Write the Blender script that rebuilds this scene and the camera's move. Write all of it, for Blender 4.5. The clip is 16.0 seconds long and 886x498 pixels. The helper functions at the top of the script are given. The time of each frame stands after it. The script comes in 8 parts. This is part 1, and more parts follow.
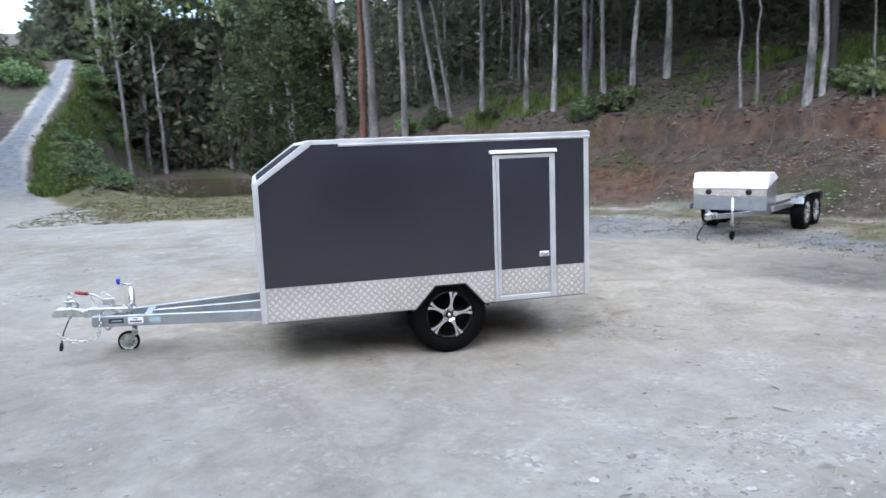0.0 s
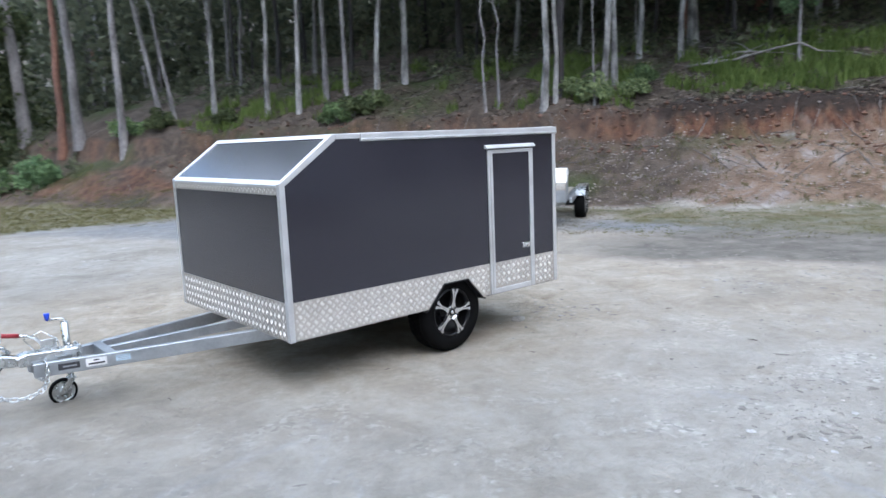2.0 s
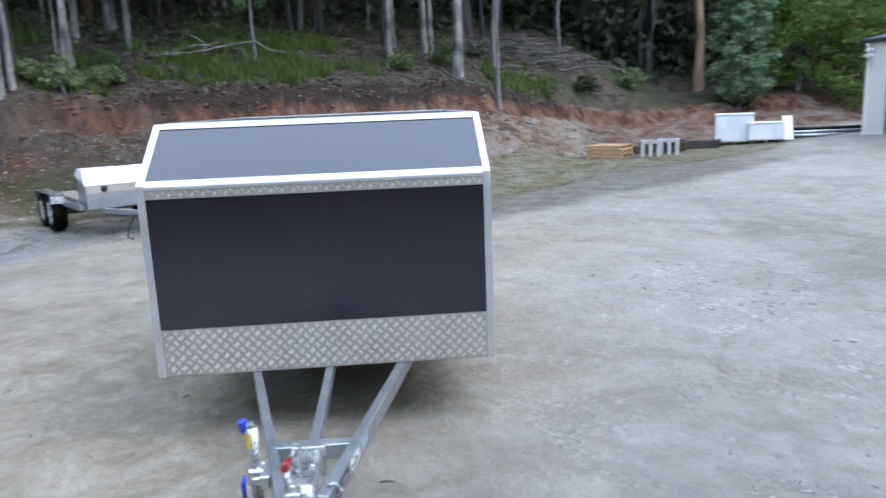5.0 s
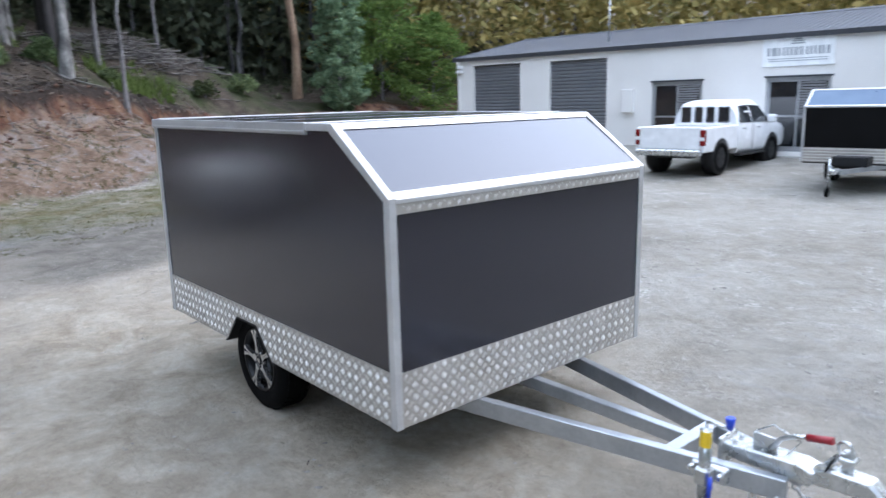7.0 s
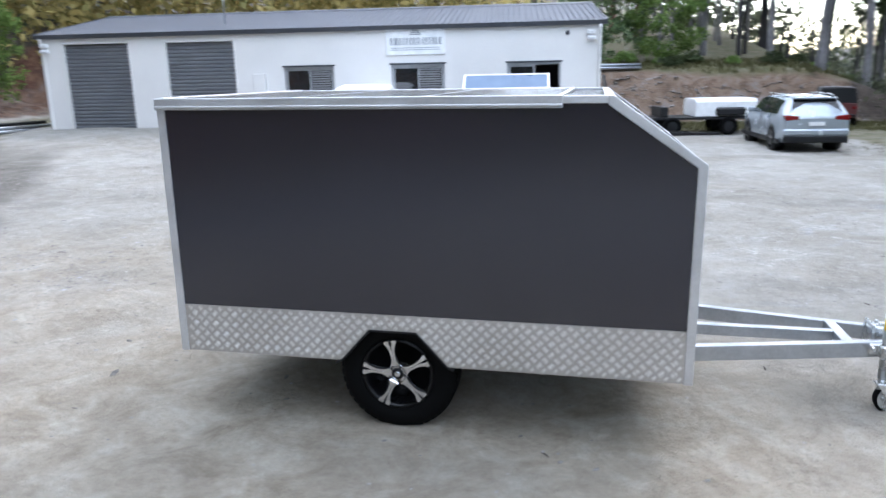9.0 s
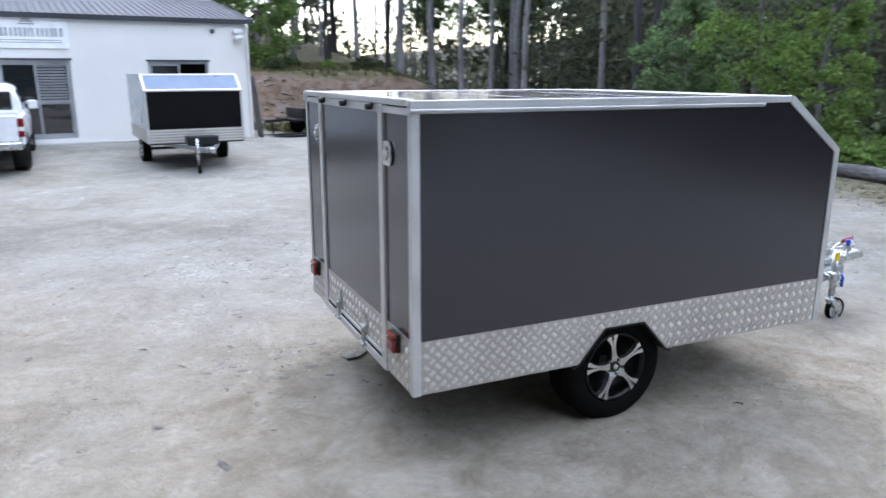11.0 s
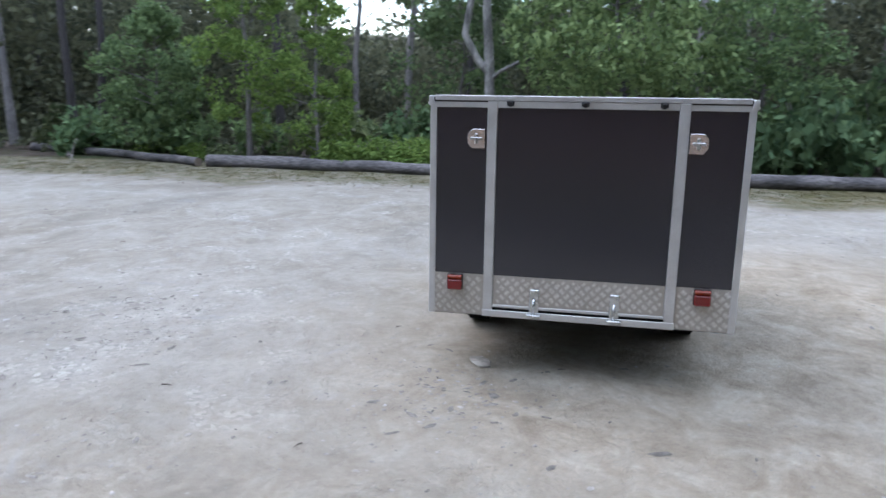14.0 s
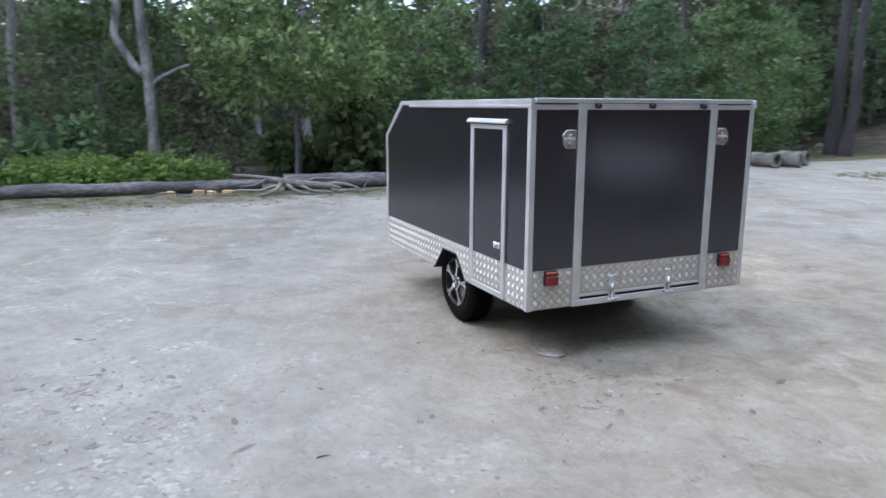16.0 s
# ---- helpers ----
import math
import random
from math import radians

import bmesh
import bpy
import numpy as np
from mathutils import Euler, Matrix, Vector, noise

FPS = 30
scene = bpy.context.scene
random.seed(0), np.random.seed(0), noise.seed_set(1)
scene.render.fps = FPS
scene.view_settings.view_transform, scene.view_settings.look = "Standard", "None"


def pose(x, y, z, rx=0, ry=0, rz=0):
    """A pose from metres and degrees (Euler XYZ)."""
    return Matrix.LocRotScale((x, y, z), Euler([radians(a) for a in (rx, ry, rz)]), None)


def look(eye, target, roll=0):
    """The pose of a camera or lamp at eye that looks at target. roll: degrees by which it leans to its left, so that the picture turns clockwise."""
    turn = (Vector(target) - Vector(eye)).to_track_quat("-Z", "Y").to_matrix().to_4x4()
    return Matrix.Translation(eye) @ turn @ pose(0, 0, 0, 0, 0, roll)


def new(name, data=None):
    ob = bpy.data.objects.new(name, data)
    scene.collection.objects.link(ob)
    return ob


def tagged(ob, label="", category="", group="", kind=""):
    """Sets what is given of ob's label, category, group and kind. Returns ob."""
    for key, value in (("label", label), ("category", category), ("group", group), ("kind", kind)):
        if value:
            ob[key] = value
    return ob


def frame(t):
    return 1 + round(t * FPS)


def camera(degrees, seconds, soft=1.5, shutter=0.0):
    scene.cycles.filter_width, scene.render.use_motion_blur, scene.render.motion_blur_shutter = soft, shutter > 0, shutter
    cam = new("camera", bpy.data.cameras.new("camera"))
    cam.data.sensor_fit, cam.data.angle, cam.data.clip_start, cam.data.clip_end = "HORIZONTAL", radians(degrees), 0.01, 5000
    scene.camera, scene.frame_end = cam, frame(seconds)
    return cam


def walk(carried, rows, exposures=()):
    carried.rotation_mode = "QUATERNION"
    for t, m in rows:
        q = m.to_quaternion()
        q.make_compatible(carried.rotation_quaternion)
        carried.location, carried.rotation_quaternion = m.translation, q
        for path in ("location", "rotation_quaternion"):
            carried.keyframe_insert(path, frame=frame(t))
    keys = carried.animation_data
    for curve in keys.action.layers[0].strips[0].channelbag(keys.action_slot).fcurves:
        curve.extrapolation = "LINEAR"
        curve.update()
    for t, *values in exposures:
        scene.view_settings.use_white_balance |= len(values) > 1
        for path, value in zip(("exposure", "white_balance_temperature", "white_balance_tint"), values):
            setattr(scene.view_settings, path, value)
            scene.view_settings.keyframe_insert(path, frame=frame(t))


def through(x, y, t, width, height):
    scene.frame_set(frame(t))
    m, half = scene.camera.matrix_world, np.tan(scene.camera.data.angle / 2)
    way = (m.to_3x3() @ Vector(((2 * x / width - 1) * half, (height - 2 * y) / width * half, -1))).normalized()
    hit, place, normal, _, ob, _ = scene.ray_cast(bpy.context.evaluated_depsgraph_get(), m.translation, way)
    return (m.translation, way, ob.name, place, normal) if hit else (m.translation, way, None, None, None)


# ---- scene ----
cam = camera(64.0, 16.0, soft=1.5, shutter=0.45)
PATH = [
    (0, (-1.642, -7.152, 1.9), (-1.146, -5.236, 1.612), -1.8),
    (0.5, (-2.219, -6.959, 1.898), (-1.543, -5.1, 1.609), -1.8),
    (1, (-2.835, -6.679, 1.893), (-1.968, -4.9, 1.601), -1.9),
    (1.5, (-3.472, -6.265, 1.893), (-2.401, -4.602, 1.597), -2.0),
    (2, (-4.119, -5.721, 1.903), (-2.838, -4.215, 1.6), -2.1),
    (2.5, (-4.738, -5.036, 1.909), (-3.254, -3.732, 1.599), -2.2),
    (3, (-5.264, -4.226, 1.918), (-3.596, -3.172, 1.597), -2.2),
    (3.5, (-5.649, -3.334, 1.936), (-3.837, -2.556, 1.602), -2.2),
    (4, (-5.883, -2.397, 1.954), (-3.974, -1.917, 1.605), -2.4),
    (4.5, (-5.994, -1.42, 1.979), (-4.036, -1.242, 1.611), -2.3),
    (5, (-5.965, -0.436, 2.01), (-4.009, -0.577, 1.622), -2.3),
    (7.3, (-3.988, 3.424, 2.083), (-2.629, 2.015, 1.67), -1.7),
    (7.5, (-3.718, 3.66, 2.085), (-2.451, 2.17, 1.667), -1.9),
    (8, (-2.921, 4.166, 2.089), (-1.915, 2.494, 1.652), -1.8),
    (8.5, (-2.054, 4.55, 2.091), (-1.334, 2.741, 1.635), -1.5),
    (9, (-1.131, 4.789, 2.086), (-0.716, 2.89, 1.614), -1.2),
    (9.2, (-0.755, 4.852, 2.093), (-0.466, 2.932, 1.614), -1.2),
    (11.3, (3.177, 4.039, 2.132), (2.216, 2.351, 1.652), 0.0),
    (11.5, (3.52, 3.87, 2.138), (2.455, 2.246, 1.66), 0.1),
    (12, (4.312, 3.34, 2.124), (3.004, 1.902, 1.655), 0.3),
    (12.5, (5.006, 2.687, 2.104), (3.489, 1.467, 1.641), 0.4),
    (13, (5.566, 1.891, 2.081), (3.877, 0.921, 1.627), 0.6),
    (13.5, (5.954, 1.0, 2.065), (4.134, 0.304, 1.618), 0.6),
    (14, (6.201, 0.057, 2.029), (4.29, -0.342, 1.593), 0.7),
    (14.5, (6.294, -0.883, 2.001), (4.342, -0.984, 1.577), 0.4),
    (15, (6.236, -1.869, 1.982), (4.292, -1.649, 1.565), 0.5),
    (15.5, (6.039, -2.791, 1.969), (4.151, -2.275, 1.558), 0.4),
    (16, (5.712, -3.653, 1.962), (3.922, -2.857, 1.559), 0.3),
]
LIGHT = [(0, 2.67, 6120, 10), (2.5, 2.69, 6080, 10), (4.7, 2.58, 5920, 9), (7.4, 2.63, 6180, 11), (8.2, 2.68, 6220, 11), (9.1, 2.8, 6200, 11), (12, 2.69, 6150, 13), (16, 2.57, 6130, 12)]
walk(cam, [(t, look(eye, target, roll)) for t, eye, target, roll in PATH], LIGHT)

# ---- body ----
# ---- light ----
world = bpy.data.worlds.new("sky")
scene.world = world
world.use_nodes = True
wn, wl = world.node_tree.nodes, world.node_tree.links
sky = wn.new("ShaderNodeTexSky")
sky.sky_type, sky.sun_disc = "NISHITA", False
sky.sun_elevation, sky.sun_rotation = radians(48), radians(206)
sky.air_density, sky.dust_density, sky.ozone_density = 1.0, 1.3, 1.0
wn["Background"].inputs["Strength"].default_value = 0.09
wl.new(sky.outputs[0], wn["Background"].inputs["Color"])
sun = new("sun", bpy.data.lights.new("sun", "SUN"))
sun.data.energy, sun.data.angle, sun.data.color = 1.2, radians(152), (0.92, 0.96, 1.0)
sun.matrix_world = look((-2.5, -3.5, 20), (0, 0, 0))


# ---- materials ----
def shader(name):
    m = bpy.data.materials.new(name)
    m.use_nodes = True
    return m, m.node_tree.nodes, m.node_tree.links, m.node_tree.nodes["Principled BSDF"]


def surface(name, dark, light, scale=4.0, rough=0.6, metal=0.0, fine=60.0, fine_amount=0.25, bump=0.15, bump_scale=80.0,
            vary=0.0, stretch=(1, 1, 1), rough_var=0.12, spec=0.5):
    """Colour that wanders between two tones, with finer grain, roughness spots and relief."""
    m, n, l, p = shader(name)
    co = n.new("ShaderNodeTexCoord")
    mp = n.new("ShaderNodeMapping")
    mp.inputs["Scale"].default_value = stretch
    l.new(co.outputs["Object"], mp.inputs["Vector"])
    big = n.new("ShaderNodeTexNoise")
    big.inputs["Scale"].default_value, big.inputs["Detail"].default_value = scale, 5
    l.new(mp.outputs[0], big.inputs["Vector"])
    small = n.new("ShaderNodeTexNoise")
    small.inputs["Scale"].default_value, small.inputs["Detail"].default_value = fine, 3
    l.new(mp.outputs[0], small.inputs["Vector"])
    ramp = n.new("ShaderNodeValToRGB")
    ramp.color_ramp.elements[0].position, ramp.color_ramp.elements[1].position = 0.32, 0.68
    ramp.color_ramp.elements[0].color, ramp.color_ramp.elements[1].color = (*dark, 1), (*light, 1)
    l.new(big.outputs["Fac"], ramp.inputs["Fac"])
    grain = n.new("ShaderNodeMapRange")
    grain.inputs["From Min"].default_value, grain.inputs["From Max"].default_value = 0.3, 0.7
    grain.inputs["To Min"].default_value, grain.inputs["To Max"].default_value = 1 - fine_amount, 1 + fine_amount
    l.new(small.outputs["Fac"], grain.inputs["Value"])
    hsv = n.new("ShaderNodeHueSaturation")
    l.new(ramp.outputs["Color"], hsv.inputs["Color"])
    if vary:
        info = n.new("ShaderNodeObjectInfo")
        isl = n.new("ShaderNodeNewGeometry")
        add = n.new("ShaderNodeMath")
        l.new(info.outputs["Random"], add.inputs[0])
        l.new(isl.outputs["Random Per Island"], add.inputs[1])
        vr = n.new("ShaderNodeMapRange")
        vr.inputs["From Max"].default_value = 2.0
        vr.inputs["To Min"].default_value, vr.inputs["To Max"].default_value = 1 - vary, 1 + vary
        l.new(add.outputs[0], vr.inputs["Value"])
        mul = n.new("ShaderNodeMath")
        mul.operation = "MULTIPLY"
        l.new(vr.outputs[0], mul.inputs[0])
        l.new(grain.outputs[0], mul.inputs[1])
        l.new(mul.outputs[0], hsv.inputs["Value"])
    else:
        l.new(grain.outputs[0], hsv.inputs["Value"])
    l.new(hsv.outputs["Color"], p.inputs["Base Color"])
    rr = n.new("ShaderNodeMapRange")
    rr.inputs["To Min"].default_value, rr.inputs["To Max"].default_value = max(0.02, rough - rough_var), min(1, rough + rough_var)
    l.new(big.outputs["Fac"], rr.inputs["Value"])
    l.new(rr.outputs[0], p.inputs["Roughness"])
    p.inputs["Metallic"].default_value = metal
    p.inputs["Specular IOR Level"].default_value = spec
    if bump:
        rel = n.new("ShaderNodeTexNoise")
        rel.inputs["Scale"].default_value, rel.inputs["Detail"].default_value = bump_scale, 4
        l.new(mp.outputs[0], rel.inputs["Vector"])
        b = n.new("ShaderNodeBump")
        b.inputs["Strength"].default_value, b.inputs["Distance"].default_value = bump, 0.02
        l.new(rel.outputs["Fac"], b.inputs["Height"])
        l.new(b.outputs[0], p.inputs["Normal"])
    return m


def leaf_material(name, dark, light, through=0.25, vary=0.5):
    m, n, l, p = shader(name)
    isl = n.new("ShaderNodeNewGeometry")
    info = n.new("ShaderNodeObjectInfo")
    ramp = n.new("ShaderNodeValToRGB")
    ramp.color_ramp.elements[0].color, ramp.color_ramp.elements[1].color = (*dark, 1), (*light, 1)
    l.new(isl.outputs["Random Per Island"], ramp.inputs["Fac"])
    hsv = n.new("ShaderNodeHueSaturation")
    vr = n.new("ShaderNodeMapRange")
    vr.inputs["To Min"].default_value, vr.inputs["To Max"].default_value = 1 - vary, 1 + vary
    l.new(info.outputs["Random"], vr.inputs["Value"])
    l.new(vr.outputs[0], hsv.inputs["Value"])
    l.new(ramp.outputs["Color"], hsv.inputs["Color"])
    l.new(hsv.outputs["Color"], p.inputs["Base Color"])
    p.inputs["Roughness"].default_value = 0.75
    p.inputs["Specular IOR Level"].default_value = 0.12
    tr = n.new("ShaderNodeBsdfTranslucent")
    l.new(hsv.outputs["Color"], tr.inputs["Color"])
    mix = n.new("ShaderNodeMixShader")
    mix.inputs[0].default_value = through
    l.new(p.outputs[0], mix.inputs[1])
    l.new(tr.outputs[0], mix.inputs[2])
    l.new(mix.outputs[0], n["Material Output"].inputs["Surface"])
    return m


def plain(name, colour, rough=0.5, metal=0.0):
    return surface(name, [c * 0.92 for c in colour], [min(1, c * 1.06) for c in colour], 6, rough, metal, 90, 0.06, 0.03, 120, rough_var=0.06)


PANEL = surface("grey_composite_panel", (0.0122, 0.0096, 0.0146), (0.0142, 0.0113, 0.0168), 0.9, 0.2, 0, 300, 0.04, 0.0, rough_var=0.05, spec=1.0)
PANEL.node_tree.nodes["Principled BSDF"].inputs["IOR"].default_value = 1.48
PANEL.node_tree.nodes["Principled BSDF"].inputs["Specular Tint"].default_value = (0.86, 0.92, 1.0, 1)
TRIM = surface("satin_aluminium_trim", (0.5, 0.5, 0.5), (0.6, 0.6, 0.6), 5, 0.42, 0.6, 90, 0.05, 0.02, 150)
# lighter and more matte than the plate; the bars' highlight is in the colour
TREAD = surface("highlit_tread_bars", (0.56, 0.54, 0.505), (0.64, 0.62, 0.585), 3, 0.46, 0.2, 60, 0.04, 0.0)
PLATE = surface("bright_checker_plate", (0.36, 0.335, 0.3), (0.44, 0.412, 0.372), 3, 0.37, 0.4, 60, 0.06, 0.0, vary=0.05)
GALV = surface("galvanised_steel", (0.36, 0.385, 0.41), (0.45, 0.475, 0.5), 7, 0.36, 0.85, 40, 0.06, 0.04, 60)
ZINC = surface("zinc_plated_steel", (0.45, 0.465, 0.465), (0.6, 0.615, 0.615), 12, 0.28, 0.85, 60, 0.1, 0.03, 90)
CHROME = surface("polished_steel", (0.75, 0.75, 0.76), (0.85, 0.85, 0.86), 12, 0.12, 1.0, 60, 0.04, 0.0)
MACHINED = surface("machined_alloy", (0.6, 0.6, 0.61), (0.72, 0.72, 0.73), 20, 0.2, 0.95, 120, 0.05, 0.02, 200)
BLACK_GLOSS = surface("black_gloss_paint", (0.0025, 0.0025, 0.003), (0.0035, 0.0035, 0.004), 6, 0.3, 0, 90, 0.06, 0.0, spec=0.25)
DISPLAY_BLACK = surface("deep_black_sheet", (0.003, 0.003, 0.0032), (0.004, 0.004, 0.0045), 3, 0.45, 0, 90, 0.05, 0.0, spec=0.12)
# panel colour with the sky's blue reflection painted in
SKY_SHEET = surface("sky_tinted_sheet", (0.06, 0.1, 0.16), (0.08, 0.125, 0.19), 2, 0.3, 0.3, 90, 0.05, 0.0)
BLACK_STEEL = surface("black_painted_steel", (0.008, 0.008, 0.009), (0.011, 0.011, 0.012), 6, 0.5, 0, 90, 0.06, 0.02, 120, spec=0.3)
RUBBER = surface("tyre_rubber", (0.0022, 0.0022, 0.0024), (0.004, 0.004, 0.0041), 6, 0.75, 0, 60, 0.2, 0.1, 120, spec=0.08)
RED_LENS = plain("red_lens", (0.16, 0.005, 0.006), 0.22)
AMBER_LENS = plain("amber_lens", (0.22, 0.026, 0.008), 0.22)
RED_GRIP = plain("red_grip", (0.25, 0.012, 0.02), 0.45)
BLUE_GRIP = plain("blue_plastic", (0.02, 0.06, 0.5), 0.4)
YELLOW = plain("yellow_sticker", (0.75, 0.5, 0.02), 0.5)
STICKER = plain("white_sticker", (0.7, 0.7, 0.7), 0.5)
PALE_BLUE = plain("pale_blue_sticker", (0.35, 0.46, 0.55), 0.5)
INK = plain("dark_ink", (0.03, 0.03, 0.035), 0.6)
WALL = surface("pale_wall_sheet", (0.7, 0.68, 0.65), (0.76, 0.74, 0.71), 0.6, 0.55, 0, 30, 0.04, 0.02, 100)
ROOFING = surface("grey_roof_sheet", (0.048, 0.056, 0.07), (0.066, 0.075, 0.092), 0.8, 0.62, 0, 20, 0.08, 0.02, 60)
DARK_TRIM = plain("charcoal_gutter", (0.045, 0.05, 0.06), 0.4)
ROLLER = surface("grey_roller_door", (0.12, 0.125, 0.135), (0.15, 0.155, 0.165), 1.5, 0.5, 0, 40, 0.06, 0.02, 80)
SIGN_WHITE = plain("white_sign_board", (0.82, 0.83, 0.83), 0.45)
SIGN_INK = plain("grey_sign_print", (0.3, 0.32, 0.34), 0.5)
FRAME = plain("aluminium_window_frame", (0.35, 0.36, 0.37), 0.4, 0.4)
BLIND = plain("grey_blind", (0.2, 0.2, 0.21), 0.7)
# near-black, the darkness inside the workshop as a colour
ROOM_SHADE = plain("painted_room_shade", (0.02, 0.02, 0.02), 0.8)
CONCRETE = surface("concrete", (0.38, 0.37, 0.35), (0.5, 0.49, 0.47), 3, 0.85, 0, 50, 0.15, 0.2, 60)
OLD_CONCRETE = surface("weathered_concrete", (0.07, 0.067, 0.06), (0.2, 0.19, 0.175), 3, 0.9, 0, 40, 0.25, 0.3, 40)
WHITE_PAINT = plain("white_car_paint", (0.75, 0.76, 0.77), 0.25)
SILVER_PAINT = surface("silver_car_paint", (0.36, 0.4, 0.435), (0.41, 0.45, 0.485), 2, 0.25, 0.45, 200, 0.04, 0.0)
MAROON = plain("dark_red_paint", (0.09, 0.02, 0.02), 0.4)
WHITE_BOX = plain("white_powder_coat", (0.78, 0.78, 0.77), 0.4)
WHITE_PLASTIC = surface("weathered_white_plastic", (0.62, 0.62, 0.62), (0.76, 0.76, 0.76), 2, 0.6, 0, 30, 0.06, 0.05, 30)
PALLET = surface("fresh_pallet_wood", (0.36, 0.23, 0.12), (0.5, 0.35, 0.2), 3, 0.8, 0, 40, 0.25, 0.2, 50, vary=0.2, stretch=(1, 6, 6))
OLD_WOOD = surface("weathered_dark_wood", (0.05, 0.04, 0.035), (0.12, 0.1, 0.085), 3, 0.85, 0, 40, 0.3, 0.2, 50, vary=0.25)
LOG = surface("grey_weathered_log", (0.03, 0.028, 0.03), (0.17, 0.16, 0.163), 3.5, 0.9, 0, 26, 0.5, 0.6, 24, stretch=(1, 0.25, 1))
LOG_END = surface("sawn_log_end", (0.144, 0.12, 0.096), (0.228, 0.192, 0.156), 8, 0.9, 0, 60, 0.25, 0.3, 60)
BARK_WHITE = surface("pale_gum_bark", (0.045, 0.043, 0.042), (0.34, 0.33, 0.318), 3.4, 0.85, 0, 22, 0.35, 0.35, 25, vary=0.25, stretch=(1, 1, 0.35))
BARK_GREY = surface("grey_bark", (0.085, 0.08, 0.08), (0.235, 0.222, 0.222), 2.5, 0.9, 0, 25, 0.4, 0.5, 25, vary=0.3, stretch=(1, 1, 0.25))
# tan bark made paler and warmer for the sun glow on it
BARK_SUNLIT = surface("sun_glow_tan_bark", (0.17, 0.105, 0.068), (0.4, 0.28, 0.19), 2.0, 0.9, 0, 25, 0.3, 0.4, 25, stretch=(1, 1, 0.25))
BARK_BROWN = surface("red_brown_bark", (0.08, 0.04, 0.03), (0.22, 0.11, 0.075), 2.5, 0.9, 0, 25, 0.4, 0.5, 25, vary=0.25, stretch=(1, 1, 0.25))
BARK_DARK = surface("dark_bark", (0.017, 0.015, 0.016), (0.055, 0.05, 0.051), 2.5, 0.95, 0, 25, 0.4, 0.5, 25, vary=0.3, stretch=(1, 1, 0.25))
DEADWOOD = surface("bleached_dead_branch", (0.11, 0.1, 0.09), (0.25, 0.235, 0.215), 5, 0.9, 0, 40, 0.3, 0.3, 40, vary=0.35)
BRUSH = surface("grey_brown_cut_brush", (0.04, 0.035, 0.033), (0.18, 0.165, 0.155), 2.5, 0.9, 0, 30, 0.4, 0.3, 40)
LEAF_GUM = leaf_material("gum_leaves", (0.054, 0.0782, 0.0379), (0.172, 0.207, 0.0978), 0.3)
LEAF_FAR = leaf_material("shaded_far_leaves", (0.0416, 0.0496, 0.0336), (0.136, 0.147, 0.0896), 0.35, 0.35)
# bright yellowish leaf copy, with low sunlight put into the colour
LEAF_SUNLIT = leaf_material("sunned_olive_leaves", (0.211, 0.203, 0.0728), (0.68, 0.535, 0.211), 0.4, 0.3)
GRASS_GREEN = leaf_material("green_grass_blades", (0.052, 0.0858, 0.0208), (0.15, 0.195, 0.0585), 0.35, 0.2)
LEAF_HILL = leaf_material("dim_forest_leaves", (0.0638, 0.079, 0.0561), (0.191, 0.21, 0.134), 0.4, 0.35)
LEAF_BRIGHT = leaf_material("bright_green_leaves", (0.078, 0.137, 0.0351), (0.215, 0.305, 0.0858), 0.4, 0.15)
LEAF_DARK = leaf_material("dark_green_leaves", (0.0585, 0.0962, 0.0468), (0.179, 0.254, 0.112), 0.4, 0.35)
LEAF_BROAD = leaf_material("broad_green_leaves", (0.065, 0.107, 0.0416), (0.26, 0.345, 0.15), 0.4, 0.1)
LEAF_SILVER = leaf_material("silvery_green_leaves", (0.12, 0.198, 0.12), (0.3, 0.408, 0.24), 0.4, 0.15)
LEAF_BLUE = leaf_material("blue_green_leaves", (0.0624, 0.114, 0.0572), (0.156, 0.234, 0.114), 0.3, 0.25)
GRASS = leaf_material("grass_blades", (0.073, 0.073, 0.0309), (0.152, 0.143, 0.0646), 0.3, 0.2)
STONE = surface("pale_gravel_stone", (0.17, 0.158, 0.14), (0.34, 0.32, 0.29), 6, 0.9, 0, 40, 0.2, 0.3, 50, vary=0.35)
PALE_STONE = surface("pale_bedded_stone", (0.22, 0.215, 0.205), (0.36, 0.355, 0.345), 5, 0.9, 0, 40, 0.2, 0.3, 50, vary=0.25)
RUBBLE = surface("rubble_stone", (0.13, 0.112, 0.1), (0.3, 0.27, 0.25), 1.5, 0.9, 0, 20, 0.3, 0.4, 30, vary=0.4)
LITTER = surface("dead_leaf_litter", (0.045, 0.036, 0.028), (0.19, 0.155, 0.125), 3, 0.9, 0, 30, 0.3, 0.0, vary=0.5)
MUD = surface("dried_mud_flakes", (0.095, 0.087, 0.077), (0.22, 0.205, 0.185), 3, 0.95, 0, 30, 0.3, 0.3, 40, vary=0.3)
CLOD = surface("red_earth_clods", (0.0612, 0.0306, 0.0218), (0.17, 0.0952, 0.0646), 2, 0.95, 0, 20, 0.3, 0.4, 30, vary=0.3)


def glass_material(name, tint, rough=0.03):
    m, n, l, p = shader(name)
    p.inputs["Base Color"].default_value = (*tint, 1)
    p.inputs["Roughness"].default_value = rough
    p.inputs["Specular IOR Level"].default_value = 0.7
    p.inputs["Coat Weight"].default_value = 0.5
    p.inputs["Coat Roughness"].default_value = 0.02
    return m


GLASS = glass_material("tinted_glass", (0.012, 0.014, 0.016))


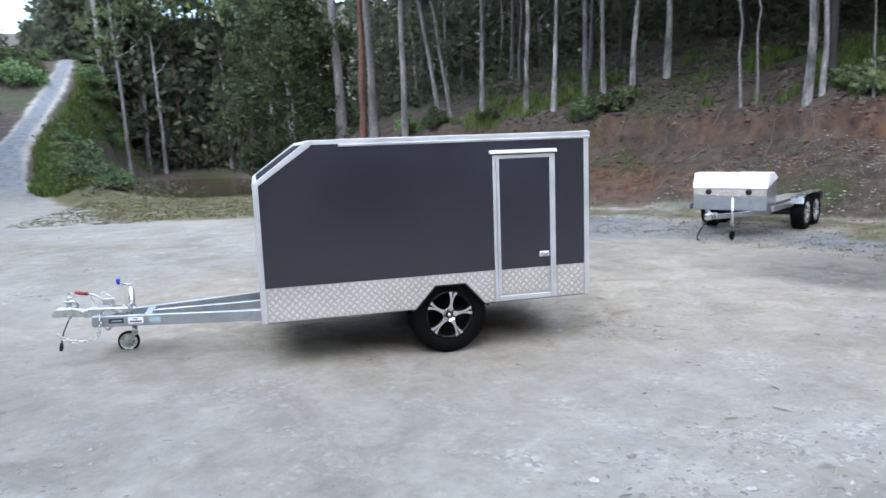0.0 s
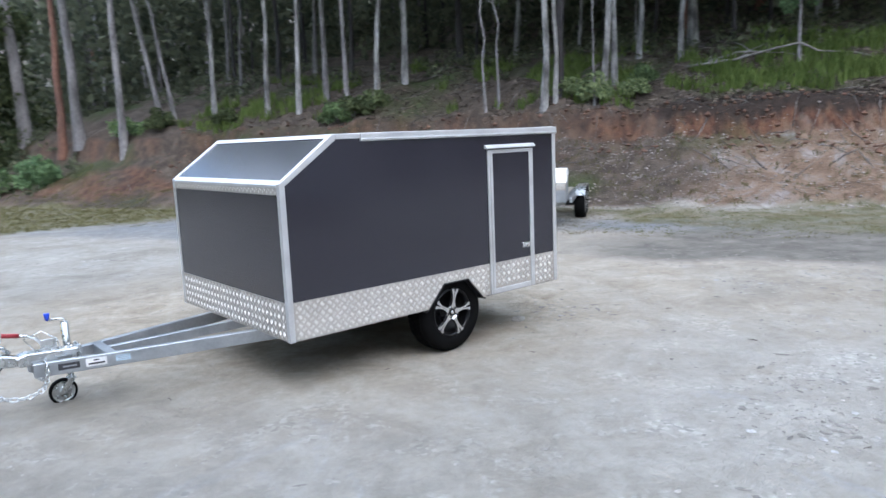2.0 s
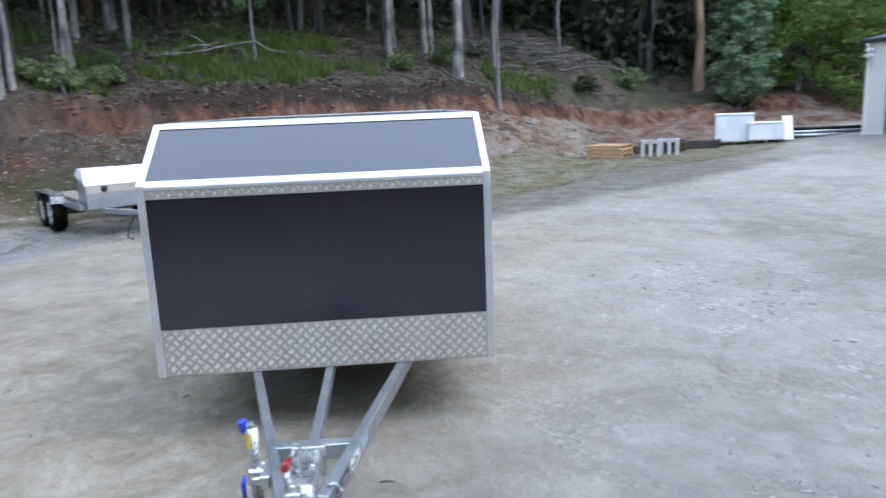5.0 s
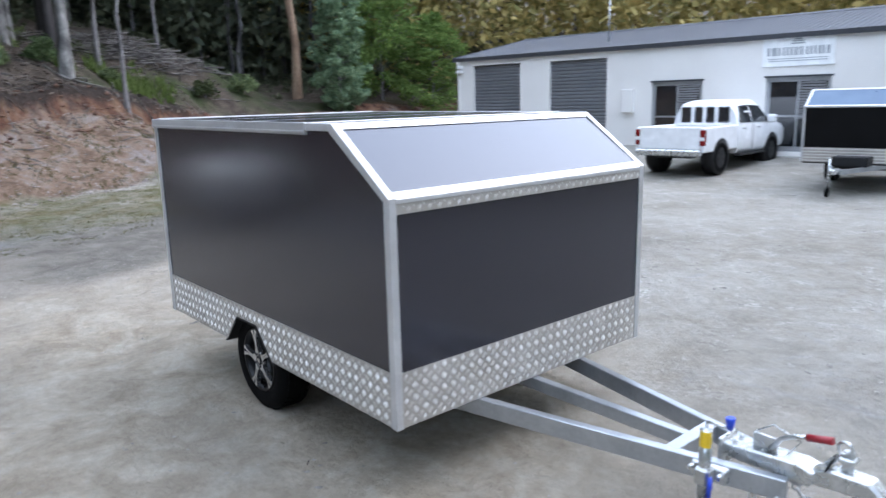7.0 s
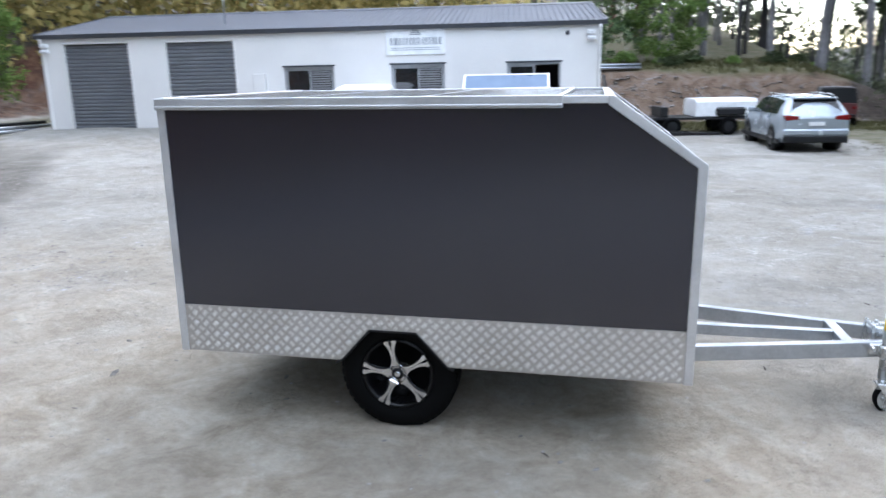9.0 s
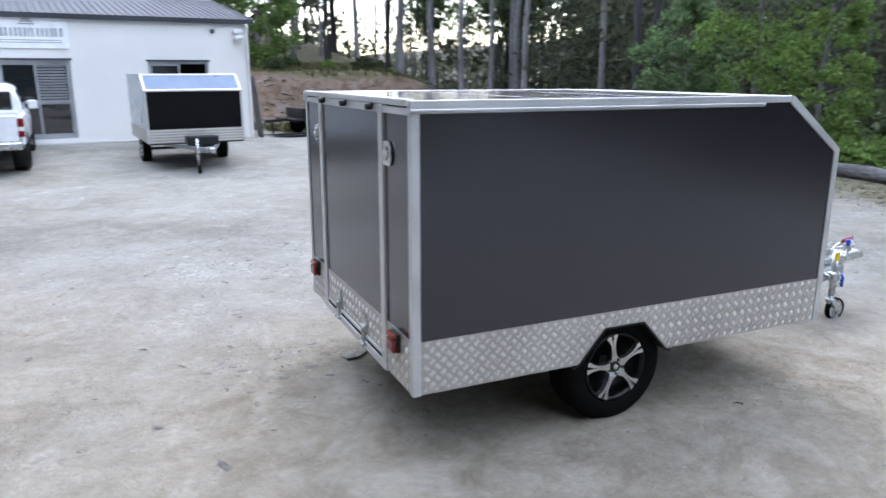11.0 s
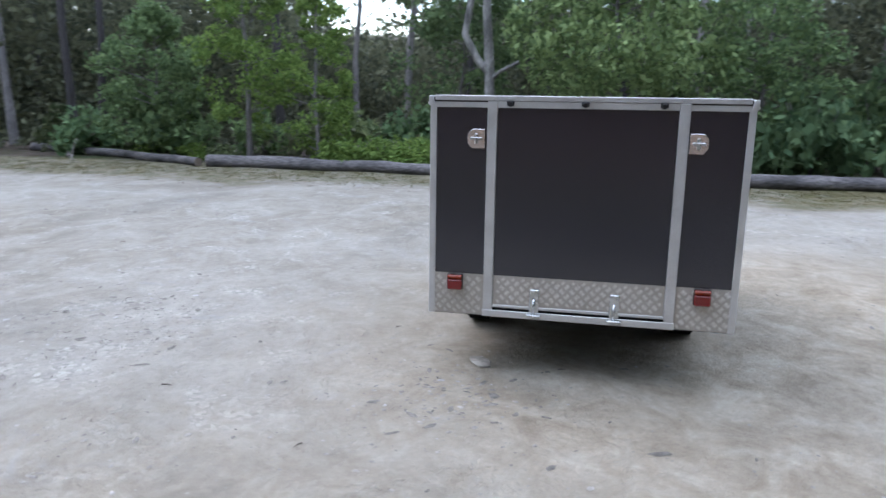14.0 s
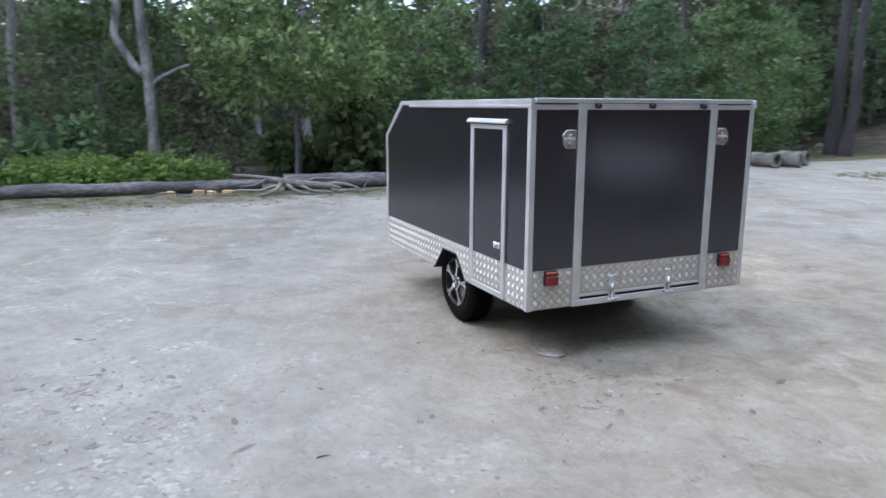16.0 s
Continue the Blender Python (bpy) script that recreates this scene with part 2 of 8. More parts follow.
def ground_material():
    """Gravel, grass, leaf litter, red earth and rubble, laid out by the zones stored on the sheet."""
    m, n, l, p = shader("ground_cover")
    co = n.new("ShaderNodeTexCoord")
    zone = n.new("ShaderNodeAttribute")
    zone.attribute_name = "zone"
    sep = n.new("ShaderNodeSeparateColor")
    l.new(zone.outputs["Color"], sep.inputs[0])

    def noise_at(scale, detail=5, rough=0.6, distort=0.0):
        t = n.new("ShaderNodeTexNoise")
        t.inputs["Scale"].default_value, t.inputs["Detail"].default_value = scale, detail
        t.inputs["Roughness"].default_value, t.inputs["Distortion"].default_value = rough, distort
        l.new(co.outputs["Object"], t.inputs["Vector"])
        return t.outputs["Fac"]

    def ramp(fac, stops):
        r = n.new("ShaderNodeValToRGB")
        while len(r.color_ramp.elements) < len(stops):
            r.color_ramp.elements.new(0.5)
        for e, (pos, c) in zip(r.color_ramp.elements, stops):
            e.position, e.color = pos, (*c, 1)
        l.new(fac, r.inputs["Fac"])
        return r.outputs["Color"]

    def mix(fac, a, b, kind="MIX"):
        x = n.new("ShaderNodeMix")
        x.data_type, x.blend_type = "RGBA", kind
        if isinstance(fac, float):
            x.inputs[0].default_value = fac
        else:
            l.new(fac, x.inputs[0])
        l.new(a, x.inputs[6])
        l.new(b, x.inputs[7])
        return x.outputs[2]

    def edge(mask, scale, soft=0.25):
        """A zone's mask with a ragged edge."""
        a = n.new("ShaderNodeMath")
        a.operation = "ADD"
        l.new(mask, a.inputs[0])
        l.new(noise_at(scale, 6, 0.65), a.inputs[1])
        r = n.new("ShaderNodeMapRange")
        r.inputs["From Min"].default_value, r.inputs["From Max"].default_value = 1.0 - soft, 1.0 + soft
        l.new(a.outputs[0], r.inputs["Value"])
        return r.outputs[0]

    gravel = ramp(noise_at(0.23, 5, 0.6, 0.8), [(0.32, (0.179, 0.16, 0.131)), (0.48, (0.25, 0.237, 0.214)), (0.66, (0.32, 0.31, 0.291))])
    gravel = mix(0.45, gravel, ramp(noise_at(1.1, 9, 0.7, 1.0), [(0.34, (0.17, 0.158, 0.14)), (0.46, (0.235, 0.225, 0.207)), (0.56, (0.3, 0.292, 0.276)), (0.7, (0.4, 0.392, 0.378))]))
    gravel = mix(0.5, gravel, ramp(noise_at(9, 8, 0.76, 0.5), [(0.28, (0.33, 0.325, 0.32)), (0.5, (0.5, 0.5, 0.5)), (0.72, (0.68, 0.675, 0.67))]), "OVERLAY")
    chips = n.new("ShaderNodeTexVoronoi")
    chips.inputs["Scale"].default_value = 26
    l.new(co.outputs["Object"], chips.inputs["Vector"])
    tone = n.new("ShaderNodeSeparateColor")
    l.new(chips.outputs["Color"], tone.inputs[0])
    pick = n.new("ShaderNodeMapRange")
    pick.inputs["From Min"].default_value, pick.inputs["From Max"].default_value = 0.52, 0.66
    pick.inputs["To Max"].default_value = 0.62
    l.new(noise_at(1.7, 7, 0.7, 0.8), pick.inputs["Value"])
    gravel = mix(pick.outputs[0], gravel, ramp(tone.outputs[0], [(0.0, (0.179, 0.179, 0.179)), (0.5, (0.32, 0.314, 0.301)), (1.0, (0.512, 0.506, 0.493))]))
    blue = n.new("ShaderNodeMapRange")
    blue.inputs["From Min"].default_value, blue.inputs["From Max"].default_value = 0.6, 0.72
    blue.inputs["To Max"].default_value = 0.6
    l.new(noise_at(1.3, 6, 0.7, 1.0), blue.inputs["Value"])
    gravel = mix(blue.outputs[0], gravel, ramp(noise_at(20), [(0.3, (0.205, 0.218, 0.237)), (0.7, (0.346, 0.358, 0.384))]))
    bed = n.new("ShaderNodeAttribute")
    bed.attribute_name = "bed"
    kinds = n.new("ShaderNodeSeparateColor")
    l.new(bed.outputs["Color"], kinds.inputs[0])
    tan = ramp(noise_at(2.2, 7, 0.7, 0.6), [(0.3, (0.205, 0.175, 0.137)), (0.5, (0.305, 0.27, 0.222)), (0.7, (0.395, 0.367, 0.32))])
    tan = mix(0.5, tan, ramp(noise_at(12, 7, 0.75), [(0.3, (0.33, 0.33, 0.33)), (0.7, (0.68, 0.68, 0.68))]), "OVERLAY")
    gravel = mix(edge(kinds.outputs[0], 0.8, 0.45), gravel, tan)
    slate = ramp(noise_at(3.0, 7, 0.72, 0.6), [(0.3, (0.09, 0.098, 0.112)), (0.5, (0.15, 0.162, 0.18)), (0.7, (0.23, 0.24, 0.255))])
    gravel = mix(edge(kinds.outputs[1], 1.5, 0.4), gravel, slate)
    damp = ramp(noise_at(2.6, 7, 0.7, 0.5), [(0.3, (0.09, 0.083, 0.073)), (0.5, (0.135, 0.127, 0.114)), (0.7, (0.19, 0.182, 0.168))])
    gravel = mix(edge(kinds.outputs[2], 0.9, 0.4), gravel, damp)
    warm = n.new("ShaderNodeMix")
    warm.data_type, warm.blend_type = "RGBA", "MULTIPLY"
    warm.inputs[0].default_value = 1.0
    warm.inputs[7].default_value = (1.015, 1.0, 0.955, 1)
    l.new(gravel, warm.inputs[6])
    gravel = warm.outputs[2]
    grass = ramp(noise_at(1.8, 6, 0.7), [(0.3, (0.145, 0.122, 0.076)), (0.5, (0.106, 0.095, 0.046)), (0.7, (0.07, 0.08, 0.028))])
    grass = mix(0.5, grass, ramp(noise_at(45, 4, 0.7), [(0.3, (0.3, 0.3, 0.3)), (0.7, (0.68, 0.68, 0.66))]), "OVERLAY")
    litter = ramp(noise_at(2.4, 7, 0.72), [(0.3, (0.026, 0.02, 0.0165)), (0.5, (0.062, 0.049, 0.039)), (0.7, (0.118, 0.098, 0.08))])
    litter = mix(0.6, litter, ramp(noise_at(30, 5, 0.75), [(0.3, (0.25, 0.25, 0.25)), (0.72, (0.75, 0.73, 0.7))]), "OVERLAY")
    moss = n.new("ShaderNodeMapRange")
    moss.inputs["From Min"].default_value, moss.inputs["From Max"].default_value = 0.5, 0.64
    l.new(noise_at(0.22, 4, 0.6), moss.inputs["Value"])
    litter = mix(moss.outputs[0], litter, ramp(noise_at(8), [(0.3, (0.02, 0.028, 0.011)), (0.7, (0.052, 0.068, 0.022))]))
    flow = n.new("ShaderNodeMapping")
    flow.inputs["Scale"].default_value = (1, 1, 0.22)
    l.new(co.outputs["Object"], flow.inputs["Vector"])
    streak = n.new("ShaderNodeTexNoise")
    streak.inputs["Scale"].default_value, streak.inputs["Detail"].default_value, streak.inputs["Roughness"].default_value = 2.6, 7, 0.72
    l.new(flow.outputs[0], streak.inputs["Vector"])
    red = ramp(streak.outputs["Fac"], [(0.34, (0.02, 0.012, 0.01)), (0.45, (0.068, 0.032, 0.021)), (0.53, (0.118, 0.058, 0.035)), (0.62, (0.15, 0.092, 0.058)), (0.75, (0.21, 0.17, 0.13))])
    red = mix(0.5, red, ramp(noise_at(11, 6, 0.75), [(0.3, (0.3, 0.3, 0.3)), (0.7, (0.7, 0.69, 0.67))]), "OVERLAY")
    rub = ramp(noise_at(1.1, 7, 0.72, 0.7), [(0.3, (0.05, 0.04, 0.03)), (0.42, (0.125, 0.084, 0.058)), (0.52, (0.182, 0.13, 0.094)), (0.6, (0.19, 0.16, 0.145)), (0.72, (0.31, 0.295, 0.285))])
    rub = mix(0.6, rub, ramp(noise_at(14, 6, 0.75), [(0.3, (0.28, 0.28, 0.28)), (0.7, (0.72, 0.71, 0.7))]), "OVERLAY")
    out = mix(edge(sep.outputs[0], 1.7), gravel, grass)
    out = mix(edge(zone.outputs["Alpha"], 1.4), out, rub)
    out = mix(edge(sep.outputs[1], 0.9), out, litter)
    out = mix(edge(sep.outputs[2], 1.2), out, red)
    # dark top of the cut: topsoil, with the overhang's shade in the colour
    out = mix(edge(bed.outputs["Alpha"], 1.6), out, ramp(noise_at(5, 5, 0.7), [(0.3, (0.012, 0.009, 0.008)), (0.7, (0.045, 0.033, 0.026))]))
    l.new(out, p.inputs["Base Color"])
    p.inputs["Roughness"].default_value = 0.92
    p.inputs["Specular IOR Level"].default_value = 0.25
    b1 = n.new("ShaderNodeBump")
    b1.inputs["Strength"].default_value, b1.inputs["Distance"].default_value = 0.75, 0.09
    l.new(noise_at(5.5, 8, 0.72, 0.4), b1.inputs["Height"])
    b2 = n.new("ShaderNodeBump")
    b2.inputs["Strength"].default_value, b2.inputs["Distance"].default_value = 0.6, 0.012
    l.new(noise_at(45, 6, 0.8), b2.inputs["Height"])
    crust = n.new("ShaderNodeMapRange")
    crust.inputs["From Min"].default_value, crust.inputs["From Max"].default_value = 0.54, 0.66
    crust.inputs["To Max"].default_value = 0.9
    l.new(noise_at(0.9, 5, 0.6, 0.7), crust.inputs["Value"])
    b3 = n.new("ShaderNodeBump")
    b3.inputs["Distance"].default_value = 0.05
    l.new(crust.outputs[0], b3.inputs["Strength"])
    l.new(noise_at(16, 4, 0.6, 0.6), b3.inputs["Height"])
    l.new(b1.outputs[0], b3.inputs["Normal"])
    l.new(b3.outputs[0], b2.inputs["Normal"])
    l.new(b2.outputs[0], p.inputs["Normal"])
    return m


GROUND = ground_material()


def water_material():
    m, n, l, p = shader("muddy_pond_water")
    p.inputs["Base Color"].default_value = (0.062, 0.046, 0.027, 1)
    p.inputs["Roughness"].default_value = 0.16
    co = n.new("ShaderNodeTexCoord")
    t = n.new("ShaderNodeTexNoise")
    t.inputs["Scale"].default_value = 1.5
    l.new(co.outputs["Object"], t.inputs["Vector"])
    b = n.new("ShaderNodeBump")
    b.inputs["Strength"].default_value, b.inputs["Distance"].default_value = 0.08, 0.05
    l.new(t.outputs["Fac"], b.inputs["Height"])
    l.new(b.outputs[0], p.inputs["Normal"])
    return m


WATER = water_material()


# ---- the lie of the land ----
def ease(a, b, x):
    t = np.clip((np.asarray(x, float) - a) / (b - a), 0, 1)
    return t * t * (3 - 2 * t)


LATTICE = np.random.RandomState(7).rand(64, 64)


def wander(x, y, size):
    """Smooth noise between -1 and 1, of the given grain in metres."""
    x, y = np.asarray(x, float) / size, np.asarray(y, float) / size
    i, j = np.floor(x).astype(int), np.floor(y).astype(int)
    u, v = x - i, y - j
    u, v = u * u * (3 - 2 * u), v * v * (3 - 2 * v)
    g = lambda a, b: LATTICE[a % 64, b % 64]
    low = g(i, j) * (1 - u) + g(i + 1, j) * u
    high = g(i, j + 1) * (1 - u) + g(i + 1, j + 1) * u
    return 2 * (low * (1 - v) + high * v) - 1


# the foot of the bank, from the pond round to behind the workshop; the hill lies to its left
FOOT = [(4, 140), (1, 62), (-1.2, 30), (2.6, 21), (5.8, 14), (8.3, 9.5), (9.8, 5.6), (11.0, 2.4), (12.8, -1), (14.8, -3.8), (17.2, -7), (19.2, -10.5),
        (21, -15), (23, -24), (26, -60)]


def past_foot(x, y):
    """Metres uphill from the foot of the bank (negative: out in the yard)."""
    x, y = np.broadcast_arrays(np.asarray(x, float), np.asarray(y, float))
    best, sign = np.full(x.shape, 1e9), np.ones(x.shape)
    for (ax, ay), (bx, by) in zip(FOOT, FOOT[1:]):
        dx, dy = bx - ax, by - ay
        s = np.clip(((x - ax) * dx + (y - ay) * dy) / (dx * dx + dy * dy), 0, 1)
        px, py = x - ax - s * dx, y - ay - s * dy
        d = np.hypot(px, py)
        near = d < best
        best, sign = np.where(near, d, best), np.where(near, np.where(dx * py - dy * px > 0, 1.0, -1.0), sign)
    return best * sign


RISE = ((0, 1.5, 3, 3.6, 3.9, 5.5, 8, 12, 20, 40, 80, 200), (0, 0.6, 1.25, 1.62, 2.35, 3.05, 3.9, 4.9, 6.8, 14.5, 38, 70))


def in_pond(x, y):
    return np.hypot((np.asarray(x, float) + 5.4 + 0.1 * (np.asarray(y, float) - 44)) / 6.2, (np.asarray(y, float) - 44) / 17.0)


def along_cut(x, y):
    """Metres uphill, with the uneven line that the cut bank follows."""
    return past_foot(x, y) + 0.45 * wander(x, y, 2.3) + 0.22 * wander(x + 3, y, 0.8)


def height(x, y):
    x, y = np.asarray(x, float), np.asarray(y, float)
    d = along_cut(x, y)
    z = 0.26 * ease(3, 16, x) + 0.17 * ease(-8, -17, y) * ease(2, 16, x) + 0.16 * ease(-11, -18, y) * ease(-3.5, 0.5, x)
    up = ease(4, 7.5, d)
    gentle = 1 - 0.5 * (ease(-3, -11, y) * (1 - up) + ease(-9, -15, y) * up)
    z = z + np.interp(d, *RISE) * gentle
    z = z + 0.45 * np.exp(-((x - 16.3) ** 2 + (y + 4.2) ** 2) / 2.2)
    e = -(y + 27 - 0.05 * x) + 0.5 * wander(x, y, 3)
    z = z + (2.2 * ease(0, 2.8, e) + 0.13 * np.maximum(0, e - 2.5)) * ease(-17, -9, x)
    edge = x + 0.4 + 0.2 * (y + 7.1)
    z = z + 0.28 * np.maximum(0, y - 24.5) * (1 - ease(-2, 4, edge)) * ease(-400, -60, -np.abs(y))
    z = z + 0.16 * np.maximum(0, np.minimum(y, 160) - 66) * ease(-2, 4, edge)
    z = z - 0.9 * ease(-16.5, -23, x) * (1 - ease(10, 20, y)) * ease(-30, -22, y)
    z = z + 10 * ease(-45, -95, x)
    z = np.where(z < 8, z, 8 + (z - 8) * 0.8)
    z = z + 0.09 * ease(-15.5, -17.6, y) * ease(-3.5, -0.8, x) * ease(-30, -27, y)
    pond = in_pond(x, y)
    z = z * ease(0.9, 1.35, pond) - 0.9 * (1 - ease(0.85, 1.12, pond))
    rough = ease(-1, 3, d)
    return z + rough * (0.16 * wander(x, y, 1.3) + 0.08 * wander(x + 9, y, 0.5)) + 0.018 * wander(x, y, 1.1) + 0.01 * wander(x + 5, y, 0.42)


def ground_z(x, y):
    return float(height(x, y))


def on_foot(r, lo, hi, a=3, b=11):
    """A point at some distance uphill of the foot of the bank."""
    while True:
        k = r.randint(a, b)
        f = r.rand()
        (x0, y0), (x1, y1) = FOOT[k], FOOT[k + 1]
        d = r.uniform(lo, hi)
        n = math.hypot(x1 - x0, y1 - y0)
        return x0 + (x1 - x0) * f - (y1 - y0) / n * d, y0 + (y1 - y0) * f + (x1 - x0) / n * d


# ---- mesh helpers ----
def slab(bm, lo, hi, bevel=0.0, turn=None):
    """A box between two corners, with softened edges, turned by the matrix if one is given."""
    verts = bmesh.ops.create_cube(bm, size=1)["verts"]
    c, s = [(a + b) / 2 for a, b in zip(lo, hi)], [abs(b - a) for a, b in zip(lo, hi)]
    for v in verts:
        v.co = Vector((c[0] + v.co.x * s[0], c[1] + v.co.y * s[1], c[2] + v.co.z * s[2]))
        if turn:
            v.co = turn @ v.co
    if bevel:
        edges = list({e for v in verts for e in v.link_edges})
        bmesh.ops.bevel(bm, geom=edges, offset=bevel, segments=1, affect="EDGES")
    return bm


def prism(bm, outline, a, b, axis="y", bevel=0.0):
    """An outline of points in the plane across an axis, drawn out from a to b along it."""
    def at(p, q):
        return {"y": (p[0], q, p[1]), "x": (q, p[0], p[1]), "z": (p[0], p[1], q)}[axis]
    one, two = [bm.verts.new(at(p, a)) for p in outline], [bm.verts.new(at(p, b)) for p in outline]
    n = len(outline)
    faces = [bm.faces.new(one), bm.faces.new(two[::-1])]
    for i in range(n):
        faces.append(bm.faces.new((one[i], two[i], two[(i + 1) % n], one[(i + 1) % n])))
    bmesh.ops.recalc_face_normals(bm, faces=faces)
    if bevel:
        bmesh.ops.bevel(bm, geom=list({e for f in faces for e in f.edges}), offset=bevel, segments=1, affect="EDGES")
    return bm


def pipe(bm, points, radius, sides=8, closed=False, caps=True):
    """A round bar along points; radius is one number or one for each point."""
    pts = [Vector(p) for p in points]
    radii = radius if isinstance(radius, (list, tuple)) else [radius] * len(pts)
    rings, up = [], None
    for i, p in enumerate(pts):
        a, b = pts[i - 1] if i or closed else p, pts[(i + 1) % len(pts)] if i < len(pts) - 1 or closed else p
        way = (b - a).normalized()
        if up is None:
            up = way.orthogonal().normalized()
        up = (up - way * up.dot(way)).normalized()
        side = way.cross(up)
        rings.append([bm.verts.new(p + (up * math.cos(k * math.tau / sides) + side * math.sin(k * math.tau / sides)) * radii[i]) for k in range(sides)])
    for i in range(len(rings) if closed else len(rings) - 1):
        r, s = rings[i], rings[(i + 1) % len(rings)]
        for k in range(sides):
            bm.faces.new((r[k], r[(k + 1) % sides], s[(k + 1) % sides], s[k])).smooth = True
    if caps and not closed:
        bm.faces.new(rings[0][::-1])
        bm.faces.new(rings[-1])
    return bm


def beam(bm, a, b, wide, high, bevel=0.004):
    """A rectangular bar from a to b, upright in section; the points lie on the middle of its top."""
    a, b = Vector(a), Vector(b)
    way = (b - a).normalized()
    side = way.cross(Vector((0, 0, 1))).normalized() * (wide / 2)
    down = side.cross(way).normalized() * -high
    if down.z > 0:
        down = -down
    ends = [[bm.verts.new(p + q) for q in (side, -side, -side + down, side + down)] for p in (a, b)]
    faces = [bm.faces.new(ends[0]), bm.faces.new(ends[1][::-1])]
    for k in range(4):
        faces.append(bm.faces.new((ends[0][k], ends[1][k], ends[1][(k + 1) % 4], ends[0][(k + 1) % 4])))
    bmesh.ops.recalc_face_normals(bm, faces=faces)
    if bevel:
        bmesh.ops.bevel(bm, geom=list({e for f in faces for e in f.edges}), offset=bevel, segments=1, affect="EDGES")
    return bm


def lathe(bm, profile, centre, axis="y", steps=32, closed=True):
    """A profile of (radius, along) turned about an axis through the centre."""
    rings = []
    for k in range(steps):
        c, s = math.cos(k * math.tau / steps), math.sin(k * math.tau / steps)
        ring = []
        for r, h in profile:
            v = {"y": (r * c, h, r * s), "x": (h, r * c, r * s), "z": (r * c, r * s, h)}[axis]
            ring.append(bm.verts.new(Vector(centre) + Vector(v)))
        rings.append(ring)
    n, faces = len(profile), []
    for k in range(steps):
        a, b = rings[k], rings[(k + 1) % steps]
        for i in range(n if closed else n - 1):
            f = bm.faces.new((a[i], a[(i + 1) % n], b[(i + 1) % n], b[i]))
            f.smooth = True
            faces.append(f)
    bmesh.ops.recalc_face_normals(bm, faces=faces)
    return bm


def mesh_of(name, bm, material):
    me = bpy.data.meshes.new(name)
    bm.normal_update()
    bm.to_mesh(me)
    bm.free()
    me.materials.append(material)
    return me


def part(name, bm, material, parent=None, label=""):
    """Links a bmesh as one mesh object under a thing or a part."""
    ob = new(name, mesh_of(name, bm, material))
    if parent:
        ob.parent = parent
    return tagged(ob, label)


def from_arrays(name, verts, faces, material, smooth=False):
    """A mesh from arrays of places and of quads or triangles."""
    verts, faces = np.asarray(verts, np.float32), np.asarray(faces, np.int32)
    k = faces.shape[1]
    me = bpy.data.meshes.new(name)
    me.vertices.add(len(verts))
    me.vertices.foreach_set("co", verts.ravel())
    me.loops.add(faces.size)
    me.loops.foreach_set("vertex_index", faces.ravel())
    me.polygons.add(len(faces))
    me.polygons.foreach_set("loop_start", np.arange(0, faces.size, k, dtype=np.int32))
    me.polygons.foreach_set("use_smooth", np.full(len(faces), smooth))
    me.update(calc_edges=True)
    me.materials.append(material)
    return me


def thing(name, m, label, category, group=""):
    """An empty at the base of a thing, to carry its parts."""
    ob = new(name)
    ob.matrix_world = m
    ob.empty_display_size = 0.2
    return tagged(ob, label, category, group)


def B():
    return bmesh.new()


# ---- the ground ----
def stretched(lo, hi, step, far, below=1.16, above=1.16):
    """Even steps between lo and hi, growing ones beyond, out to far."""
    mid = list(np.arange(lo, hi + step / 2, step))
    def tail(start, sign, grow):
        out, s, p = [], step, start
        while abs(p) < far:
            s = min(s * grow if abs(p - start) < 55 else s * 1.2, 60)
            p += sign * s
            out.append(p)
        return out
    return np.array(tail(mid[0], -1, below)[::-1] + mid + tail(mid[-1], 1, above))


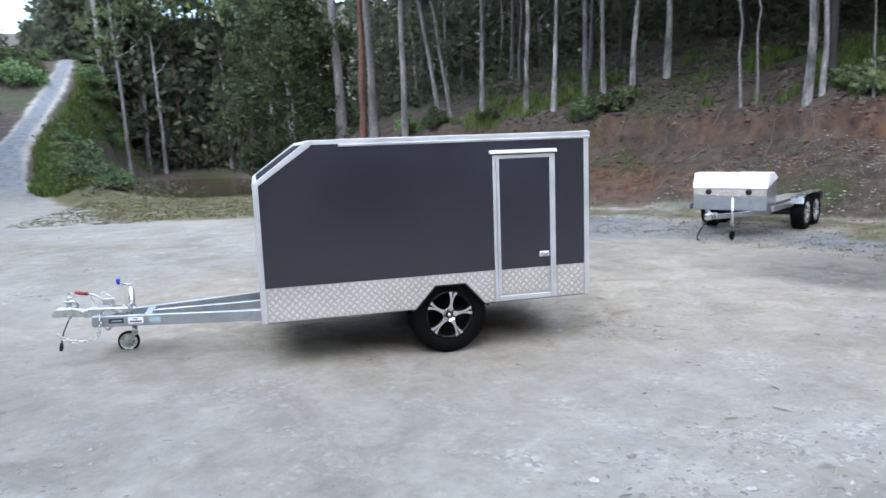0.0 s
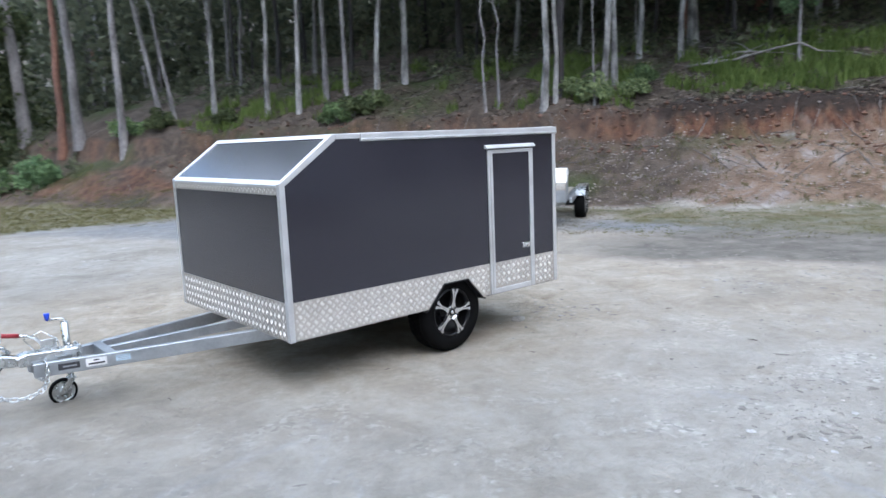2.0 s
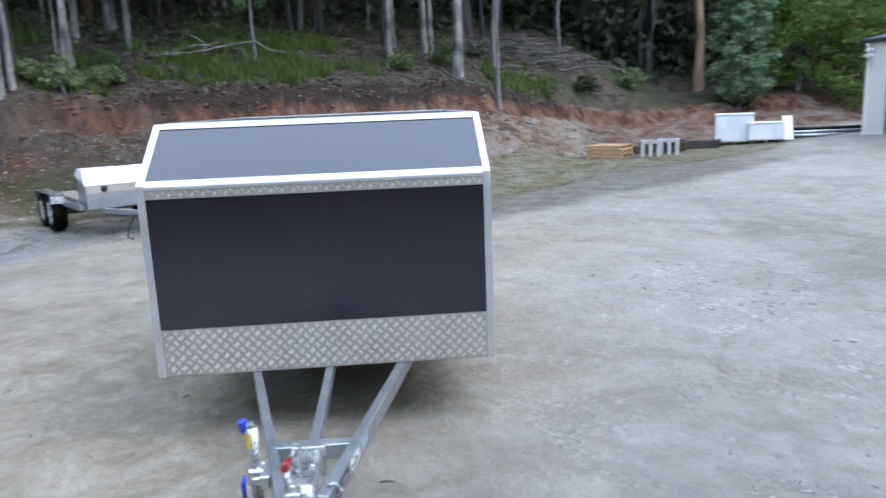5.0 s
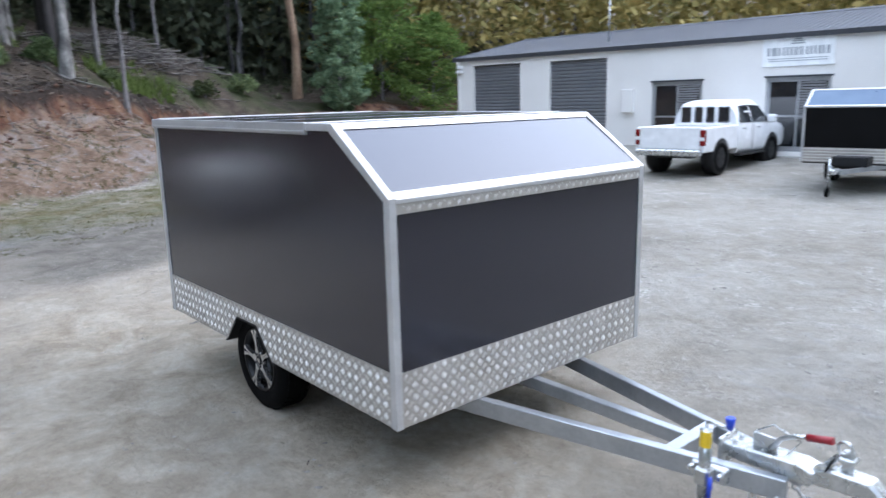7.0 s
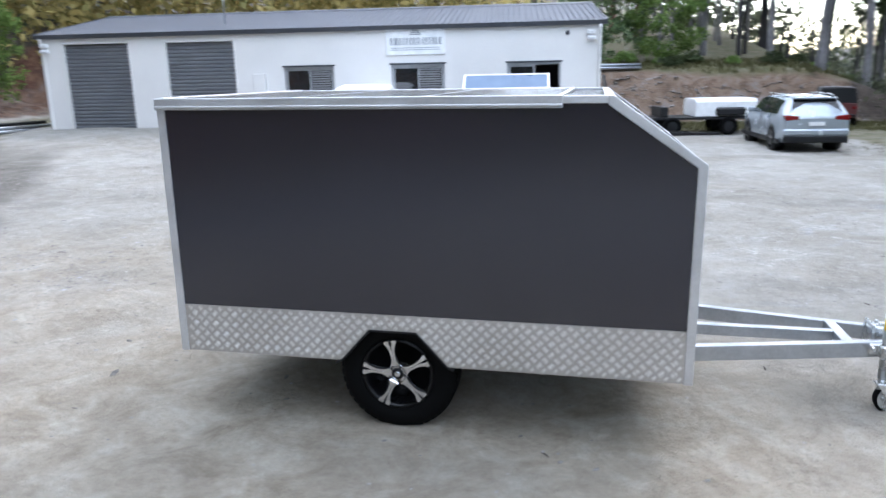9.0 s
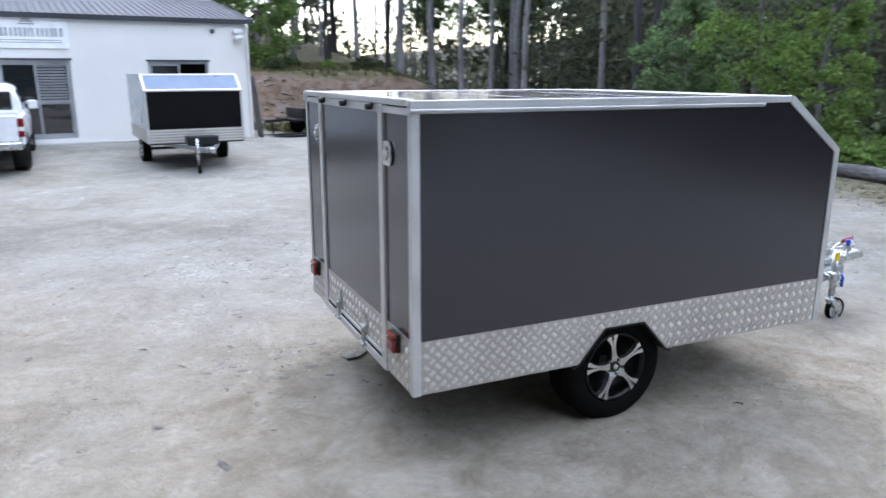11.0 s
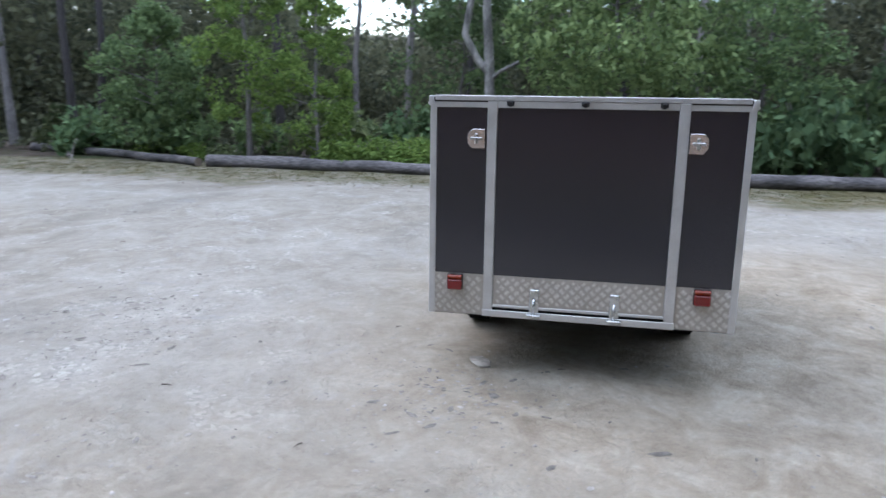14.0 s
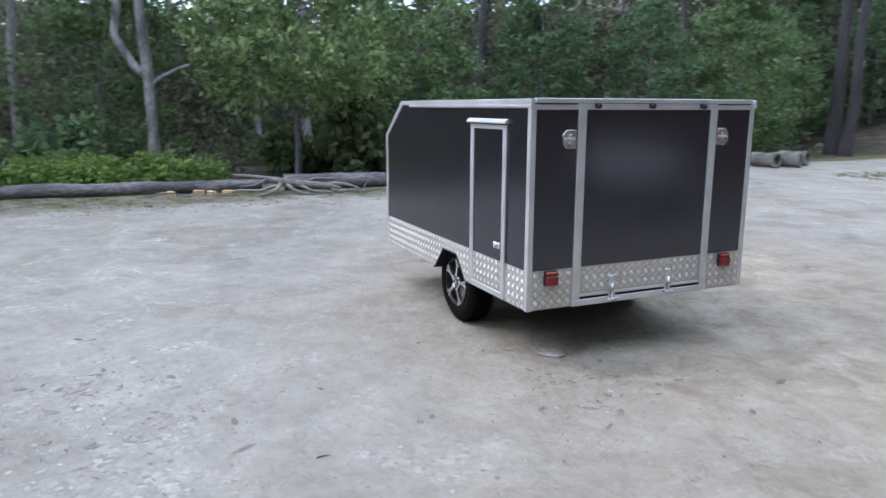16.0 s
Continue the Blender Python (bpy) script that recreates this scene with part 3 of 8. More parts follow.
def build_ground():
    gx, gy = stretched(-14, 23, 0.17, 700, 1.045), stretched(-26, 27, 0.17, 700, 1.16, 1.03)
    X, Y = np.meshgrid(gx, gy)
    Z = height(X, Y)
    d = past_foot(X, Y)
    w1, w2 = wander(X, Y, 2.6), wander(X + 40, Y, 0.9)
    rag = 0.9 * w1 + 0.35 * w2
    road = np.abs(X - np.interp(Y, (10, 21, 27.5, 33, 41, 50, 58.5, 70, 90), (-8.5, -9.8, -12.2, -13.5, -14.1, -15.0, -16.3, -18.2, -21.5))) - np.interp(Y, (14, 22, 28, 36), (3.0, 1.8, 1.0, 0.7))
    far_out = np.maximum(np.abs(X) - 60, np.abs(Y) - 90)
    # grass along the bank, before the pond, before the logs and by the far bank
    north = ease(0, 5, Y)
    g = ease(0, 1.4, d + rag + 4.5 - 2.2 * north) * (1 - ease(-0.4, 0.9, d + rag)) * 0.62
    g = np.maximum(g, ease(13.2, 15.5, Y + rag) * 0.72)
    g = np.maximum(g, ease(-7.4, -9.2, X + rag) * (0.62 + 0.22 * ease(3, 7, Y)))
    g = np.maximum(g, ease(-22.2, -23.6, Y + rag * 0.5 - 0.9 * ease(-9, -4, X)) * (1 - ease(-2.5, -1, X)) * 0.75)
    g = np.where((Y > 12) & (Y < 95), g * ease(-0.3, 0.6, road + 0.3 * rag), g)
    # leaf litter on the hill and in the woods
    steep = ease(4, 9, Y)
    cut = along_cut(X, Y)
    l = ease(4.0, 4.5, cut) * (1 - steep) + ease(1.4, 2.6, d + 0.6 * rag) * steep
    l = np.maximum(l, ease(-11.2, -12.4, X + 0.4 * rag) * (1 - ease(10, 14, Y)))
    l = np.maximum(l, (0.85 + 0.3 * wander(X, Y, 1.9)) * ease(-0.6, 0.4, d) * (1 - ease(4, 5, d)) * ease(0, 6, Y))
    l = np.maximum(l, 0.9 * ease(-12.2, -14.0, X + 0.4 * rag) * ease(9, 13, Y) * ease(0.3, 1.2, road))
    south = ease(-29.2, -30.4, Y - 0.05 * X + 0.4 * rag)
    l = np.maximum(l, south * 0.85 * ease(4, 9, X))
    g = np.maximum(g, south * 0.75 * (1 - ease(4, 9, X)))
    l = np.maximum(l, ease(24, 28, Y + rag) * ease(-0.35, 0.25, road + 0.2 * rag) * 0.9)
    l = np.maximum(l, ease(0, 5, far_out))
    red = (0.88 + 0.3 * w2) * ease(3.2, 3.65, cut) * (1 - ease(4.1, 4.4, cut)) * (1 - 0.6 * steep)
    red = np.maximum(red, (0.5 + 0.25 * w2) * ease(0.2, 0.9, d + 0.3 * rag) * (1 - ease(2.2, 3.2, d + 0.3 * rag)) * steep)
    red = np.maximum(red, 0.62 * ease(0, 0.6, d) * (1 - ease(4.2, 5, d)) * ease(-6, -9, Y))
    rub = ease(-0.2, 0.5, d + 0.3 * rag) * (1 - ease(3.5, 3.9, cut)) * (1 - 0.6 * ease(-5, -8, Y))
    e = -(Y + 27 - 0.05 * X)
    rub = np.maximum(rub, ease(-0.2, 0.3, e + 0.3 * rag) * (1 - ease(2.2, 2.9, e + 0.3 * rag)) * ease(-16, -9, X))
    red = np.maximum(red, 0.22 * ease(1.0, 1.6, e + 0.3 * rag) * (1 - ease(2.4, 3.0, e + 0.3 * rag)) * ease(-16, -9, X))
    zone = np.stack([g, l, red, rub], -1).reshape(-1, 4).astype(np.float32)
    # bare tan earth round the parked trailer; bluish crushed stone on the road and along the verge
    tan = 0.95 * np.exp(-(((X - 0.4) / 4.4) ** 2 + ((Y - 1.7) / 3.8) ** 2) ** 2)
    tan = np.maximum(tan, 0.62 * np.exp(-(((X - 4.6) / 3.0) ** 2 + ((Y + 0.6) / 3.4) ** 2) ** 2))
    tan = np.maximum(tan, 0.62 * np.exp(-(((X - 6.0) / 3.5) ** 2 + ((Y - 3.5) / 3.5) ** 2) ** 2))
    slate = 1.1 * (1 - ease(-0.5, -0.05, road)) * ease(23, 29, Y)
    slate = np.maximum(slate, 0.9 * ease(0, 0.9, d + 4.2 + 2.4 * ease(3, 8, Y)) * (1 - ease(-2.4, -1.5, d + 0.3 * rag)) * (0.72 + 0.28 * wander(X, Y, 2.1)) * ease(-3, 1, Y) * (1 - ease(17, 21, Y)))
    damp = 0.95 * ease(-6.6, -5.6, d + 0.4 * rag) * (1 - ease(-3.8, -2.8, d + 0.4 * rag)) * (1 - ease(0, 4, Y)) * ease(-15, -9, Y)
    damp = np.maximum(damp, 0.3 * ease(0.15, 0.6, wander(X + 0.35 * Y, 0.35 * X + Y * 2.5, 3.4)))
    # darkens the top of the cut for overhang shade as well as topsoil
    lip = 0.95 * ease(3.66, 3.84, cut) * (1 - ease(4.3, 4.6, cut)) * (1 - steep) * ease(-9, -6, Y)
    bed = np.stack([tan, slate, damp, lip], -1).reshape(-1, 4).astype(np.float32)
    nx, ny = len(gx), len(gy)
    k = np.arange(nx * ny).reshape(ny, nx)
    quads = np.stack([k[:-1, :-1], k[:-1, 1:], k[1:, 1:], k[1:, :-1]], -1).reshape(-1, 4)
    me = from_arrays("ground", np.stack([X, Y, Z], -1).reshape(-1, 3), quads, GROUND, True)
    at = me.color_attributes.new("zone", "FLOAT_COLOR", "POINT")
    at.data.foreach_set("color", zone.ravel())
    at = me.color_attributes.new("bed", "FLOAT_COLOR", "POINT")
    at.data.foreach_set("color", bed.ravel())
    tagged(new("ground", me), "pale compacted gravel yard running into grass verge, red earth bank and leaf litter", "ground", kind="structure")


build_ground()

bm = B()
ring = [bm.verts.new((-5.4 - 0.1 * 18.5 * math.sin(a) + 6.9 * math.cos(a), 44 + 18.5 * math.sin(a), -0.34)) for a in [k * math.tau / 48 for k in range(48)]]
bm.faces.new(ring)
tagged(part("water", bm, WATER), "still muddy brown pond water below a grassy bank", "pond", kind="structure")


# ---- the enclosed trailer ----
F, R, W = -1.67, 1.372, 1.047          # front, rear and half width of the body
Z0, Z1, ZK, ZT, XT = 0.452, 0.75, 1.64, 1.98, -1.193   # bottom, top of the tread plate, knee, top, front of the roof


def checker(bm, u0, u1, v0, v1, place, pitch=0.066, hole=None, lift=0.0024):
    """Raised five-bar tread, its groups leaning by turns to either side; place(u, v, out) gives the point."""
    rows, size = int((v1 - v0) / (pitch / 2)) + 1, pitch / 0.066
    for j in range(rows):
        v = v0 + (j + 0.45) * pitch / 2
        n = int((u1 - u0) / pitch) + 2
        for i in range(n):
            u = u0 + (i + 0.25 + 0.5 * (j % 2)) * pitch
            lean = 1 if j % 2 else -1
            for k in (-1.5, -0.5, 0.5, 1.5):
                off, half, wide = k * 0.0092 * size, 0.0185 * size, 0.23
                cu, cv = u + off * 0.707 * -lean, v + off * 0.707
                du, dv = half * 0.707 * lean, half * 0.707
                pts = [(cu - du, cv - dv), (cu + dv * wide * lean, cv - du * wide * lean), (cu + du, cv + dv), (cu - dv * wide * lean, cv + du * wide * lean)]
                if any(p[0] < u0 + 0.002 or p[0] > u1 - 0.002 or p[1] < v0 + 0.002 or p[1] > v1 - 0.002 for p in pts):
                    continue
                if hole and any(hole(*p) for p in pts):
                    continue
                base = [bm.verts.new(place(p[0], p[1], 0)) for p in pts]
                top = [bm.verts.new(place(cu + (p[0] - cu) * 0.7, cv + (p[1] - cv) * 0.7, lift)) for p in pts]
                bm.faces.new(top).material_index = 1
                for q in range(4):
                    bm.faces.new((base[q], base[(q + 1) % 4], top[(q + 1) % 4], top[q])).material_index = 1


def arch(x, z):
    """Whether a point of the skirt lies in the cut-out over the wheel."""
    return z < 0.655 and abs(x) < np.interp(z, (0.45, 0.655), (0.325, 0.145))


def skirt_outline(lo, hi):
    return [(lo, Z0), (-0.32, Z0), (-0.135, 0.65), (0.14, 0.65), (0.32, Z0), (hi, Z0), (hi, Z1), (lo, Z1)]


def tread(name, parent, outline, a, b, axis, u0, u1, v0, v1, place, hole=None, label="", pitch=0.066):
    bm = B()
    prism(bm, outline, a, b, axis)
    checker(bm, u0, u1, v0, v1, place, pitch, hole)
    bmesh.ops.recalc_face_normals(bm, faces=bm.faces[:])
    ob = part(name, bm, PLATE, parent, label)
    ob.data.materials.append(TREAD)
    return ob


def five_spoke_wheel(parent, x, y, z, out, radius=0.362, label=""):
    """A tyre with blocks of tread on a black alloy rim with five machined, forked spokes. out: 1 or -1, the side it shows."""
    wheel = new("wheel")
    wheel.parent = parent
    wheel.location = (x, y, z)
    tagged(wheel, label)
    s, r = out, radius
    bm = B()
    lathe(bm, [(0.225, -0.215 * s), (r - 0.06, -0.228 * s), (r - 0.014, -0.2 * s), (r, -0.17 * s), (r, -0.05 * s), (r - 0.014, -0.02 * s), (r - 0.055, 0.006 * s), (0.235, -0.004 * s), (0.222, -0.012 * s)],
          (0, 0, 0), "y", 48)
    for k in range(44):
        a = k * math.tau / 44
        for row, shift in ((-0.182, 0), (-0.14, 0.5), (-0.098, 0), (-0.056, 0.5)):
            b = a + shift * math.tau / 44
            m = Matrix.Rotation(-b, 4, "Y") @ Matrix.Translation((r, row * s, 0))
            slab(bm, (-0.006, -0.018, -0.02), (0.003, 0.018, 0.02), 0, m)
    part("tyre", bm, RUBBER, wheel, "black tyre with fresh block tread")
    bm = B()
    lathe(bm, [(0.224, -0.01 * s), (0.218, 0.0), (0.205, -0.004 * s), (0.196, -0.03 * s), (0.188, -0.12 * s), (0.02, -0.14 * s), (0.02, -0.16 * s), (0.2, -0.15 * s), (0.222, -0.2 * s)], (0, 0, 0), "y", 40)
    part("rim", bm, BLACK_GLOSS, wheel, "black gloss rim barrel")
    bm = B()
    for k in range(5):
        turn = Matrix.Rotation(-(k * math.tau / 5 + 0.12), 4, "Y")
        # a waisted spoke that forks at the rim
        halves = ((0.04, 0.029), (0.056, 0.029), (0.07, 0.02), (0.09, 0.0145), (0.12, 0.0132), (0.15, 0.0165), (0.174, 0.0235), (0.192, 0.034), (0.197, 0.039), (0.213, 0.0375))
        for side in (1, -1):
            quads = []
            for q, (rr, hw) in enumerate(halves):
                inner = 0.0 if rr < 0.08 else 0.0015 + 0.0065 * max(0.0, min(1.0, (rr - 0.165) / 0.03))
                quads.append(((rr, inner * side), (rr, hw * side)))
            for (p, q2), (p3, p4) in zip(quads, quads[1:]):
                top = [bm.verts.new(turn @ Vector((c[0], (0.001 - 0.012 * (c[0] < 0.05)) * s, c[1]))) for c in (p, q2, p4, p3)]
                low = [bm.verts.new(turn @ Vector((c[0], -0.03 * s, c[1] * 1.08))) for c in (p, q2, p4, p3)]
                bm.faces.new(top)
                for e in range(4):
                    bm.faces.new((top[e], low[e], low[(e + 1) % 4], top[(e + 1) % 4]))
    bmesh.ops.remove_doubles(bm, verts=bm.verts[:], dist=0.0004)
    bmesh.ops.recalc_face_normals(bm, faces=bm.faces[:])
    part("spokes", bm, MACHINED, wheel, "machined bright alloy spokes")
    bm = B()
    lathe(bm, [(0.03, -0.006 * s), (0.056, -0.006 * s), (0.062, -0.01 * s), (0.062, -0.03 * s), (0.03, -0.03 * s)], (0, 0, 0), "y", 30)
    part("hub_plate", bm, MACHINED, wheel, "machined hub plate")
    bm = B()
    lathe(bm, [(0.022, 0.001 * s), (0.03, 0.0), (0.032, -0.03 * s), (0.022, -0.03 * s)], (0, 0, 0), "y", 24)
    part("hub_ring", bm, BLACK_GLOSS, wheel)
    bm = B()
    lathe(bm, [(0.0005, 0.003 * s), (0.014, 0.002 * s), (0.021, -0.003 * s), (0.0215, -0.03 * s), (0.0005, -0.03 * s)], (0, 0, 0), "y", 20, False)
    part("hub_cap", bm, MACHINED, wheel, "silver centre cap")
    for k in range(5):
        a = k * math.tau / 5 + 0.12 + math.tau / 10
        bm = B()
        lathe(bm, [(0.0005, 0.002 * s), (0.0085, 0.0), (0.0095, -0.03 * s), (0.0005, -0.03 * s)], (0.046 * math.cos(a), 0, 0.046 * math.sin(a)), "y", 8, False)
        part("wheel_nut", bm, BLACK_STEEL, wheel)
    return wheel


def strip(name, parent, outline, a, b, axis, material=None, label=""):
    return part(name, prism(B(), outline, a, b, axis, 0.003), material or TRIM, parent, label)


def drawbar(parent, tip=-3.2, with_brake=True, box=F):
    """A galvanised A-frame with middle rail, cross member and coupling."""
    zt = 0.448
    for s in (1, -1):
        bm = B()
        beam(bm, (box + 0.9, 0.66 * s, zt), (tip, 0.085 * s, zt), 0.05, 0.1, 0.004)
        part("drawbar_rail", bm, GALV, parent, "galvanised steel drawbar rail")
    part("middle_rail", beam(B(), (box + 0.4, 0, zt), (-2.69 - F + box, 0, zt), 0.05, 0.075), GALV, parent)
    part("cross_member", beam(B(), (-2.7 - F + box, 0.19, zt + 0.001), (-2.7 - F + box, -0.19, zt + 0.001), 0.07, 0.08), GALV, parent)


def coupling(parent, tip):
    bm = B()
    prism(bm, [(tip - 0.08, 0.43), (tip + 0.3, 0.43), (tip + 0.3, 0.5), (tip - 0.02, 0.52), (tip - 0.1, 0.5)], -0.06, 0.06, "y", 0.008)
    prism(bm, [(tip - 0.36, 0.485), (tip - 0.34, 0.46), (tip - 0.1, 0.44), (tip - 0.05, 0.44), (tip - 0.05, 0.5), (tip - 0.16, 0.535), (tip - 0.3, 0.535)], -0.045, 0.045, "y", 0.01)
    part("coupling_body", bm, ZINC, parent, "zinc-plated ball coupling")
    bm = B()
    pipe(bm, [(tip - 0.2, 0.0, 0.53), (tip - 0.215, 0.0, 0.575), (tip - 0.19, 0, 0.6), (tip - 0.16, 0, 0.585), (tip - 0.12, 0, 0.535)], 0.014, 8)
    slab(bm, (tip - 0.235, -0.03, 0.575), (tip - 0.17, 0.03, 0.6), 0.006)
    slab(bm, (tip - 0.225, -0.012, 0.53), (tip - 0.18, 0.012, 0.63), 0.006)
    pipe(bm, [(tip - 0.19 + 0.028 * math.cos(k * math.tau / 10), 0.016, 0.64 + 0.028 * math.sin(k * math.tau / 10)) for k in range(10)], 0.007, 6, True)
    part("coupling_latch", bm, ZINC, parent)
    bm = B()
    slab(bm, (tip + 0.1, -0.055, 0.452), (tip + 0.34, 0.055, 0.5), 0.006)
    slab(bm, (tip + 0.31, -0.075, 0.37), (tip + 0.33, 0.075, 0.52), 0.004)
    part("override_slide", bm, ZINC, parent)
    for y in (-0.05, 0.05):
        for dx in (0.14, 0.27):
            bm = B()
            lathe(bm, [(0.0005, 0.522), (0.011, 0.52), (0.012, 0.5), (0.0005, 0.5)], (tip + dx, y * 0.7, 0), "z", 6, False)
            part("bolt", bm, ZINC, parent)
    # hand brake lever with its red grip, leaning forward
    bm = B()
    pipe(bm, [(tip + 0.13, 0.03, 0.5), (tip + 0.06, 0.035, 0.6), (tip - 0.0, 0.035, 0.632), (tip - 0.05, 0.035, 0.643)], [0.011, 0.011, 0.01, 0.009], 8)
    slab(bm, (tip + 0.08, 0.015, 0.5), (tip + 0.19, 0.025, 0.585), 0.003)
    lever = part("brake_lever", bm, ZINC, parent)
    part("grip", pipe(B(), [(tip - 0.045, 0.035, 0.643), (tip - 0.15, 0.035, 0.665)], 0.0165, 10), RED_GRIP, lever, "red rubber grip")
    # breakaway cable and plug lead
    bm = B()
    pts = [(tip - 0.16, 0.03, 0.59), (tip - 0.12, 0.04, 0.5), (tip - 0.2, -0.06, 0.44), (tip - 0.25, -0.085, 0.33), (tip - 0.28, -0.09, 0.22)]
    pipe(bm, pts, 0.006, 6)
    lead = part("plug_lead", bm, BLACK_STEEL, parent, "grey trailer plug lead hanging down")
    part("plug", pipe(B(), [(tip - 0.28, -0.09, 0.225), (tip - 0.285, -0.09, 0.19), (tip - 0.292, -0.09, 0.15)], [0.013, 0.019, 0.015], 10), BLACK_STEEL, lead)
    bm = B()
    pipe(bm, [(tip + 0.04, 0.0, 0.52), (tip - 0.02, 0.03, 0.61), (tip + 0.1, 0.03, 0.65), (tip + 0.19, 0.0, 0.58), (tip + 0.2, -0.04, 0.5)], 0.004, 6)
    part("brake_cable", bm, ZINC, parent)


def chain(parent, points, size=0.02):
    """A safety chain of single links hung along points."""
    pts = [Vector(p) for p in points]
    for i, (a, b) in enumerate(zip(pts, pts[1:])):
        mid, way = (a + b) / 2, (b - a).normalized()
        side = way.orthogonal().normalized()
        if i % 2:
            side = way.cross(side)
        bm = B()
        half, wide = (b - a).length * 0.62, size * 0.62
        loop = [mid + way * math.sin(k * math.tau / 10) * half + side * math.cos(k * math.tau / 10) * wide for k in range(10)]
        pipe(bm, loop, size * 0.22, 6, True)
        part("chain_link", bm, ZINC, parent)


def jockey(parent, x, y, top=0.645, side=1):
    """A jockey wheel: tube, clamp, crank with blue knob, fork and rubber-tyred wheel."""
    wheel = new("jockey_wheel")
    wheel.parent = parent
    tagged(wheel, "zinc-plated jockey wheel with blue crank knob and yellow sticker")
    part("outer_tube", pipe(B(), [(x, y, 0.235), (x, y, top)], 0.027, 16), ZINC, wheel)
    part("inner_tube", pipe(B(), [(x, y, 0.14), (x, y, 0.24)], 0.022, 14), ZINC, wheel)
    arc = [radians(10 + 20 * k) for k in range(9)]
    ring = [(x + 0.0282 * math.cos(a), y + 0.0282 * math.sin(a)) for a in arc] + [(x + 0.0265 * math.cos(a), y + 0.0265 * math.sin(a)) for a in arc[::-1]]
    part("sticker", prism(B(), ring, top - 0.095, top - 0.02, "z"), YELLOW, wheel, "yellow label on the tube")
    part("crank", pipe(B(), [(x, y, top), (x, y, top + 0.022), (x - 0.03, y + 0.008, top + 0.028), (x - 0.112, y + 0.012, top + 0.03)], 0.008, 8), ZINC, wheel)
    part("knob", pipe(B(), [(x - 0.112, y + 0.012, top + 0.026), (x - 0.112, y + 0.012, top + 0.045), (x - 0.112, y + 0.012, top + 0.075), (x - 0.112, y + 0.012, top + 0.083)], [0.01, 0.017, 0.021, 0.019], 10), BLUE_GRIP, wheel, "blue plastic knob")
    bm = B()
    slab(bm, (x - 0.085, y - 0.075 * side, 0.37), (x + 0.085, y - 0.03 * side, 0.44), 0.006)
    slab(bm, (x - 0.036, y - 0.038, 0.36), (x + 0.036, y + 0.036, 0.45), 0.012)
    pipe(bm, [(x - 0.07, y - 0.03 * side, 0.42), (x - 0.07, y + 0.012 * side, 0.42)], 0.013, 8)
    pipe(bm, [(x + 0.07, y - 0.03 * side, 0.42), (x + 0.07, y + 0.012 * side, 0.42)], 0.013, 8)
    part("clamp", bm, ZINC, wheel)
    part("clamp_handle", pipe(B(), [(x - 0.05, y + 0.04 * side, 0.43), (x - 0.055, y + 0.05 * side, 0.39), (x - 0.05, y + 0.05 * side, 0.32)], [0.009, 0.012, 0.01], 8), BLUE_GRIP, wheel, "blue clamp handle")
    bm = B()
    for s in (1, -1):
        prism(bm, [(x + 0.03, 0.2), (x - 0.02, 0.2), (x - 0.085, 0.12), (x - 0.085, 0.09), (x - 0.05, 0.09)], y + s * 0.034, y + s * 0.03, "y")
    slab(bm, (x - 0.03, y - 0.036, 0.19), (x + 0.032, y + 0.036, 0.205), 0.003)
    part("fork", bm, ZINC, wheel)
    cx = x - 0.065
    bm = B()
    lathe(bm, [(0.083, -0.02), (0.091, -0.025), (0.1, -0.018), (0.103, 0), (0.1, 0.018), (0.091, 0.025), (0.083, 0.02)], (cx, y, 0.103), "y", 32)
    part("rubber_tyre", bm, RUBBER, wheel)
    bm = B()
    lathe(bm, [(0.087, -0.019), (0.082, -0.014), (0.03, -0.008), (0.026, -0.026), (0.008, -0.03), (0.008, 0.03), (0.026, 0.026), (0.03, 0.008), (0.082, 0.014), (0.087, 0.019)], (cx, y, 0.103), "y", 28)
    for k in range(5):
        a = k * math.tau / 5
        for s in (1, -1):
            lathe(bm, [(0.0005, 0.017 * s), (0.012, 0.016 * s), (0.014, 0.006 * s)], (cx + 0.05 * math.cos(a), y, 0.103 + 0.05 * math.sin(a)), "y", 8, False)
    part("wheel_disc", bm, ZINC, wheel)
    return wheel


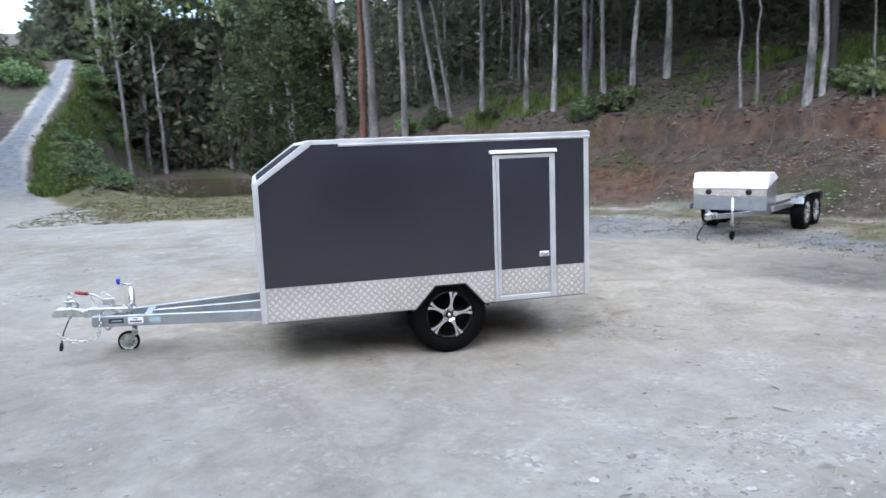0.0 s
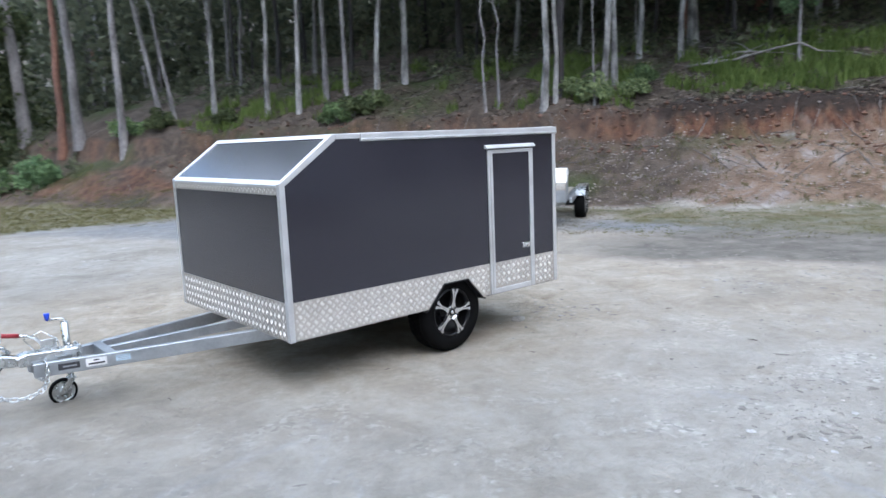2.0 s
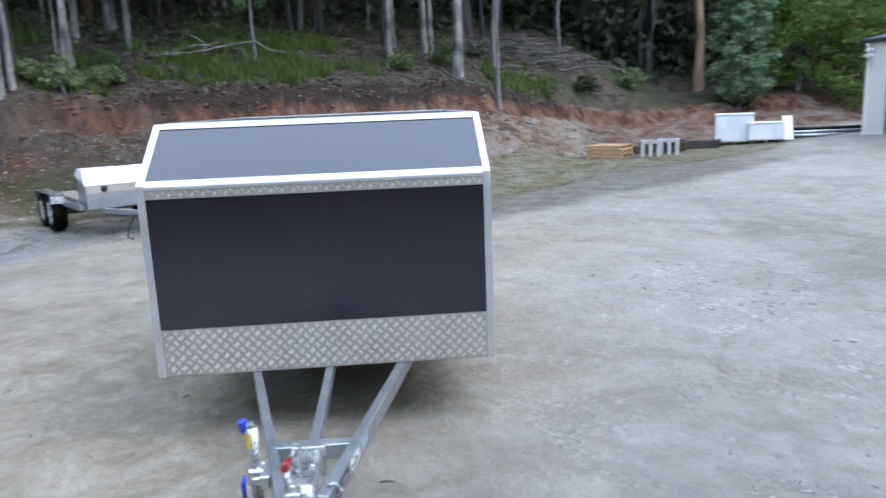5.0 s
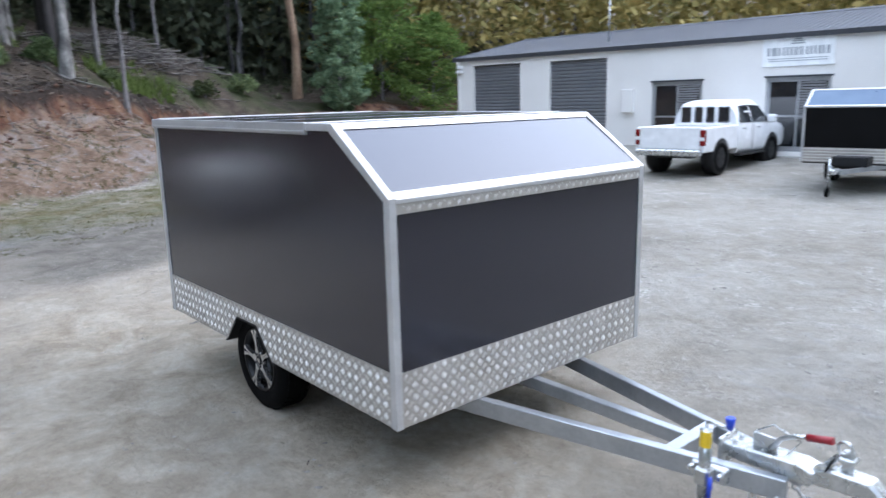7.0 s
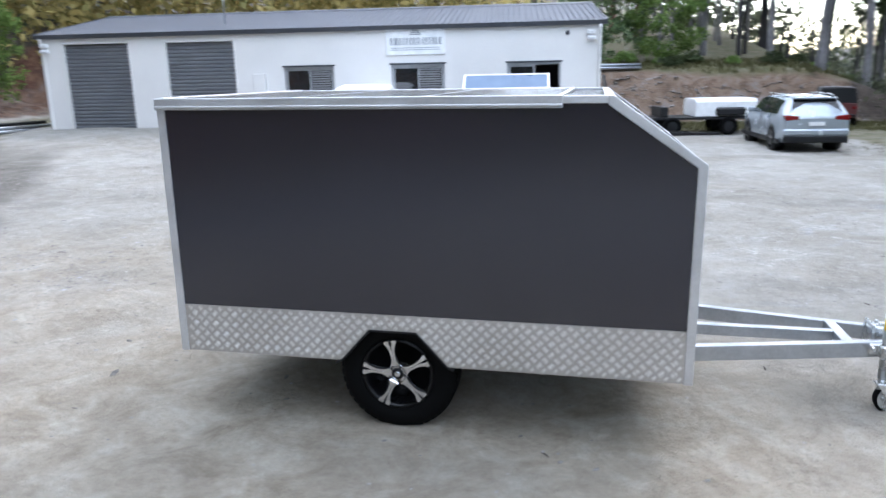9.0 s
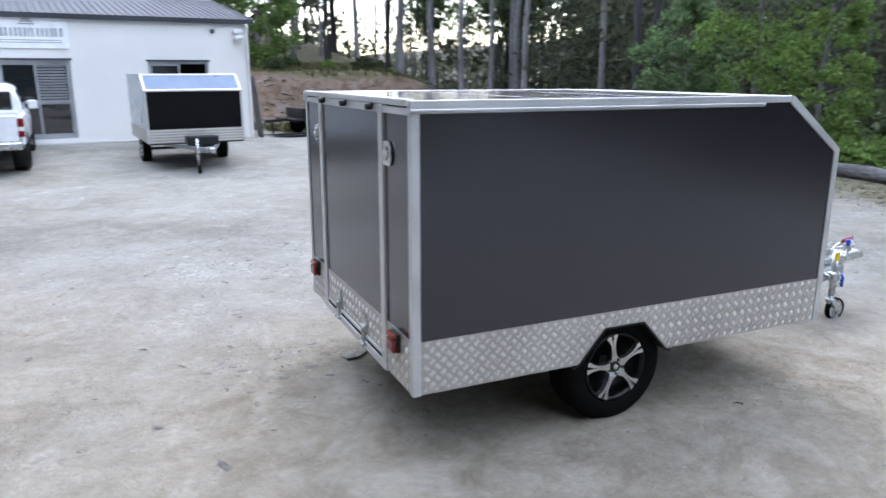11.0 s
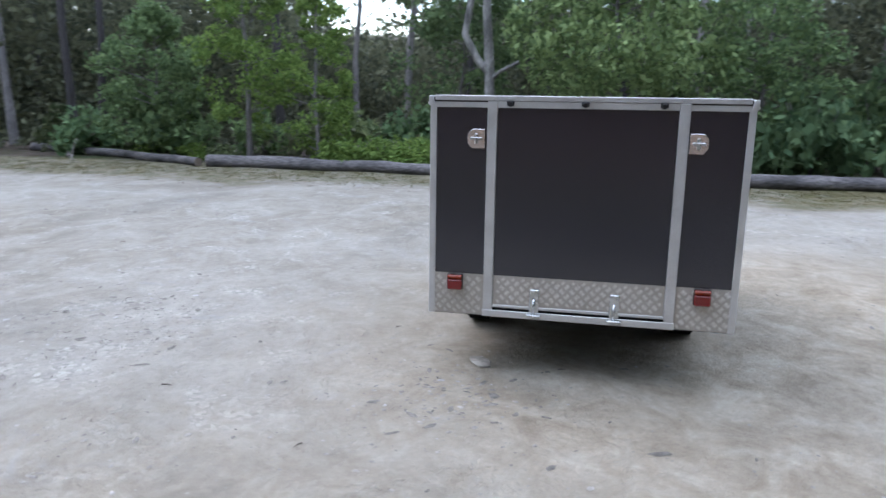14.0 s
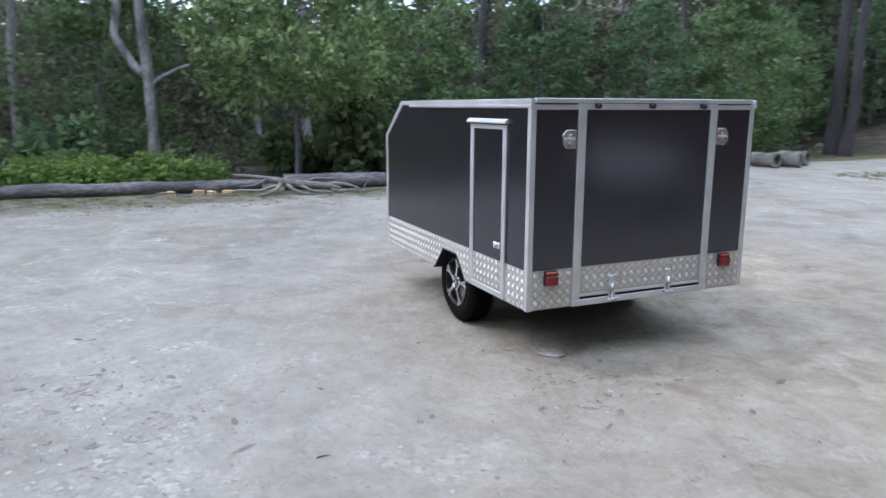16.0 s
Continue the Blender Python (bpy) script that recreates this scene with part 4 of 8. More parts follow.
def wheel_box(parent, s):
    """The black wheel well above one wheel, open to the side and below."""
    bm = B()
    y0, y1 = s * (W - 0.012), s * (W - 0.3)
    out = [(-0.40, 0.44), (-0.40, 0.62), (-0.17, 0.76), (0.17, 0.76), (0.40, 0.62), (0.40, 0.44)]
    for p, q in zip(out, out[1:]):
        bm.faces.new([bm.verts.new(c) for c in ((p[0], y0, p[1]), (q[0], y0, q[1]), (q[0], y1, q[1]), (p[0], y1, p[1]))])
    bm.faces.new([bm.verts.new((p[0], y1, p[1])) for p in out])
    bmesh.ops.solidify(bm, geom=bm.faces[:], thickness=0.004)
    part("wheel_well", bm, BLACK_STEEL, parent, "black wheel arch liner")
    # the folded black lip along the cut-out
    bm = B()
    lip = [(-0.36, 0.435), (-0.325, 0.452), (-0.14, 0.652), (0.145, 0.652), (0.325, 0.452), (0.36, 0.435)]
    for p, q in zip(lip, lip[1:]):
        a, b = Vector((p[0], 0, p[1])), Vector((q[0], 0, q[1]))
        n = (b - a).cross(Vector((0, 1, 0))).normalized() * 0.014
        for k in (0,):
            v = [bm.verts.new(Vector((c.x, s * (W + o), c.z)) + d) for c, o, d in ((a, 0.005, -n * 0.6), (b, 0.005, -n * 0.6), (b, 0.005, n * 0.2), (a, 0.005, n * 0.2))]
            w = [bm.verts.new(Vector((c.x, s * (W - 0.16), c.z)) + d) for c, d in ((a, -n), (b, -n), (b, n * 0.2), (a, n * 0.2))]
            bm.faces.new(v)
            for e in range(4):
                bm.faces.new((v[e], w[e], w[(e + 1) % 4], v[(e + 1) % 4]))
    bmesh.ops.recalc_face_normals(bm, faces=bm.faces[:])
    part("arch_lip", bm, BLACK_STEEL, parent)


def hasp(parent, y, s):
    """A stainless whale-tail compression latch: dished plate with a folded T-handle."""
    x, z = R + 0.004, 1.705
    bm = B()
    out = [(y - 0.058 * s, z - 0.065), (y + 0.03 * s, z - 0.065), (y + 0.06 * s, z - 0.03), (y + 0.06 * s, z + 0.03), (y + 0.03 * s, z + 0.065), (y - 0.058 * s, z + 0.065)]
    prism(bm, out, x, x + 0.006, "x", 0.002)
    slab(bm, (x + 0.005, y - 0.045, z - 0.05), (x + 0.009, y + 0.035, z - 0.042), 0)
    slab(bm, (x + 0.005, y - 0.045, z + 0.042), (x + 0.009, y + 0.035, z + 0.05), 0)
    latch = part("compression_latch", bm, CHROME, parent, "polished stainless compression latch")
    bm = B()
    slab(bm, (x + 0.008, y - 0.04, z - 0.009), (x + 0.018, y + 0.045, z + 0.009), 0.003)
    slab(bm, (x + 0.008, y - 0.012, z - 0.035), (x + 0.014, y + 0.012, z + 0.035), 0.002)
    part("latch_handle", bm, ZINC, latch)


def tail_lamp(parent, y):
    lamp = new("tail_lamp")
    lamp.parent = parent
    tagged(lamp, "square tail lamp with amber and red lenses")
    x, z = R + 0.004, 0.692
    part("lamp_base", slab(B(), (x, y - 0.056, z - 0.056), (x + 0.022, y + 0.056, z + 0.056), 0.006), BLACK_STEEL, lamp)
    part("amber_lens", slab(B(), (x + 0.02, y - 0.053, z + 0.024), (x + 0.048, y + 0.053, z + 0.053), 0.008), AMBER_LENS, lamp)
    part("red_lens", slab(B(), (x + 0.02, y - 0.053, z - 0.053), (x + 0.048, y + 0.053, z + 0.021), 0.008), RED_LENS, lamp)


def enclosed_trailer(m):
    t = thing("enclosed_trailer", m, "dark grey enclosed box trailer with checker plate skirt on galvanised drawbar", "trailer")
    side = [(F + 0.012, Z1 - 0.01), (F + 0.012, ZK - 0.006), (XT + 0.004, ZT - 0.01), (R - 0.012, ZT - 0.004), (R - 0.012, Z1 - 0.01)]
    for s in (1, -1):
        part("side_panel", prism(B(), side, s * (W - 0.03), s * (W - 0.004), "y"), PANEL, t, "smooth dark grey composite side panel")
    # skirts of tread plate
    tread("side_skirt", t, skirt_outline(F + 0.02, R - 0.02), W - 0.02, W - 0.001, "y", F + 0.045, R - 0.04, Z0, Z1, lambda u, v, o: (u, W - 0.001 + o, v), arch, "aluminium checker plate skirt")
    tread("side_skirt", t, skirt_outline(F + 0.02, R - 0.02), -W + 0.02, -W + 0.001, "y", F + 0.045, R - 0.04, Z0, Z1, lambda u, v, o: (u, -W + 0.001 - o, v),
          lambda u, v: arch(u, v) or 0.425 < u < 1.045, "aluminium checker plate skirt")
    y0, y1 = -W + 0.02, W - 0.02
    tread("front_skirt", t, [(y0, Z0), (y1, Z0), (y1, Z1), (y0, Z1)], F + 0.02, F + 0.001, "x", y0 + 0.02, y1 - 0.02, Z0, Z1, lambda u, v, o: (F + 0.001 - o, u, v), None, "aluminium checker plate skirt")
    tread("front_band", t, [(y0, 1.558), (y1, 1.558), (y1, ZK - 0.028), (y0, ZK - 0.028)], F + 0.02, F - 0.001, "x", y0 + 0.02, y1 - 0.02, 1.558, ZK - 0.026,
          lambda u, v, o: (F - 0.001 - o, u, v), None, "narrow checker plate band below the slope", 0.066)
    for s in (1, -1):
        a, b = sorted((s * 0.655, s * (W - 0.02)))
        tread("rear_skirt", t, [(a, Z0), (b, Z0), (b, Z1), (a, Z1)], R - 0.02, R - 0.001, "x", a, b, Z0, Z1, lambda u, v, o: (R - 0.001 + o, u, v), None, "aluminium checker plate skirt", 0.07)
        part("rear_panel", slab(B(), (R - 0.03, a, Z1 - 0.01), (R - 0.004, b, ZT - 0.06)), PANEL, t, "smooth dark grey composite panel")
    part("front_panel", slab(B(), (F + 0.004, y0, Z1 - 0.01), (F + 0.03, y1, 1.562)), PANEL, t, "smooth dark grey composite panel")
    slope = prism(B(), [(F + 0.004, ZK - 0.002), (XT, ZT - 0.004), (XT + 0.02, ZT - 0.03), (F + 0.03, ZK - 0.03)], y0, y1, "y")
    part("sloped_panel", slope, PANEL, t, "sloped dark grey front panel mirroring the sky")
    # floor and roof
    floor = slab(B(), (F + 0.03, -0.745, 0.44), (R - 0.03, 0.745, 0.47))
    for s in (1, -1):
        for x0, x1 in ((F + 0.03, -0.41), (0.41, R - 0.03)):
            slab(floor, (x0, s * 0.746, 0.44), (x1, s * (W - 0.03), 0.47))
    part("floor_pan", floor, BLACK_STEEL, t, "dark underside of the floor")
    for x in (-1.2, -0.6, 0.55, 1.1):
        part("floor_bearer", slab(B(), (x - 0.025, -0.62, 0.38), (x + 0.025, 0.62, 0.44), 0.003), BLACK_STEEL, t)
    part("axle", slab(B(), (-0.025, -0.85, 0.33), (0.025, 0.85, 0.38), 0.003), BLACK_STEEL, t)
    roof = B()
    slab(roof, (XT + 0.02, y0, ZT - 0.03), (R - 0.02, y1, ZT - 0.012))
    part("roof_sheet", roof, PANEL, t)
    lid = new("roof_lid")
    lid.parent = t
    tagged(lid, "white-edged lift-up roof lid")
    L0 = -0.945
    part("lid_sheet", slab(B(), (L0 + 0.03, -W + 0.02, ZT - 0.008), (R - 0.02, W - 0.02, ZT + 0.006)), PANEL, lid)
    for s in (1, -1):
        strip("lid_rail", lid, [(s * (W - 0.03), ZT - 0.056), (s * (W + 0.014), ZT - 0.056), (s * (W + 0.014), ZT + 0.009), (s * (W - 0.012), ZT + 0.009)], L0, R + 0.012, "x")
        strip("lid_bead", lid, [(s * (W + 0.013), ZT - 0.048), (s * (W + 0.02), ZT - 0.048), (s * (W + 0.02), ZT - 0.034), (s * (W + 0.013), ZT - 0.034)], L0, R + 0.012, "x")
        for a, b in ((0.6, W - 0.03),):
            lo, hi = sorted((s * a, s * b))
            strip("lid_rail", lid, [(R - 0.03, ZT - 0.02), (R + 0.013, ZT - 0.02), (R + 0.013, ZT + 0.014), (R - 0.03, ZT + 0.014)], lo, hi, "y")
            strip("rear_header", t, [(R - 0.03, ZT - 0.066), (R + 0.006, ZT - 0.066), (R + 0.006, ZT - 0.03), (R - 0.03, ZT - 0.03)], lo, hi, "y")
    strip("lid_rail", lid, [(L0, ZT - 0.012), (L0 + 0.03, ZT - 0.012), (L0 + 0.03, ZT + 0.009), (L0, ZT + 0.009)], -W + 0.03, W - 0.03, "y")
    strip("lid_rail", lid, [(R - 0.03, ZT - 0.02), (R + 0.013, ZT - 0.02), (R + 0.013, ZT + 0.014), (R - 0.03, ZT + 0.014)], -0.598, 0.598, "y")
    for x in (-0.2, 0.55):
        part("roof_rib", slab(B(), (x - 0.007, -W + 0.03, ZT + 0.005), (x + 0.007, W - 0.03, ZT + 0.0072)), TRIM, lid)
    # corner extrusions
    for s in (1, -1):
        for x0, x1 in ((F - 0.004, F + 0.044), (R - 0.044, R + 0.004)):
            lo, hi = sorted((s * (W - 0.04), s * (W + 0.005)))
            strip("corner_trim", t, [(x0, lo), (x1, lo), (x1, hi), (x0, hi)], Z0 - 0.004, ZK if x0 < 0 else ZT - 0.054, "z")
        lo, hi = sorted((s * (W - 0.04), s * (W + 0.0055)))
        k = (ZT - ZK) / (XT - F)
        strip("slope_trim", t, [(F - 0.005, ZK - 0.002), (XT - 0.006, ZT + 0.006), (XT + 0.02, ZT + 0.006), (XT + 0.02, ZT - 0.04), (F + 0.035, ZK - 0.045 + 0.02)], lo, hi, "y")
        strip("top_trim", t, [(XT + 0.021, ZT - 0.034), (L0 + 0.02, ZT - 0.034), (L0 + 0.02, ZT + 0.006), (XT + 0.021, ZT + 0.006)], lo, hi, "y")
    strip("knee_trim", t, [(F - 0.006, ZK - 0.008), (F + 0.034, ZK + 0.026), (F + 0.03, ZK - 0.03), (F - 0.006, ZK - 0.03)][::1], -W + 0.041, W - 0.041, "y")
    strip("ridge_trim", t, [(XT - 0.04, ZT - 0.026), (XT - 0.004, ZT + 0.006), (XT + 0.04, ZT + 0.006), (XT + 0.03, ZT - 0.03)], -W + 0.041, W - 0.041, "y")
    # the side door
    door = new("side_door")
    door.parent = t
    tagged(door, "narrow grey side door in a pale aluminium frame, closed")
    d0, d1, zb, zt = 0.433, 1.037, 0.475, 1.8
    y = -W
    part("door_panel", slab(B(), (d0 + 0.03, y - 0.006, Z1), (d1 - 0.03, y + 0.0, zt - 0.03)), PANEL, door)
    tread("door_kick_plate", door, [(d0 + 0.03, zb + 0.01), (d1 - 0.03, zb + 0.01), (d1 - 0.03, Z1), (d0 + 0.03, Z1)], y - 0.0055, y, "y", d0 + 0.055, d1 - 0.06, zb + 0.04, Z1, lambda u, v, o: (u, y - 0.0055 - o, v), None, "checker plate kick panel")
    for x0, x1, z0, z1, o in ((d0 - 0.004, d0 + 0.024, zb - 0.02, zt, 0.012), (d0 + 0.027, d0 + 0.058, zb + 0.028, zt - 0.036, 0.014), (d1 - 0.058, d1 - 0.004, zb - 0.02, zt, 0.013)):
        part("door_stile", slab(B(), (x0, y - o, z0), (x1, y + 0.004, z1), 0.003), TRIM, door)
    part("door_rail", slab(B(), (d0 + 0.024, y - 0.0125, zb - 0.02), (d1 - 0.058, y + 0.004, zb + 0.027), 0.003), TRIM, door)
    part("door_rail", slab(B(), (d0 + 0.024, y - 0.0125, zt - 0.036), (d1 - 0.058, y + 0.004, zt), 0.003), TRIM, door)
    part("drip_moulding", prism(B(), [(y + 0.004, zt + 0.044), (y - 0.012, zt + 0.044), (y - 0.034, zt + 0.02), (y - 0.034, zt + 0.008), (y + 0.004, zt + 0.008)], d0 - 0.035, d1 + 0.012, "x", 0.002), TRIM, door)
    part("door_latch", slab(B(), (0.865, y - 0.02, 0.845), (0.965, y - 0.004, 0.895), 0.005), CHROME, door, "chrome paddle latch")
    part("latch_paddle", slab(B(), (0.885, y - 0.026, 0.856), (0.94, y - 0.018, 0.884), 0.003), ZINC, door)
    # the tailgate
    gate = new("tailgate")
    gate.parent = t
    tagged(gate, "grey drop-down tailgate between aluminium posts, closed")
    for s in (1, -1):
        lo, hi = sorted((s * 0.588, s * 0.655))
        part("gate_post", slab(B(), (R - 0.03, lo, Z0), (R + 0.012, hi, ZT - 0.022), 0.004), TRIM, gate)
    part("gate_panel", slab(B(), (R - 0.03, -0.585, Z1), (R - 0.002, 0.585, ZT - 0.065)), PANEL, gate, "smooth dark grey composite panel")
    tread("gate_kick_plate", gate, [(-0.585, 0.535), (0.585, 0.535), (0.585, Z1), (-0.585, Z1)], R - 0.02, R - 0.001, "x", -0.575, 0.575, 0.54, Z1, lambda u, v, o: (R - 0.001 + o, u, v), None, "checker plate kick panel", 0.07)
    part("gate_top_rail", slab(B(), (R - 0.03, -0.587, ZT - 0.066), (R + 0.008, 0.587, ZT - 0.022), 0.003), TRIM, gate)
    part("gate_bottom_rail", slab(B(), (R - 0.02, -0.587, 0.516), (R + 0.006, 0.587, 0.536), 0.002), TRIM, gate)
    part("rubber_seal", slab(B(), (R - 0.03, -0.655, 0.498), (R + 0.008, 0.655, 0.515), 0.003), RUBBER, gate, "black rubber seal")
    part("sill_rail", slab(B(), (R - 0.03, -0.66, Z0 - 0.004), (R + 0.014, 0.66, 0.497), 0.003), TRIM, gate)
    for y in (-0.5, -0.008, 0.49):
        bm = B()
        slab(bm, (R + 0.006, y - 0.025, ZT - 0.052), (R + 0.02, y + 0.025, ZT - 0.02), 0.004)
        pipe(bm, [(R + 0.014, y, ZT - 0.04), (R + 0.045, y, ZT - 0.042)], [0.02, 0.016], 10)
        part("rubber_buffer", bm, BLACK_STEEL, gate, "black rubber buffer")
    for y in (-0.293, 0.258):
        bm = B()
        slab(bm, (R + 0.004, y - 0.032, 0.49), (R + 0.012, y + 0.032, 0.665), 0.004)
        pipe(bm, [(R + 0.02, y, 0.47), (R + 0.02, y, 0.6)], 0.011, 10)
        slab(bm, (R + 0.004, y - 0.05, 0.47), (R + 0.04, y + 0.05, 0.487), 0.004)
        part("gate_hinge", bm, ZINC, gate, "zinc-plated lift-off hinge")
    for y, s in ((-0.728, -1), (0.72, 1)):
        hasp(t, y, s)
    for y in (-0.858, 0.824):
        tail_lamp(t, y)
    # running gear and drawbar
    for s in (1, -1):
        wheel_box(t, s)
        five_spoke_wheel(t, 0, s * (W - 0.062), 0.357, s, 0.358, "black tyre on black and machined five-spoke alloy rim")
    drawbar(t)
    coupling(t, -3.2)
    jockey(t, -2.9, 0.245)
    hang = (0, 0.12, 0.22, 0.31, 0.38, 0.47, 0.52)
    chain(t, [(-3.12 + float(np.interp(k * 0.035, hang, (0, -0.012, -0.05, -0.14, -0.25, -0.35, -0.4))), -0.15, 0.43 + float(np.interp(k * 0.035, hang, (0, -0.11, -0.17, -0.2, -0.19, -0.14, -0.06)))) for k in range(15)], 0.026)
    chain(t, [(-3.04 - 0.012 * k, 0.13, 0.43 - 0.17 * math.sin(min(1, k / 11) * math.pi * 0.86)) for k in range(13)], 0.02)
    shackle = B()
    pipe(shackle, [(-3.135, -0.145, 0.395), (-3.12, -0.152, 0.44), (-3.125, -0.13, 0.462), (-3.135, -0.1, 0.455)], 0.007, 8)
    part("shackle", shackle, ZINC, t)
    # stickers on the rail, with unreadable print as bars
    a, b = Vector((F + 0.9, -0.66, 0)), Vector((-3.2, -0.085, 0))
    way = (b - a).normalized()
    out = Vector((-way.y, way.x, 0))
    out = out if out.y < 0 else -out
    def on_rail(d, z, o):
        p = a + way * d + out * (0.0255 + o)
        return (p.x, p.y, z)
    def label_plate(d0, d1, z0, z1, mat, o, name, text=""):
        bm = B()
        lo = [bm.verts.new(on_rail(d, z, 0)) for d, z in ((d0, z0), (d1, z0), (d1, z1), (d0, z1))]
        hi = [bm.verts.new(on_rail(d, z, o)) for d, z in ((d0, z0), (d1, z0), (d1, z1), (d0, z1))]
        bm.faces.new(hi)
        for e in range(4):
            bm.faces.new((lo[e], lo[(e + 1) % 4], hi[(e + 1) % 4], hi[e]))
        bmesh.ops.recalc_face_normals(bm, faces=bm.faces[:])
        return part(name, bm, mat, t, text)
    label_plate(2.02, 2.16, 0.372, 0.43, STICKER, 0.001, "sticker", "white maker's sticker on the rail")
    label_plate(2.035, 2.145, 0.384, 0.398, INK, 0.0018, "sticker_print")
    label_plate(2.07, 2.11, 0.41, 0.42, INK, 0.0018, "sticker_print")
    label_plate(2.2, 2.34, 0.378, 0.425, INK, 0.001, "sticker", "dark rectangular sticker on the rail")
    label_plate(2.22, 2.31, 0.396, 0.406, SIGN_INK, 0.0018, "sticker_print")
    label_plate(1.86, 1.96, 0.38, 0.425, PALE_BLUE, 0.001, "sticker", "small compliance plate on the rail")
    for z in (0.39, 0.402, 0.414):
        label_plate(1.87, 1.95, z, z + 0.004, SIGN_INK, 0.0018, "sticker_print")
    return t


enclosed_trailer(pose(0, 0, 0.0, 0, -0.3, 0))


# ---- the workshop ----
UX = Vector((1, 0.115, 0)).normalized()
ANGLE = math.degrees(math.atan2(UX.y, UX.x))


def opening_wall(bm, length, z0, z1, holes, y0, y1):
    """A wall along x from 0 to length with rectangular holes (a, b, low, high) through it."""
    xs = sorted({0, length, *[h[0] for h in holes], *[h[1] for h in holes]})
    zs = sorted({z0, z1, *[h[2] for h in holes], *[h[3] for h in holes]})
    corner = {(x, z): bm.verts.new((x, y1, z)) for x in xs for z in zs}
    faces = []
    for a, b in zip(xs, xs[1:]):
        for c, d in zip(zs, zs[1:]):
            if not any(h[0] <= a and b <= h[1] and h[2] <= c and d <= h[3] for h in holes):
                faces.append(bm.faces.new((corner[a, c], corner[b, c], corner[b, d], corner[a, d])))
    made = bmesh.ops.extrude_face_region(bm, geom=faces)["geom"]
    for v in made:
        if isinstance(v, bmesh.types.BMVert):
            v.co.y = y0
    bmesh.ops.delete(bm, geom=[v for v in bm.verts if not v.link_faces], context="VERTS")
    bmesh.ops.recalc_face_normals(bm, faces=bm.faces[:])


def sliding_door(parent, a, b, z0, z1, y, name, label, blinds=0.0, open_half=False):
    """Two glazed leaves in an aluminium frame, set in an opening."""
    top = new(name)
    top.parent = parent
    tagged(top, label)
    bm = B()
    for lo, hi in (((a, z0), (a + 0.06, z1)), ((b - 0.06, z0), (b, z1)), ((a + 0.06, z1 - 0.07), (b - 0.06, z1)), ((a + 0.06, z0), (b - 0.06, z0 + 0.06))):
        slab(bm, (lo[0], y - 0.02, lo[1]), (hi[0], y + 0.06, hi[1]), 0.004)
    part("frame", bm, FRAME, top)
    mid = (a + b) / 2
    for k, (p, q) in enumerate(((a + 0.06, mid + 0.04), (mid - 0.04, b - 0.06))):
        if open_half and k == 0:
            continue
        yy = y + 0.004 + 0.02 * k
        bm = B()
        for lo, hi in (((p, z0 + 0.06), (p + 0.05, z1 - 0.07)), ((q - 0.05, z0 + 0.06), (q, z1 - 0.07)), ((p + 0.05, z1 - 0.12), (q - 0.05, z1 - 0.07)), ((p + 0.05, z0 + 0.06), (q - 0.05, z0 + 0.14)), ((p + 0.05, z0 + 0.98), (q - 0.05, z0 + 1.03))):
            slab(bm, (lo[0], yy, lo[1]), (hi[0], yy + 0.025, hi[1]))
        leaf = part("sash", bm, FRAME, top)
        part("pane", slab(B(), (p + 0.05, yy + 0.01, z0 + 0.14), (q - 0.05, yy + 0.016, z1 - 0.12)), GLASS, leaf, "dark reflecting glass")
    if blinds:
        blind = new("blind")
        blind.parent = top
        tagged(blind, "grey slatted blind")
        for i in range(14):
            z = z1 - 0.16 - i * 0.075
            part("slat", slab(B(), (a + 0.14, y + 0.028, z - 0.026), (a + 0.14 + (b - a - 0.28) * blinds, y + 0.034, z + 0.026)), BLIND, blind)


